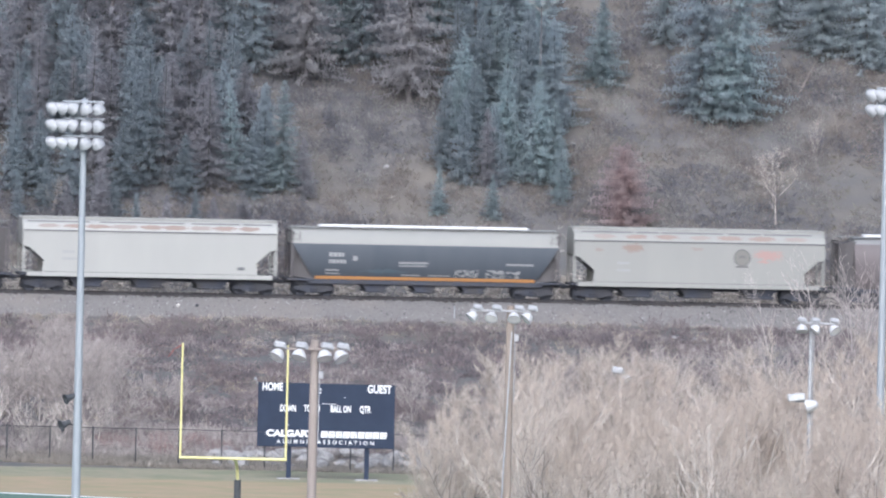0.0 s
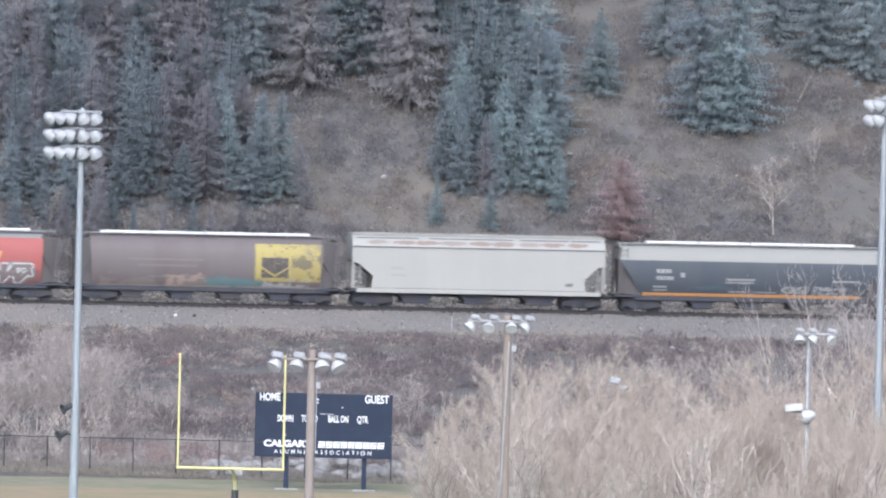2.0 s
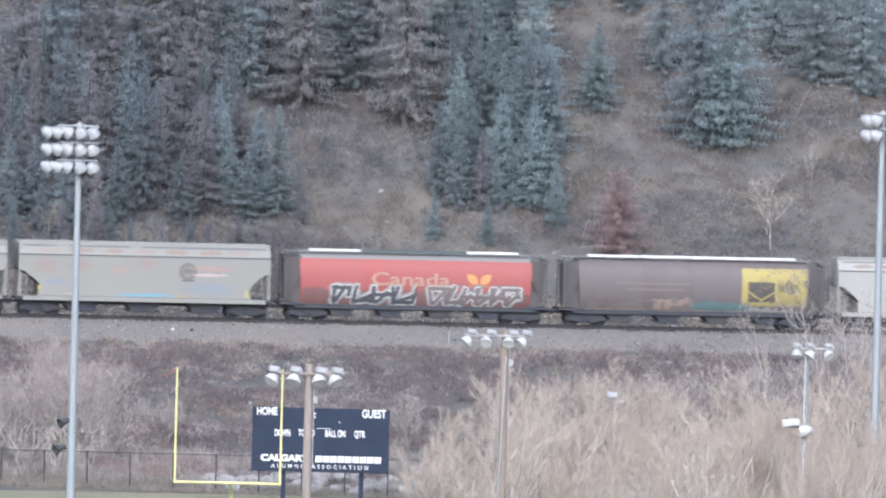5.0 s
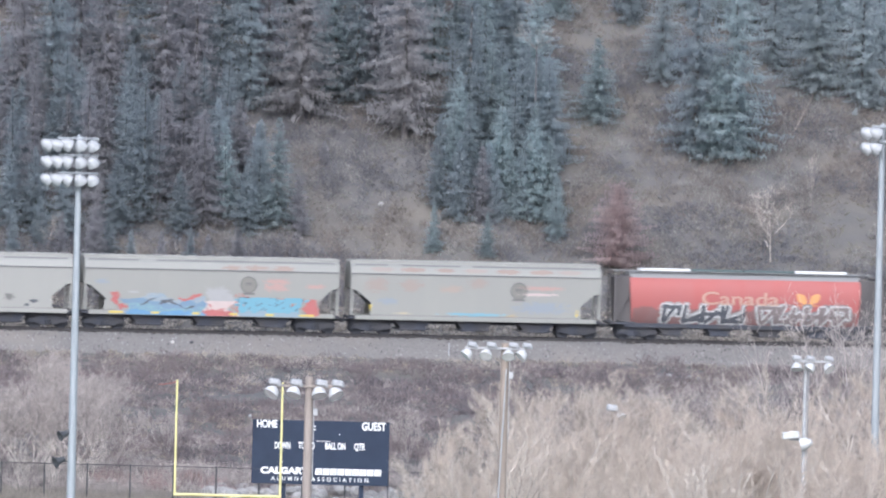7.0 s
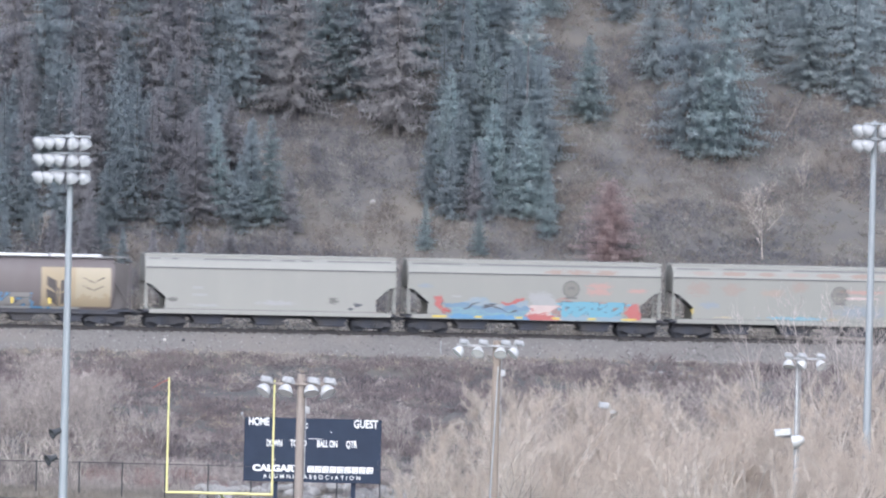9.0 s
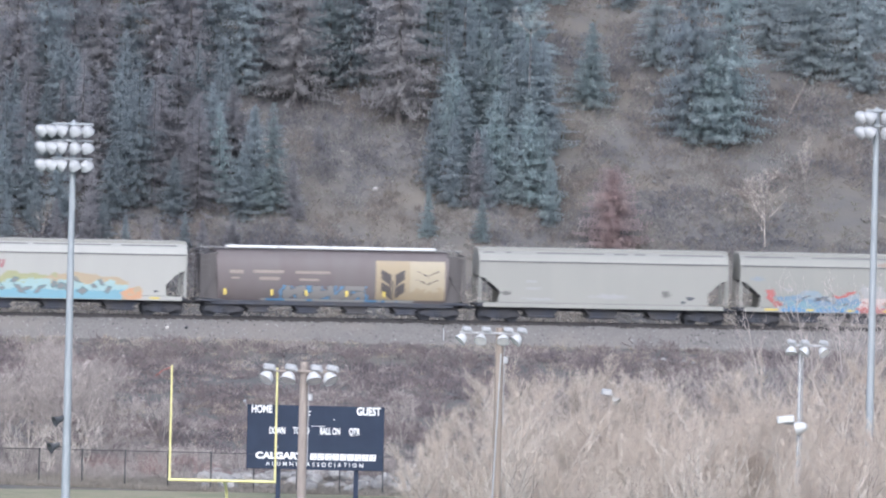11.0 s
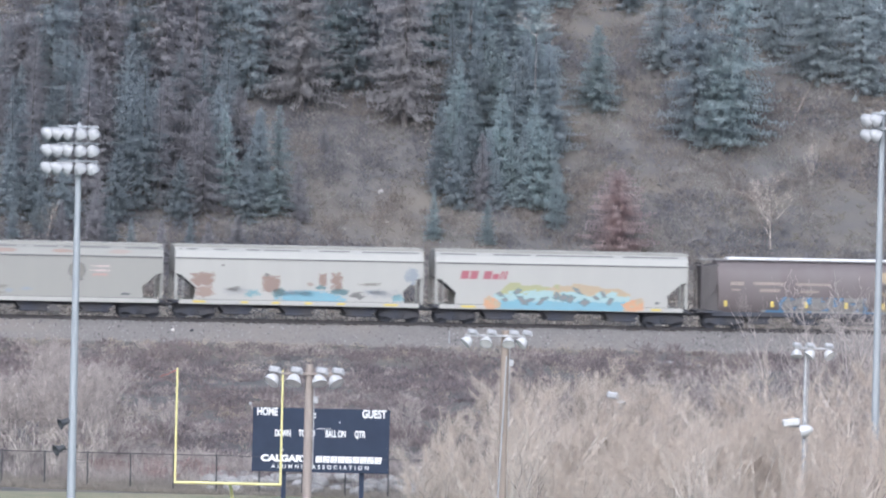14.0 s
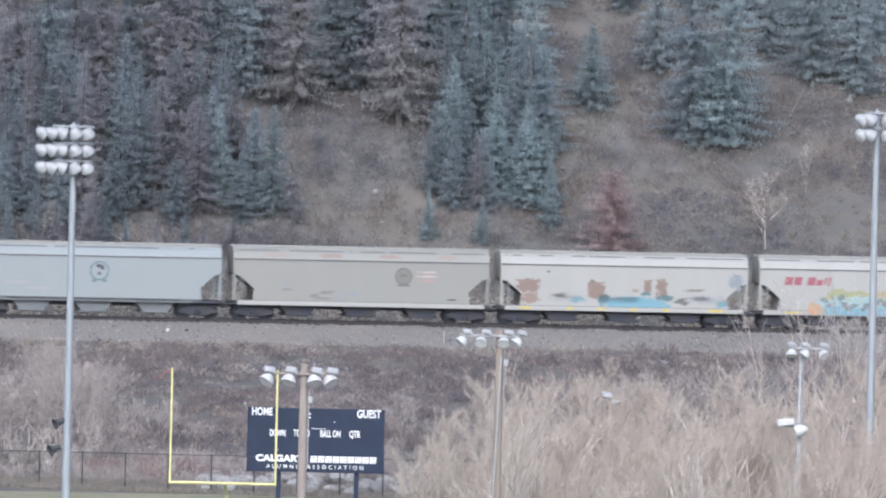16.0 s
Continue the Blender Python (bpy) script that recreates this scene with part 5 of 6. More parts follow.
def limb_tree(seed, h, twig_n, stems, fine, wide, segs=(9, 6, 4)):
    """Bare deciduous clump: stems that curve outward, side limbs, branches and fine twigs. Returns wood and twigs as verts, faces."""
    r = np.random.RandomState(seed)
    B, T, R0, R1 = [], [], [], []
    tips = []

    def unit(v):
        return v / (np.linalg.norm(v) + 1e-9)

    def grow(p, d, L, rad, level):
        n = segs[level]
        step = L / n
        for i in range(n):
            q = p + d * step
            r1 = rad * (1 - 0.75 * (i + 1) / n)
            B.append(p), T.append(q), R0.append(rad * (1 - 0.75 * i / n)), R1.append(r1)
            p = q
            d = unit(d + r.normal(0, (0.07, 0.13, 0.18)[level], 3) + np.array([0, 0, 0.08 * level]))
            if level == 2 or (level == 1 and i >= n // 2):
                tips.append((p, d))
            if level == 0 and i >= 1:
                for _ in range(2 if i > 2 else 1):
                    a = r.uniform(0, 6.283)
                    side = unit(np.array([math.cos(a), math.sin(a), 0.25]))
                    grow(p, unit(d * 0.75 + side * r.uniform(0.5, 0.95)), L * (0.62 - 0.045 * i) * r.uniform(0.6, 1.05), r1 * 0.62 + 0.004, 1)
            elif level == 1 and i >= 1:
                a = r.uniform(0, 6.283)
                side = unit(np.array([math.cos(a), math.sin(a), r.uniform(-0.1, 0.5)]))
                grow(p, unit(d * 0.8 + side * 0.8), L * r.uniform(0.25, 0.5), r1 * 0.6 + 0.003, 2)

    for i in range(stems):
        a = 6.283 * i / stems + r.uniform(-0.5, 0.5)
        out = wide * r.uniform(0.5, 1.2)
        d = unit(np.array([math.cos(a) * out, math.sin(a) * out, 1.0]))
        grow(np.array([math.cos(a), math.sin(a), 0.0]) * 0.006 * h + np.array([0, 0, -0.15]), d, h * r.uniform(0.72, 1.0), (0.011 * h if h < 9.5 else 0.0135 * h) * r.uniform(0.7, 1.0), 0)
    B, T, R0, R1 = np.array(B), np.array(T), np.maximum(R0, 0.0009 * h), np.maximum(R1, 0.0006 * h)
    slim = R0 < 0.03
    wood = join([tubes(B[~slim], T[~slim], R0[~slim], R1[~slim]), strips(B[slim], T[slim], R0[slim] * 1.15, R1[slim] * 1.15, r)])
    P = np.array([e[0] for e in tips])
    D = np.array([e[1] for e in tips])
    k = r.randint(0, len(P), twig_n)
    d = D[k] + r.normal(0, 0.58, (twig_n, 3))
    d[:, 2] += 0.16
    d /= np.linalg.norm(d, axis=1, keepdims=True)
    start = P[k] + r.normal(0, 0.04, (twig_n, 3)) * (h / 10)
    tip = start + d * r.uniform(0.2, 0.7, (twig_n, 1)) * (h / 10) ** 0.6
    twigs = blades(start, tip, fine * r.uniform(0.7, 1.4, twig_n), r)
    return wood, twigs


def bare_tree(name, seed, h, mat, twigs, label, group, stems=4, fine=0.011, wide=0.35, segs=(9, 6, 4), bark=None):
    t = empty(name, pose(0, -400, -50), label, "tree", group)
    wood, tw = limb_tree(seed, h, twigs, stems, fine, wide, segs)
    mesh_obj("trunk", wood[0], wood[1], bark or mat, t)
    mesh_obj("crown", tw[0], tw[1], mat, t, "dense bare twigs")
    return t


def plant(proto, x, y, scale, turn, tilt=0.0, z=None):
    """A copy of a tree, standing on the ground."""
    zz = float(ground_z(x, y)) - 0.08 if z is None else z
    c = copy_thing(proto, pose(x, y, zz, tilt, 0, turn))
    c.scale = (scale, scale, scale)
    return c


def drop_thing(ob):
    for o in (*ob.children_recursive, ob):
        bpy.data.objects.remove(o)


# ---- conifers on the slope: x, y, height ----
WIDTHS = (0.15, 0.19, 0.24, 0.31)


def spruces(seed, needles, look_of, full=1.0, sag=0.42):
    """One tall and one young spruce for each of the widths."""
    def form(i):
        return "slender " if i == 0 else "broad " if i == 3 else ""
    tall = [conifer(seed + i, 10, w, needles, form(i) + look_of + " on the slope", full, sag) for i, w in enumerate(WIDTHS)]
    return tall + [conifer(seed + 5 + i, 5.5, w, needles, "young " + form(i) + look_of + " on the slope", full, sag) for i, w in enumerate(WIDTHS)]


def grow(kinds, i, x, y, h):
    """Plants a spruce of height h and the i-th width."""
    if h > 7.0:
        plant(kinds[i], x, y, h / 10, _r.uniform(0, 360), _r.uniform(-1.5, 1.5))
    else:
        plant(kinds[4 + i], x, y, h / 5.5, _r.uniform(0, 360), _r.uniform(-1.5, 1.5))


GREEN = spruces(10, M["needles_green"], "dark green spruce tree")
BLUE = spruces(20, M["needles_haze_blue"], "haze-blued green spruce tree")
FAR_HAZE = spruces(50, M["needles_far_haze"], "far spruce tree paled for haze")
DRY = spruces(30, M["needles_dry"], "dull brownish spruce tree", 0.95, 0.5)
PALE = conifer(40, 10, 0.19, M["needles_pale"], "tall thinning grey-brown spruce tree on the slope", 1.0, 0.62, 0.6, bare=0.1)

# x, y, height and half width for each metre of height
GREEN_LOW = [
    (-27.2, 915.0, 5.1, 0.24), (-27.1, 917.6, 7.3, 0.11), (-25.5, 915.3, 5.4, 0.26), (-23.9, 922.7, 3.9, 0.21), (-23.7, 915.1, 4.6, 0.36),
    (-20.3, 915.7, 4.8, 0.32), (-18.6, 917.3, 9.5, 0.18), (-16.2, 916.2, 4.2, 0.34), (-11.9, 917.6, 4.4, 0.28), (-11.2, 919.7, 6.3, 0.18),
    (1.8, 921.3, 5.5, 0.21), (4.3, 921.8, 3.5, 0.24), (6.1, 923.2, 4.8, 0.23)]
GREEN_HIGH = [
    (-25.0, 926.1, 12.7, 0.18), (-19.5, 928.4, 11.9, 0.19), (-14.0, 931.3, 12.3, 0.17), (-13.5, 924.6, 8.0, 0.19), (-12.1, 931.1, 11.7, 0.2),
    (-5.1, 933.0, 11.1, 0.16), (1.4, 928.6, 7.9, 0.16), (2.4, 930.4, 12.3, 0.11), (2.5, 925.1, 5.6, 0.19), (5.4, 938.1, 8.6, 0.21),
    (5.9, 929.6, 6.6, 0.19), (6.9, 929.0, 6.6, 0.23), (13.1, 945.3, 5.9, 0.24), (17.4, 930.7, 14.2, 0.17), (22.7, 942.0, 8.6, 0.19),
    (24.3, 947.0, 7.0, 0.28), (29.1, 937.9, 4.1, 0.26)]
BLUE_LOW = [
    (-13.3, 919.1, 6.3, 0.19), (-9.9, 918.2, 7.2, 0.24), (0.3, 917.8, 3.3, 0.21), (3.9, 929.4, 7.0, 0.13), (4.5, 925.0, 4.9, 0.21),
    (4.6, 928.4, 6.3, 0.13), (5.3, 922.9, 4.3, 0.21), (6.8, 926.0, 5.6, 0.24), (7.8, 923.1, 5.3, 0.24), (8.2, 920.6, 4.3, 0.21)]
YOUNG_ONES = [(3.8, 917.2, 2.9, 0.24)]
BLUE_HIGH = [
    (-6.4, 934.1, 11.1, 0.18), (0.0, 936.9, 9.2, 0.17), (3.4, 936.3, 10.1, 0.15), (8.1, 944.2, 5.5, 0.26), (10.8, 933.1, 5.6, 0.31),
    (15.2, 938.6, 9.4, 0.2), (18.8, 930.0, 6.6, 0.38), (20.0, 930.4, 14.6, 0.19), (25.6, 939.3, 9.3, 0.31), (27.0, 947.9, 6.8, 0.28),
    (28.5, 938.4, 11.1, 0.23)]
DRY_ALL = [
    (-28.0, 924.4, 6.2, 0.23), (-26.8, 925.2, 12.5, 0.17), (-25.9, 916.6, 9.3, 0.13), (-23.2, 927.6, 12.1, 0.17), (-22.4, 918.6, 9.0, 0.17),
    (-21.5, 915.3, 3.8, 0.24), (-21.3, 926.4, 13.5, 0.17), (-21.2, 919.8, 6.7, 0.18), (-17.7, 917.8, 7.8, 0.13), (-17.6, 928.6, 12.9, 0.18),
    (-16.2, 923.7, 7.4, 0.24), (-15.6, 929.9, 12.1, 0.2), (-14.7, 917.4, 7.4, 0.23), (-10.9, 932.7, 11.5, 0.19), (-8.5, 917.8, 3.8, 0.22),
    (-7.0, 925.4, 1.6, 0.37), (3.4, 921.7, 4.9, 0.19)]
PALE_ALL = [
    (-8.6, 929.8, 12.9, 0.26), (-1.8, 929.3, 14.4, 0.21)]
_r = random.Random(5)
# far trees on the right take the needles with painted haze
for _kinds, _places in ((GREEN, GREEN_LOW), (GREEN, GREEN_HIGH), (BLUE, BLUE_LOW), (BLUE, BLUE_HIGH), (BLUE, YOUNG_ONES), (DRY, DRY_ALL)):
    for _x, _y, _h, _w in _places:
        grow(FAR_HAZE if _x > 14 and _y > 936 else _kinds, min(range(4), key=lambda i: abs(WIDTHS[i] - _w)), _x, _y, _h)
for _x, _y, _h, _w in PALE_ALL:
    plant(PALE, _x, _y, _h / 10, _r.uniform(0, 360))
# smaller trees between them close the stand
for _x0, _x1, _y0, _y1, _n, _kinds in ((-29, -10.5, 919, 922, 12, (DRY, GREEN, DRY)), (-30, -12.5, 921, 927, 20, (DRY, GREEN)), (0.4, 8.2, 921, 932, 13, (BLUE, GREEN)), (-9.5, 8.0, 934, 944, 14, (GREEN, BLUE))):
    for _k in range(_n):
        grow(_r.choice(_kinds), _r.choice((0, 1, 1, 2, 2, 3)), _x0 + (_x1 - _x0) * (_k + _r.random()) / _n, _r.uniform(_y0, _y1), _r.uniform(4.0, 7.4))
# the wood goes on uphill and beside the view
for _k in range(26):
    grow(_r.choice((GREEN, DRY)), _r.choice((1, 2, 3)), _r.uniform(-32, -3), _r.uniform(934, 954), _r.uniform(9, 12))
for _k in range(18):
    _x, _y = _r.uniform(-3, 36), _r.uniform(944, 958)
    if not (9.0 < _x < 14.0 or 21.0 < _x < 24.0):
        grow(FAR_HAZE if _x > 14 else _r.choice((GREEN, BLUE)), _r.choice((1, 2, 3)), _x, _y, _r.uniform(7.1, 10))
# young ones along the foot of the hill
_q = random.Random(61)
for _k in range(11):
    plant(_q.choice((GREEN, DRY, GREEN))[4 + _q.choice((1, 2, 3))], -28.5 + 1.62 * _k + _q.uniform(-0.5, 0.5), _q.uniform(911.0, 913.5), _q.uniform(2.6, 3.6) / 5.5, _q.uniform(0, 360))
for _t in GREEN + BLUE + FAR_HAZE + DRY + [PALE]:
    drop_thing(_t)

_p = bare_tree("bare_tree", 36, 4.6, M["bark_pale"], 700, "small bare tree with whitish branches on the slope", "bare trees on the hillside", 1, 0.009, 0.02)
plant(_p, 22.3, 919.5, 1.0, 130).scale = (1.5, 1.5, 0.95)
plant(_p, 25.0, 926.5, 0.62, 160).scale = (0.45, 0.45, 0.66)
plant(_p, -24.6, 912.5, 0.5, 220)
drop_thing(_p)
_p = conifer(41, 5.0, 0.40, M["larch"], "rust-coloured bare larch on the slope", 1.1, -0.05, 0.45, "larch", 0.62)
plant(_p, 12.33, 917.2, 1.12, 10)
drop_thing(_p)
# a dead spruce whose bleached top spreads above the living ones
_p = bare_tree("dead_snag", 35, 2.2, M["bark_white"], 14, "white dead treetop above the spruces", "bare trees on the hillside", 6, 0.02, 1.6, (6, 3, 2))
bm = bmesh.new()
rod(bm, (0, 0, -10.5), (0, 0, 0.05), 0.07, 0.03, 7)
part("stem", bm, M["bark_dark"], _p)
plant(_p, 6.75, 926.2, 0.9, 75, 0, float(ground_z(6.75, 926.4)) + 9.05)
drop_thing(_p)


# a dead trunk lying up the slope
bm = bmesh.new()
_a, _b = [Vector((x, y, float(ground_z(x, y)) + 0.35)) for x, y in ((24.0, 933.7), (25.8, 940.1))]
rod(bm, _a, _b, 0.05, 0.02, 7)
for _k in range(7):
    _q = _a.lerp(_b, 0.3 + 0.1 * _k)
    rod(bm, _q, _q + Vector((_r.uniform(-0.35, 0.35), _r.uniform(-0.2, 0.2), _r.uniform(0.05, 0.35))), 0.018, 0.006, 5)
_t = empty("fallen_log", pose(0, 0, 0), "slim bleached dead trunk lying up the slope", "dead tree")
part("log", bm, M["pole_wood"], _t)


# bleached dead wood lying on the slope
for _k in range(26):
    _x, _y = _r.choice([_r.uniform(-6, 0), _r.uniform(8, 28), _r.uniform(8, 28)]), _r.uniform(912, 938)
    if track_u(_x, _y) < 9:
        continue
    _l, _a = _r.uniform(0.25, 0.75), _r.uniform(0, 6.28)
    bm = bmesh.new()
    _q = Vector((0, 0, 0.05))
    for _i in range(4):
        _n = _q + Vector((math.cos(_a) * _l / 4, math.sin(_a) * _l / 4, _r.uniform(0.0, 0.14)))
        rod(bm, _q, _n, 0.026 - 0.005 * _i, 0.021 - 0.005 * _i, 5)
        _q, _a = _n, _a + _r.uniform(-0.5, 0.5)
    rod(bm, (0, 0, 0.06), (0.2 * _l, 0.1, 0.3), 0.014, 0.007, 5)
    me = bpy.data.meshes.new("fallen_branch")
    bm.to_mesh(me)
    bm.free()
    me.materials.append(M["bark_white"])
    tagged(new("fallen_branch", me), "bleached dead branch lying in the hillside brush", "branch", "dead wood on the hillside").matrix_basis = pose(_x, _y, float(ground_z(_x, _y)) + 0.12, 28, 0, 0)


# ---- brush on the bank and the hillside ----
def scrub(name, mat, n, region, stems, height, rad, seed, keep, label, lean=0.45, flat=False):
    """Stuff: many bare stems in clumps over an area."""
    r = np.random.RandomState(seed)
    cx, cy = r.uniform(region[0], region[1], n), r.uniform(region[2], region[3], n)
    ok = keep(cx, cy) > r.uniform(0, 1, n)
    cx, cy = cx[ok], cy[ok]
    m = len(cx)
    hh = r.uniform(height[0], height[1], m)
    k = np.repeat(np.arange(m), stems)
    t = len(k)
    a, q = r.uniform(0, 6.283, t), r.uniform(0, 1, t) ** 0.5
    H = hh[k] * r.uniform(0.45, 1.1, t)
    bx, by = cx[k] + np.cos(a) * q * 0.28 * hh[k], cy[k] + np.sin(a) * q * 0.28 * hh[k]
    bz = ground_z(bx, by) - 0.05
    dx, dy = np.cos(a) * lean * q + r.normal(0, 0.25, t), np.sin(a) * lean * q + r.normal(0, 0.25, t)
    start = r.uniform(0, 0.6, t) * H
    base = np.stack([bx + dx * start, by + dy * start, bz + start], 1)
    tip = np.stack([bx + dx * H + r.normal(0, 0.12, t) * H, by + dy * H + r.normal(0, 0.12, t) * H, bz + H], 1)
    w = r.uniform(rad[0], rad[1], t)
    v, f = blades(base, tip, w * 1.3, r) if flat else cones(base, tip, w)
    return tagged(mesh_obj(name, v, f, mat), label, "brush", kind="stuff")


def inside(lo, hi, seed=None, s=0.15, cut=0.0, least=0.1):
    def keep(x, y):
        u = track_u(x, y)
        k = ((u > lo) & (u < hi)).astype(float)
        if seed is not None:
            k = k * np.clip(0.5 + 1.6 * (waves(x, y * 0.45, s, seed) - cut), least, 1)
        return k
    return keep


def brush(name, mat, n, region, size, twigs, seed, keep, label, half=(0.016, 0.034), low=0.75):
    """Stuff: low rounded bushes, each a dome of many short bare twigs."""
    r = np.random.RandomState(seed)
    cx, cy = r.uniform(region[0], region[1], n), r.uniform(region[2], region[3], n)
    ok = keep(cx, cy) > r.uniform(0, 1, n)
    cx, cy = cx[ok], cy[ok]
    m = len(cx)
    R = size[0] + (size[1] - size[0]) * r.uniform(0, 1, m) ** 2
    k = np.repeat(np.arange(m), (twigs * np.clip(R / size[1], 0.35, 1)).astype(int))
    t = len(k)
    d = r.normal(0, 1, (t, 3))
    d[:, 2] = np.abs(d[:, 2])
    d /= np.linalg.norm(d, axis=1, keepdims=True)
    p = d * (R[k] * r.uniform(0.25, 1.0, t) ** 0.6)[:, None] * np.array([1.15, 1.15, low])
    p[:, 0] += cx[k]
    p[:, 1] += cy[k]
    p[:, 2] += ground_z(p[:, 0], p[:, 1]) - 0.04
    w = d * 0.6 + r.normal(0, 0.55, (t, 3)) + np.array([0, 0, 0.25])
    w /= np.linalg.norm(w, axis=1, keepdims=True)
    v, f = blades(p, p + w * (r.uniform(0.16, 0.42, t) * (0.5 + R[k]))[:, None], r.uniform(half[0], half[1], t), r)
    return tagged(mesh_obj(name, v, f, mat), label, "brush", kind="stuff")


def patches(lo, hi, seed, s, cut=0.0, flat=1.0, hard=2.2, least=0.06):
    """Where u lies between lo and hi, thick in wandering patches and thin between them."""
    def keep(x, y):
        u = track_u(x, y)
        return ((u > lo) & (u < hi)) * np.clip(0.5 + hard * (waves(x, y * flat, s, seed) - cut), least, 1)
    return keep


BANK = (-34, 34, 806, 900)
HILL = (-36, 36, 902, 962)
brush("bank_brush", M["scrub_dark"], 7000, BANK, (0.25, 0.85), 60, 51, patches(-84, -6.0, 61, 0.7, -0.15, 0.25, 1.8, 0.4), "dark red-brown bare brush covering the railway bank")
brush("bank_shade_brush", M["scrub_deep"], 3600, BANK, (0.35, 1.0), 70, 49, patches(-84, -7, 67, 0.8, 0.25, 0.25, 3.0, 0.0), "dark purplish bare brush in patches on the railway bank")
brush("belt_brush", M["scrub_deep"], 1500, BANK, (0.3, 0.8), 60, 47, patches(-26, -10, 70, 0.9, -0.15, 0.5, 2.2, 0.1), "dark bare brush in a belt below the ballast")
brush("bank_thicket", M["scrub_grey"], 4800, BANK, (0.25, 0.8), 60, 52, patches(-86, -8, 62, 0.7, 0.1, 0.25, 2.5, 0.08), "grey-brown bare brush covering the railway bank")
brush("bank_weeds", M["scrub_tan"], 2600, BANK, (0.15, 0.5), 40, 50, patches(-86, -5, 68, 0.9, 0.15, 0.25, 3.0, 0.08), "tan dry weeds in patches on the railway bank")
scrub("foot_weeds", M["bush_pale"], 2600, (-34, 12, 810.5, 826), 22, (0.3, 1.0), (0.010, 0.02), 59, lambda x, y: inside(-90, -70)(x, y) * np.where((x > -12.6) & (x < 2) & (y < 818.5), 0.06, 1.0), "tan weeds and dry stalks at the foot of the bank", 0.8, True)
scrub("fence_straw", M["straw"], 9000, (-34, 0, 808.4, 812.2), 16, (0.12, 0.45), (0.012, 0.024), 43, lambda x, y: np.where(x > -12.6, 0.25, 0.9), "dry straw-coloured grass along the foot of the fence", 0.9, True)
scrub("bank_grass", M["scrub_tan"], 5000, BANK, 12, (0.15, 0.5), (0.012, 0.026), 53, inside(-88, -4.8, 63, 0.3), "dry tan grass on the railway bank", 1.0, True)
brush("slope_brush", M["slope_grey"], 9000, HILL, (0.25, 0.95), 60, 54, patches(10, 60, 64, 1.1, 0.05, 0.6, 4.0, 0.03), "grey bare brush on the hillside")
brush("slope_thicket", M["slope_dark"], 9000, HILL, (0.25, 1.1), 60, 55, patches(10, 60, 65, 1.1, 0.05, 0.6, 4.0, 0.03), "dark purplish bare brush on the hillside")
brush("slope_shrubs", M["slope_brown"], 9000, HILL, (0.25, 0.95), 60, 48, patches(9.5, 60, 69, 0.9, 0.0, 0.6, 3.0, 0.05), "reddish brown bare brush on the hillside")
brush("foot_shrubs", M["slope_dark"], 1100, (-36, -8.5, 903, 917), (0.35, 1.05), 60, 44, patches(9, 18, 73, 0.8, -0.2, 0.6, 2.5, 0.1), "dark bare shrubs under the spruces at the foot of the hill")
scrub("slope_grass", M["slope_tan"], 11000, HILL, 12, (0.1, 0.4), (0.012, 0.024), 56, inside(9.5, 60, 66, 0.3), "dry tan grass on the hillside", 1.2, True)
scrub("verge_grass", M["straw"], 11000, (-36, 36, 886, 916), 14, (0.12, 0.4), (0.014, 0.028), 58, lambda x, y: np.maximum(patches(-11.5, -4.4, 72, 0.8, 0.0, 0.5, 1.6, 0.1)(x, y) * 0.8, inside(4.2, 11.0)(x, y)), "dry tan grass verge along the railway", 1.0, True)
scrub("verge_straw", M["straw_lifted"], 9000, (-36, 36, 902, 918), 14, (0.12, 0.35), (0.016, 0.032), 46, lambda x, y: inside(5.5, 10.5)(x, y), "dry grass behind the line, paled against train shadow", 1.0, True)
scrub("slope_straw", M["straw"], 700, (26.6, 32, 935.5, 939.0), 14, (0.1, 0.3), (0.012, 0.024), 45, lambda x, y: 0.6 + 0 * x, "pale dry grass in a patch on the hillside", 1.1, True)
scrub("red_brush", M["scrub_red"], 40, (-19, -11, 812, 822), 40, (0.5, 1.1), (0.014, 0.03), 57, inside(-88, -60), "red dogwood stems at the foot of the bank")

# small whitish bare trees at the foot of the bank
_b = [bare_tree("bare_tree", 76 + k, 4.0, M["limb_grey"], 420, "small bare tree with whitish branches behind the fence", "bare trees behind the fence", 4, 0.008, 0.4, (7, 4, 3)) for k in range(2)]
for _k, (_x, _y, _s) in enumerate(((-21.2, 812.6, 0.78), (-19.4, 813.2, 0.72), (-25.3, 812.4, 0.85), (-23.2, 813.4, 0.6))):
    plant(_b[_k % 2], _x, _y, _s, _r.uniform(0, 360))
for _t in _b:
    drop_thing(_t)
# taller grey bushes at the foot of the bank
_b = [bare_tree("bare_bush", 60 + k, 4.4, M["bush_pale"], 5200, "tall grey bare bush behind the fence", "bushes on the bank", 6, 0.009, 0.5, (7, 4, 2)) for k in range(3)]
for _x, _y, _s in ((-25.5, 815, 1.2), (-22.8, 817, 1.25), (-20.3, 816, 1.3), (-18.3, 822, 0.9), (-27.5, 819, 1.2), (-24.0, 827, 1.1), (-21.0, 829, 1.0), (-26.5, 835, 0.9),
                   (-15.2, 833, 0.6), (-7, 840, 0.5), (-1, 836, 0.6), (6, 826, 0.9), (11, 830, 1.1), (15, 833, 1.2), (19, 836, 1.2), (24.5, 838, 0.9), (27.5, 842, 0.9),
                   (-21.6, 848, 0.9), (-20.2, 844, 0.8), (-23.2, 853, 0.9), (-19.0, 852, 0.7), (-22.0, 858, 0.7)):
    plant(_r.choice(_b), _x, _y, _s, _r.uniform(0, 360))
for _t in _b:
    drop_thing(_t)
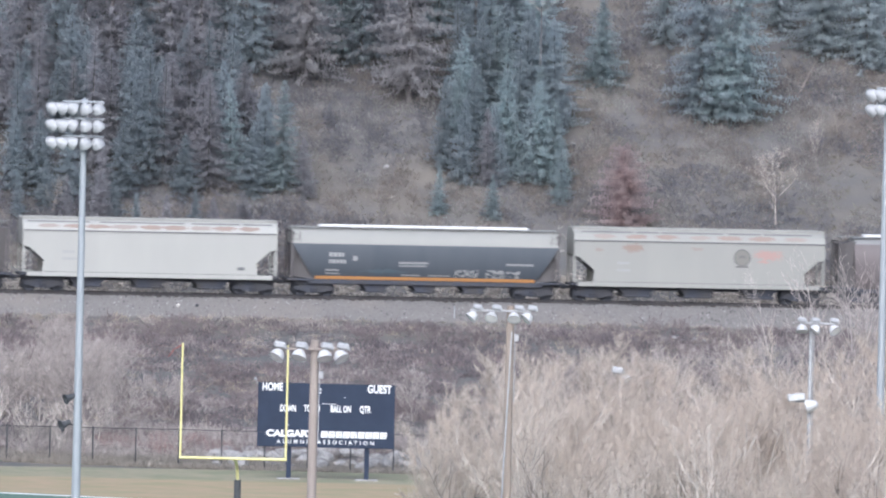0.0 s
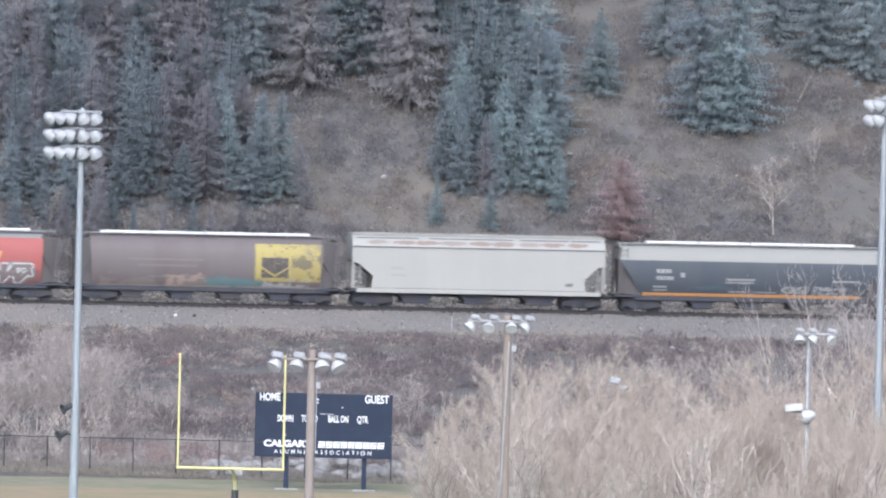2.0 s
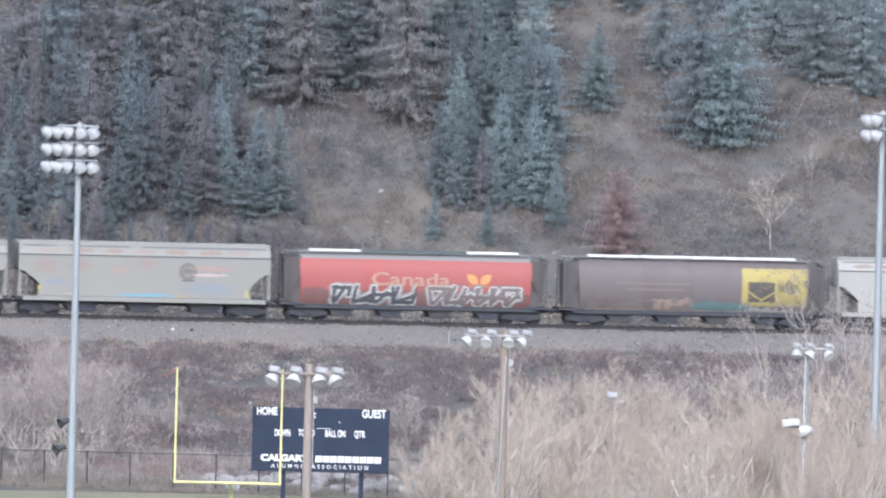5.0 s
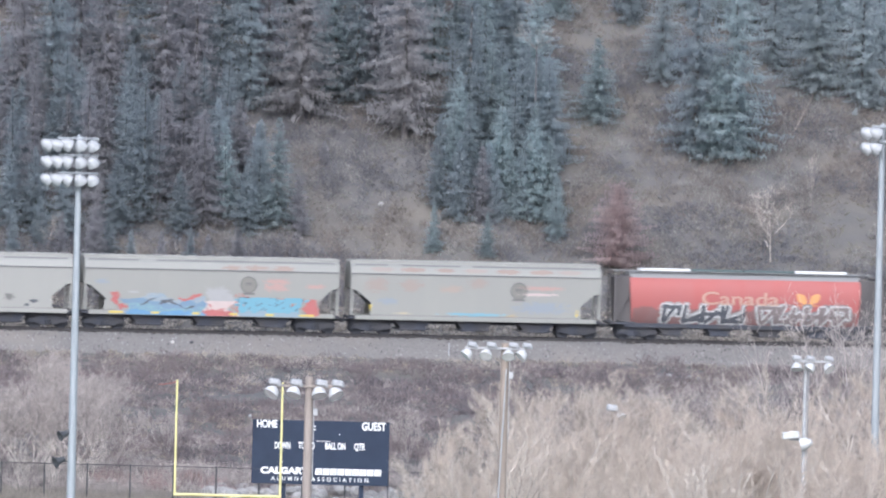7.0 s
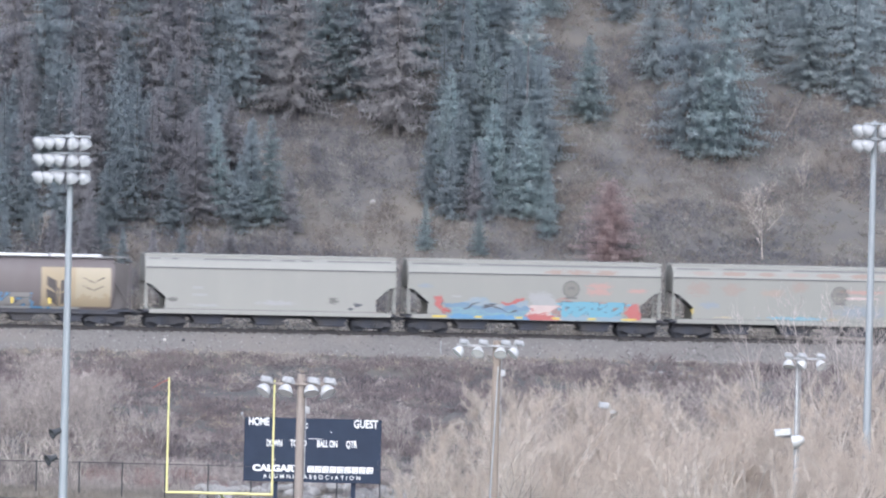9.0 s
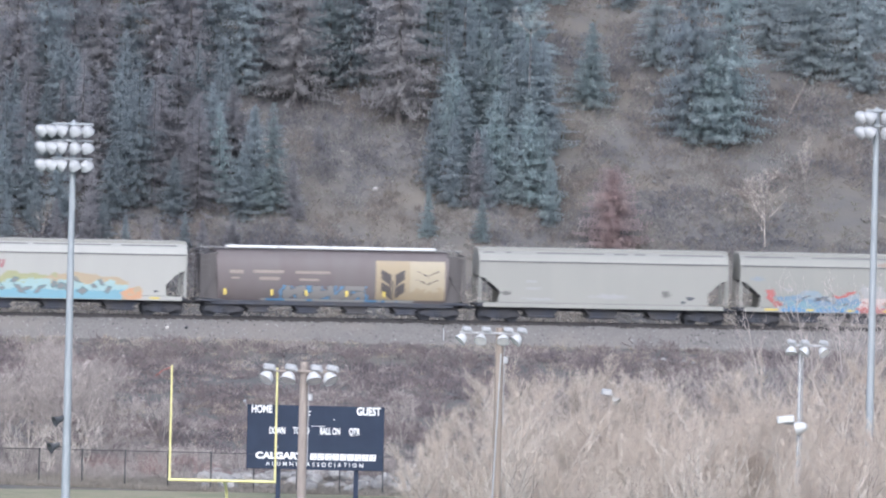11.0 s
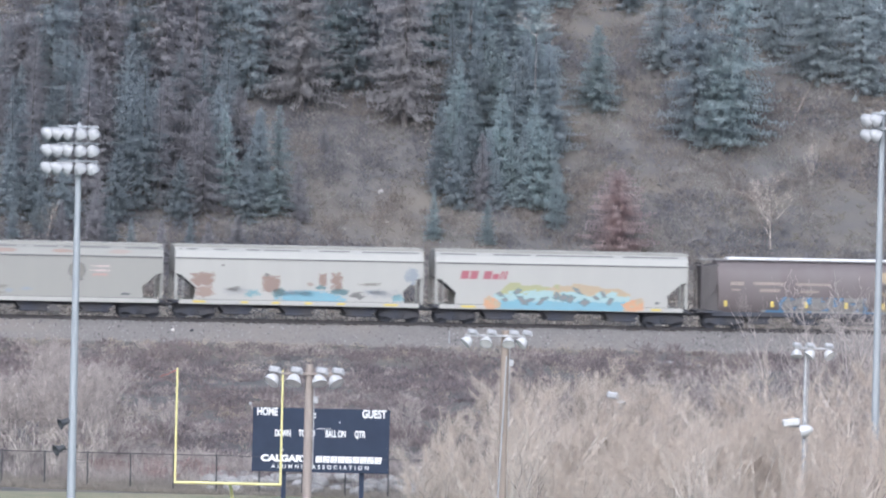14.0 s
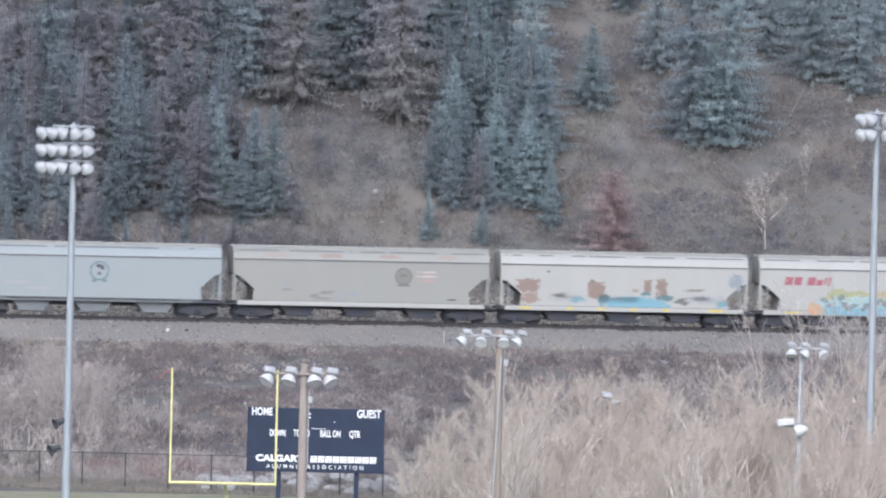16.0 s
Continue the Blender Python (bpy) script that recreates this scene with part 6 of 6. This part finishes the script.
_b = [bare_tree("bare_bush", 66 + k, 2.2, M["scrub_dark"], 2800, "low dark red-brown bush on the bank", "bushes on the bank", 8, 0.009, 0.8, (5, 3, 2)) for k in range(2)]
for _k in range(46):
    _x, _y = _r.uniform(-32, 30), _r.uniform(826, 890)
    if track_u(_x, _y) < -17:
        plant(_r.choice(_b), _x, _y, _r.uniform(0.45, 0.95), _r.uniform(0, 360))
for _t in _b:
    drop_thing(_t)
_b = [bare_tree("bare_tree", 71 + k, 9.0, M["bush_pale"], 260, "tall thin bare poplar at the foot of the bank", "poplars by the bank", 2, 0.012, 0.2) for k in range(2)]
for _x, _y, _s in ((23.6, 842, 0.95), (25.8, 846, 1.0), (27.8, 840, 1.0), (21.6, 850, 0.85), (28.6, 856, 1.0), (20.2, 838, 0.7), (15.8, 836, 0.62), (24.8, 852, 0.95), (12.0, 834, 0.55), (26.8, 858, 0.9)):
    plant(_r.choice(_b), _x, _y, _s, _r.uniform(0, 360))
for _t in _b:
    drop_thing(_t)

# the big bare trees beside the field
_b = [bare_tree("bare_tree", 80 + k, 10.0, M["twig_tan"], 26000, "dense bare poplar with pale grey-tan twigs", "bare trees beside the field", 6, 0.0054, 0.46, bark=M["limb_brown" if k == 3 else "limb_grey"]) for k in range(4)]
for _x, _y, _s in ((3.0, 712, 0.86), (5.2, 705, 0.98), (7.6, 712, 1.0), (10.0, 702, 0.9), (12.4, 708, 0.95), (14.6, 698, 0.98), (17.2, 706, 0.93), (19.5, 700, 0.95), (21.6, 705, 0.9), (24.6, 702, 0.85),
                   (6.3, 728, 0.95), (10.8, 730, 0.95), (15.6, 728, 0.95), (20.8, 727, 1.0), (24.5, 730, 1.0), (1.5, 708, 0.70), (0.1, 715, 0.44), (9.0, 690, 0.75), (18.2, 688, 0.75), (18.9, 683, 0.86), (22.6, 690, 0.55)):
    plant(_r.choice(_b), _x, _y, _s, _r.uniform(0, 360))
for _t in _b:
    drop_thing(_t)

# thinner, more open trees among them, whose limbs show
_b = [bare_tree("bare_tree", 90 + k, 10.0, M["twig_tan"], 3200, ("open bare poplar with pale limbs", "open bare poplar with grey-brown limbs")[k % 2], "bare trees beside the field", 3, 0.008, 0.3, (8, 5, 4), M[("limb_grey", "limb_brown")[k % 2]]) for k in range(4)]
for _k, (_x, _y, _s) in enumerate(((4.4, 692, 0.84), (7.2, 688, 0.78), (9.4, 680, 0.66), (11.6, 686, 0.74), (13.6, 682, 0.86), (16.3, 686, 0.70), (18.0, 680, 0.62), (20.6, 684, 0.82), (21.9, 678, 0.66), (2.4, 696, 0.68), (24.3, 686, 0.8),
                                 (5.9, 683, 0.6), (8.3, 676, 0.55), (10.6, 676, 0.6), (12.7, 674, 0.52), (15.0, 676, 0.66), (17.2, 672, 0.5), (19.4, 674, 0.66), (21.6, 672, 0.55), (3.4, 684, 0.5), (23.4, 672, 0.62))):
    plant(_b[_k % 4], _x, _y, _s, _r.uniform(0, 360))
for _t in _b:
    drop_thing(_t)

# loose stones on the ballast shoulder
_q = np.random.RandomState(91)
_n = 2600
_px, _pu = _q.uniform(-34, 34, _n), _q.uniform(-5.2, -1.4, _n)
_w = np.array([on_track(a, b) for a, b in zip(_px, _pu)])
_pz = np.interp(_pu, [-4.8, -3.6, -1.9, -1.2], [5.25, 5.75, 6.50, 6.55]) - 0.02
_s = _q.uniform(0.03, 0.09, _n)
_base = np.stack([_w[:, 0], _w[:, 1], _pz], 1)
_v, _f = cones(_base, _base + np.stack([_q.normal(0, 0.03, _n), _q.normal(0, 0.03, _n), _s * 1.4], 1), _s)
tagged(mesh_obj("loose_ballast", _v, _f, M["loose_stone"]), "loose grey and pale ballast stones", "stones", kind="stuff")

# ---- riprap boulders behind the fence ----
ROCKS = []
for _k in range(5):
    bm = bmesh.new()
    bmesh.ops.create_icosphere(bm, subdivisions=2, radius=0.5)
    for v in bm.verts:
        n = 1 + 0.45 * noise.noise(v.co * 1.9 + Vector((_k * 5, 0, 0))) + 0.15 * noise.noise(v.co * 5)
        v.co = Vector((v.co.x * n * 1.25, v.co.y * n, v.co.z * n * 0.75))
    me = bpy.data.meshes.new("boulder")
    bm.to_mesh(me)
    bm.free()
    me.materials.append(M["stone"])
    ROCKS.append(me)
for _k in range(82):
    _x, _y = _r.uniform(-12.4, 1.5), _r.uniform(810, 817)
    _s = _r.uniform(0.45, 1.15)
    o = new("boulder", _r.choice(ROCKS))
    o.matrix_basis = pose(_x, _y, float(ground_z(_x, _y)) + 0.12 * _s, _r.uniform(-20, 20), _r.uniform(-20, 20), _r.uniform(0, 360))
    o.scale = (_s, _s, _s)
    tagged(o, "pale angular riprap boulder at the foot of the bank", "boulder", "riprap boulders")
for _x, _y, _s in ((15.3, 889.2, 0.35), (15.9, 889.0, 0.28), (16.6, 889.4, 0.33), (14.7, 889.6, 0.25), (17.2, 889.3, 0.26), (20.4, 930.2, 0.5), (15.0, 925.0, 0.3), (9.0, 926.5, 0.35), (22.5, 916.6, 0.45), (26.5, 938.0, 0.4), (27.8, 938.3, 0.35), (-3.2, 922.5, 0.35)):
    o = new("boulder", _r.choice(ROCKS))
    o.matrix_basis = pose(_x, _y, float(ground_z(_x, _y)) + 0.45 * _s, _r.uniform(-20, 20), _r.uniform(-20, 20), _r.uniform(0, 360))
    o.scale = (_s, _s, _s)
    tagged(o, "pale weathered rock on the brushy slope", "boulder", "scattered rocks")

# a pale and a dark lone stone on the ballast shoulder
for _a, _mat, _lab in ((-16.65, "bark_white", "pale lone stone on the grey ballast"), (-15.45, "truck", "dark lone stone on the grey ballast")):
    _x, _y = on_track(_a, -3.0)
    o = new("stone", ROCKS[1].copy())
    o.data.materials.clear()
    o.data.materials.append(M[_mat])
    o.matrix_basis = pose(_x, _y, 6.08, 10, 0, 40)
    o.scale = (0.22, 0.22, 0.25)
    tagged(o, _lab, "stone", "stones on the ballast")

# a white marker post in front of the ballast
_x, _y = on_track(0.9, -4.0)
bm = bmesh.new()
box(bm, (0, 0, 0.42), (0.07, 0.07, 0.95), 0.01)
me = bpy.data.meshes.new("marker_post")
bm.to_mesh(me)
bm.free()
me.materials.append(M["lamp_white"])
tagged(new("marker_post", me), "thin white marker post beside the ballast", "marker post").matrix_basis = pose(_x, _y, 5.5)


# ---- chain-link fence ----
FENCE_Y = 809.0
fence = empty("chain_link_fence", pose(0, FENCE_Y, FIELD_Z), "black chain-link fence with steel posts behind the field", "fence")
for _k in range(17):
    _x = -31.55 + 2.463 * _k
    bm = bmesh.new()
    rod(bm, (_x, 0, -0.1), (_x, 0, 2.28), 0.042, n=8)
    rod(bm, (_x, 0, 2.28), (_x, 0, 2.33), 0.055, 0.02, n=8)
    part("post", bm, M["black"], fence)
bm = bmesh.new()
rod(bm, (-31.55, 0, 2.24), (7.86, 0, 2.24), 0.024, n=6)
part("top_rail", bm, M["black"], fence)
_xs = np.arange(-31.55, 7.8, 0.11)
_one = np.ones_like(_xs)
_w = [tubes(np.stack([_xs, 0.02 * s * _one, 0.03 * _one], 1), np.stack([np.clip(_xs + s * 2.1, -31.5, 7.8), 0.02 * s * _one, 2.2 * _one], 1), 0.0035 * _one, 0.0035 * _one) for s in (-1, 1)]
_v, _f = join(_w)
mesh_obj("wire_mesh", _v, _f, M["black"], fence, "thin black diamond wire mesh")

# ---- scoreboard ----
board = empty("scoreboard", pose(-5.83, 799, FIELD_Z), "navy football scoreboard with white lettering on two posts", "scoreboard")
bm = bmesh.new()
box(bm, (0, 0, 3.66), (7.76, 0.32, 3.62), 0.02)
part("panel", bm, M["board_navy"], board)
bm = bmesh.new()
box(bm, (0, -0.165, 2.67), (7.70, 0.012, 0.02))
part("seam", bm, M["black"], board)
for _x in (-2.06, 2.35):
    bm = bmesh.new()
    box(bm, (_x, 0.12, 1.0), (0.27, 0.22, 2.1), 0.02)
    part("post", bm, M["board_navy"], board)
    bm = bmesh.new()
    box(bm, (_x, 0.1, 0.03), (1.3, 0.9, 0.12), 0.03)
    part("footing", bm, M["stone"], board, "pale concrete footing")
UP = Matrix.Rotation(radians(90), 4, 'X')
for _t, _x, _z, _w, _h in (("HOME", -3.06, 5.22, 1.16, 0.44), ("GUEST", 2.99, 5.20, 1.36, 0.46), ("DOWN", -2.16, 4.02, 0.88, 0.38), ("TO GO", -0.80, 4.04, 0.92, 0.38),
                           ("BALL ON", 0.83, 4.04, 1.14, 0.38), ("QTR", 2.20, 4.04, 0.62, 0.38), ("ALUMNI  ASSOCIATION", 0.0, 2.15, 5.5, 0.23), (":", -0.35, 5.1, None, 0.4)):
    lettering("letter", _t, _h, M["white_text"], board, Matrix.Translation((_x, -0.168, _z)) @ UP, _w, bold=0.017 if _h > 0.3 else 0.004, space=1.0 if _h > 0.3 else 1.75)
lettering("letter", "CALGARY", 0.36, M["white_text"], board, Matrix.Translation((-2.02, -0.168, 2.60)) @ UP, 2.75, bold=0.026)
for _k in range(9):
    _x = -0.28 + _k * 0.418
    bm = bmesh.new()
    prism(bm, [(_x, 2.42), (_x + 0.37, 2.42), (_x + 0.405, 2.78), (_x + 0.035, 2.78)], -0.174, -0.161)
    _o = part("name_block", bm, M["white_text"], board, "plain white block")
    bm = bmesh.new()
    box(bm, (_x + (0.26 if _k % 3 else 0.2), -0.176, 2.66 if _k % 2 else 2.68), (0.20, 0.006, 0.04))
    part("slot", bm, M["board_navy"], _o)
    bm = bmesh.new()
    box(bm, (_x + (0.14 if _k % 2 else 0.24), -0.176, 2.51), (0.16, 0.006, 0.045))
    part("slot", bm, M["board_navy"], _o)
for _c, _s in (((0.15, -0.165, 4.33), (0.8, 0.012, 0.03)), ((1.05, -0.165, 4.72), (0.06, 0.012, 0.06)), ((-2.15, -0.165, 3.1), (0.12, 0.012, 0.04))):
    bm = bmesh.new()
    box(bm, _c, _s)
    part("mark", bm, M["white_text"], board, "thin white line")

bm = bmesh.new()
rod(bm, (-3.86, 0, 5.3), (-4.02, 0, 5.62), 0.018, n=6)
bmesh.ops.create_icosphere(bm, subdivisions=2, radius=0.1, matrix=Matrix.Translation((-4.04, 0, 5.66)))
part("corner_lamp", bm, M["lamp_white"], board, "small white lamp")

# ---- goal post ----
goal = empty("goal_post", pose(-10.44, 755, FIELD_Z), "yellow football goal post with a black base pad", "goal post")
for _x in (-2.82, 2.82):
    bm = bmesh.new()
    rod(bm, (_x, 0, 3.04), (_x, 0, 9.23), 0.062, 0.055, n=10)
    part("upright", bm, M["yellow_post"], goal)
bm = bmesh.new()
rod(bm, (-2.88, 0, 3.10), (2.88, 0, 3.10), 0.075, n=10)
part("crossbar", bm, M["yellow_post"], goal)
bm = bmesh.new()
_pts = [(0.25, 1.9, 0), (0.25, 1.9, 1.9), (0.22, 1.7, 2.45), (0.16, 1.2, 2.85), (0.06, 0.4, 3.05), (0.02, 0.0, 3.08)]
for _a, _b in zip(_pts, _pts[1:]):
    rod(bm, _a, _b, 0.085, n=10)
part("gooseneck", bm, M["yellow_post"], goal)
bm = bmesh.new()
rod(bm, (0.25, 1.9, 0), (0.25, 1.9, 1.88), 0.19, n=14)
part("base_pad", bm, M["black"], goal, "black padded sleeve")


def ribbon_piece(name, length, width, parent, label=""):
    """A stiff, gently waved strip of cloth that runs to -x from its hinge."""
    bm = bmesh.new()
    n, t = 6, 0.006
    rows = []
    for i in range(n + 1):
        x, y, w = -length * i / n, 0.03 * math.sin(i * 1.3), width * (1 - 0.35 * i / n)
        rows.append([bm.verts.new((x, y + k, z)) for k, z in ((-t, -w / 2), (-t, w / 2), (t, w / 2), (t, -w / 2))])
    for a, b in zip(rows, rows[1:]):
        for i in range(4):
            bm.faces.new((a[i], a[(i + 1) % 4], b[(i + 1) % 4], b[i]))
    bm.faces.new(rows[0])
    bm.faces.new(rows[-1][::-1])
    return part(name, bm, M["ribbon_red"], parent, label)


ribbon = ribbon_piece("ribbon", 0.5, 0.07, goal, "red wind ribbon")
ribbon_tip = ribbon_piece("ribbon_tip", 0.48, 0.06, ribbon)
ribbon.matrix_basis = pose(-2.87, -0.02, 9.12)
ribbon_tip.matrix_basis = pose(-0.49, 0, 0)


# ---- floodlight poles ----
def facing(x, y, z, way):
    """A placing at x, y, z whose -z looks along way."""
    q = (-Vector(way)).to_track_quat("Z", "Y").to_matrix().to_4x4()
    return Matrix.Translation((x, y, z)) @ q


def floodlight(parent, at, way, size=0.62, deep=1.0, mat="lamp_white"):
    """A floodlight that looks along way: rounded reflector, rim, front glass, and a yoke."""
    k = size / 0.62
    m = facing(*at, way)
    bm = bmesh.new()
    prof = [(0.05, 0.27), (0.12, 0.25), (0.19, 0.19), (0.255, 0.10), (0.295, 0.0), (0.315, -0.10), (0.33, -0.13), (0.31, -0.13), (0.29, -0.08)]
    revolve(bm, [(r * k, z * k * deep) for r, z in prof], m, 16)
    f = part("floodlight", bm, M[mat], parent, "white bowl-shaped floodlight", True)
    bm = bmesh.new()
    revolve(bm, [(0.298 * k, -0.085 * k * deep), (0.298 * k, -0.095 * k * deep), (0.14 * k, -0.105 * k * deep)], m, 16)
    part("glass", bm, M["lamp_glass"], f)
    return f


def steel_pole(x, y, top, rows, label, speakers=False, arm=(-1.1, 1.0), base_r=0.24):
    p = empty("floodlight_pole", pose(x, y, FIELD_Z), label, "light pole", "stadium light poles")
    h = top - FIELD_Z
    bm = bmesh.new()
    revolve(bm, [(base_r + 0.12, 0), (base_r + 0.12, 0.06), (base_r, 0.07), (base_r - 0.05, h * 0.5), (0.14, h), (0.09, h + 0.03), (0.05, h + 0.12)], Matrix.Identity(4), 14)
    part("pole", bm, M["steel_pole"], p, smooth=False)
    for z, xs in rows:
        zz = z - FIELD_Z
        bm = bmesh.new()
        box(bm, ((arm[0] + arm[1]) / 2, -0.16, zz), (arm[1] - arm[0], 0.08, 0.09), 0.01)
        box(bm, (0, -0.12, zz), (0.35, 0.3, 0.16), 0.02)
        part("crossarm", bm, M["steel_pole"], p)
        for i, dx in enumerate(xs):
            left = dx < 0 and i < 3
            way = (0.80, 0.25, -0.42) if left else (0.4, 0.5, -0.76)
            f = floodlight(p, (dx, -0.36 - 0.10 * (i % 2), zz - 0.36), way, 0.67 if left else 0.69, 1.3 if left else 1.0)
            bm = bmesh.new()
            rod(bm, (dx + 0.16, -0.25, zz - 0.62), (min(dx + 0.24, arm[1] - 0.05), -0.2, zz - 0.04), 0.035, 0.03, n=6)
            box(bm, (dx + 0.17, -0.33, zz - 0.52), (0.12, 0.14, 0.24), 0.02, Matrix.Rotation(radians(20), 4, 'Y'))
            part("yoke", bm, M["lamp_white"], f)
    if speakers:
        for dx, z, s in ((-0.42, 7.35, 0.62), (-0.62, 6.0, 0.66)):
            bm = bmesh.new()
            m = facing(dx, -0.12, z - FIELD_Z, (-0.8, -0.4, -0.35))
            revolve(bm, [(0.10, 0.30), (0.14, 0.28), (0.16, 0.05), (s * 0.30, -0.10), (s * 0.47, -0.26), (s * 0.44, -0.27), (0.1, -0.06)], m, 12)
            rod(bm, (dx, 0, z - FIELD_Z), (0, 0, z - FIELD_Z - 0.05), 0.04, n=6)
            part("horn_speaker", bm, M["black"], p, "dark horn loudspeaker")
    return p


_xs = (-1.59, -1.10, -0.60, 0.08, 0.70)
steel_pole(-17.88, 718, 22.5, [(22.42, _xs), (21.56, _xs), (20.66, _xs)], "tall galvanised steel pole with three rows of floodlights", True)
_xs = (-0.78, -0.35, 0.5, 1.0)
steel_pole(22.92, 718, 24.1, [(24.05, _xs), (23.28, _xs)], "tall galvanised steel pole with two rows of floodlights", arm=(-0.55, 1.1))


def lamp_box(parent, x, y, z, s=0.44):
    """A ballast housing: a bevelled box with a ribbed lid and a bracket."""
    bm = bmesh.new()
    t = Matrix.Rotation(radians(8), 4, 'Y')
    box(bm, (x, y, z), (s, s * 0.7, s * 0.55), 0.07, t)
    box(bm, (x + s * 0.42, y, z - s * 0.2), (s * 0.3, s * 0.5, s * 0.3), 0.02, t)
    part("ballast_box", bm, M["lamp_white"], parent, "pale grey ballast box")


def wood_pole(x, y, top, lamps, arm_z, label, mat="pole_wood", r=0.2, box_z=None, guy=False, size=0.6, boxes=True, arm_mat=None, shift=0.0):
    p = empty("floodlight_pole", pose(x, y, FIELD_Z), label, "light pole", "field light poles")
    h = top - FIELD_Z
    bm = bmesh.new()
    revolve(bm, [(r * 1.18, 0), (r * 1.08, h * 0.35), (r * 0.98, h * 0.7), (r * 0.9, h)], Matrix.Identity(4), 12)
    part("pole", bm, M[mat], p)
    z = arm_z - FIELD_Z
    bm = bmesh.new()
    box(bm, ((lamps[0][0] + lamps[-1][0]) / 2, -r - 0.05, z), (lamps[-1][0] - lamps[0][0] + 0.2, 0.11, 0.10), 0.01)
    part("crossarm", bm, M[arm_mat or mat], p)
    for dx, way in lamps:
        if boxes:
            lamp_box(p, dx + shift, -r - 0.06, z + 0.16, size * 0.78)
        f = floodlight(p, (dx, -r - 0.16, z - 0.30), way, size, mat="lamp_enamel")
        bm = bmesh.new()
        rod(bm, (dx + shift * 0.5, -r - 0.1, z + 0.02), (dx - way[0] * 0.2, -r - 0.10, z - 0.2), 0.03, n=6)
        part("yoke", bm, M["lamp_grey"], f)
    if box_z:
        bm = bmesh.new()
        box(bm, (r + 0.1, -0.1, box_z - FIELD_Z), (0.22, 0.18, 0.32), 0.02)
        part("junction_box", bm, M["lamp_grey"], p)
        bm = bmesh.new()
        rod(bm, (r + 0.03, -r * 0.6, box_z - FIELD_Z - 3), (r + 0.03, -r * 0.6, z), 0.022, n=6)
        part("conduit", bm, M["lamp_grey"], p)
    if guy:
        bm = bmesh.new()
        rod(bm, (0.08, -r - 0.02, box_z - FIELD_Z + 0.3), (-0.45, -r - 0.5, 0.0), 0.036, n=6)
        part("guy_wire", bm, M["lamp_white"], p, "pale guy wire")
    return p


wood_pole(-5.13, 625, 14.02, [(-1.64, (-0.50, -0.42, -0.75)), (-0.68, (-0.22, -0.45, -0.86)), (0.44, (0.18, -0.45, -0.86)), (1.16, (0.48, -0.45, -0.75))], 13.6,
          "weathered wooden pole with four white floodlights on a crossarm", box_z=12.45, size=0.68, shift=0.1)
wood_pole(3.68, 658, 14.6, [(-1.78, (-0.65, -0.25, -0.7)), (-0.88, (-0.2, -0.65, -0.7)), (0.16, (0.0, -0.65, -0.75)), (0.78, (-0.65, -0.3, -0.65))], 14.35,
          "weathered wooden pole with four white floodlights and a guy wire", mat="pole_brown", box_z=13.1, guy=True, size=0.58, arm_mat="lamp_grey", shift=0.24)
_p = wood_pole(18.68, 694, 13.0, [(-0.46, (0.0, -0.35, -0.9)), (0.2, (-0.6, -0.2, -0.75)), (1.12, (0.5, -0.5, -0.6))], 12.85,
               "thin grey pole with floodlights at two heights among bare trees", "lamp_grey", 0.10, size=0.56)
floodlight(_p, (0.03, -0.4, 8.8 - FIELD_Z), (-0.93, 0.15, -0.25), 0.66, 1.4, mat="lamp_enamel")
bm = bmesh.new()
box(bm, (-0.66, -0.35, 9.2 - FIELD_Z), (0.86, 0.5, 0.36), 0.05, Matrix.Rotation(radians(-6), 4, 'Y'))
part("floodlight", bm, M["lamp_enamel"], _p, "white box-shaped floodlight")
bm = bmesh.new()
box(bm, (-0.3, -0.15, 9.0 - FIELD_Z), (0.9, 0.1, 0.1), 0.01)
rod(bm, (0.16, -0.1, 6.0), (0.14, -0.1, 12.9), 0.018, n=6)
part("bracket", bm, M["steel_pole"], _p)
_p = wood_pole(9.62, 712, 9.4, [(0.25, (0.5, -0.4, -0.7))], 9.5, "thin grey pole with a small floodlight above bare trees", "bark_pale", 0.05, size=0.5, boxes=False)
lamp_box(_p, -0.16, -0.1, 9.62 - FIELD_Z, 0.6)


# ---- what moves ----
SPEED = 292.0 / 27.5   # metres a second along the line


def gone(t):
    """Metres run since the start; a slip before the third second fits the camera view's timing."""
    return SPEED * (t if t <= 2.5 else (t - 0.033 * min(1.0, (t - 2.5) / 0.5)))


def motions():
    ts = [0.5 * k for k in range(33)]
    for c, s in CARS:
        walk(c, [(t, pose(*on_track(s + gone(t)), RAIL_Z, 0, 0, 8.0)) for t in ts])
    # the ribbon's droop below level, in degrees, as the breeze rises and falls
    flutter = [(0, 32, 55), (1, 28, 38), (2, 40, 30), (3, 30, 45), (4, 22, 35), (5, 30, 20), (6, 26, 58), (7, 14, 6), (8, 20, 28), (9, 26, 34), (10, 34, 20), (11, 22, 40),
               (12, 30, 26), (13, 45, 62), (14, 28, 18), (15, 16, 12), (16, 30, 42)]
    walk(ribbon, [(t, pose(-2.87, -0.02, 9.12, 0, -a, 0)) for t, a, b in flutter])
    walk(ribbon_tip, [(t, pose(-0.49, 0, 0, 0, a - b, 0)) for t, a, b in flutter])
    turns = [k / 15 for k in range(241)]
    for w in WHEELS:
        at = w.matrix_basis.translation
        walk(w, [(t, pose(at.x, at.y, at.z) @ Matrix.Rotation(gone(t) / 0.4572, 4, 'Y')) for t in turns])


motions()
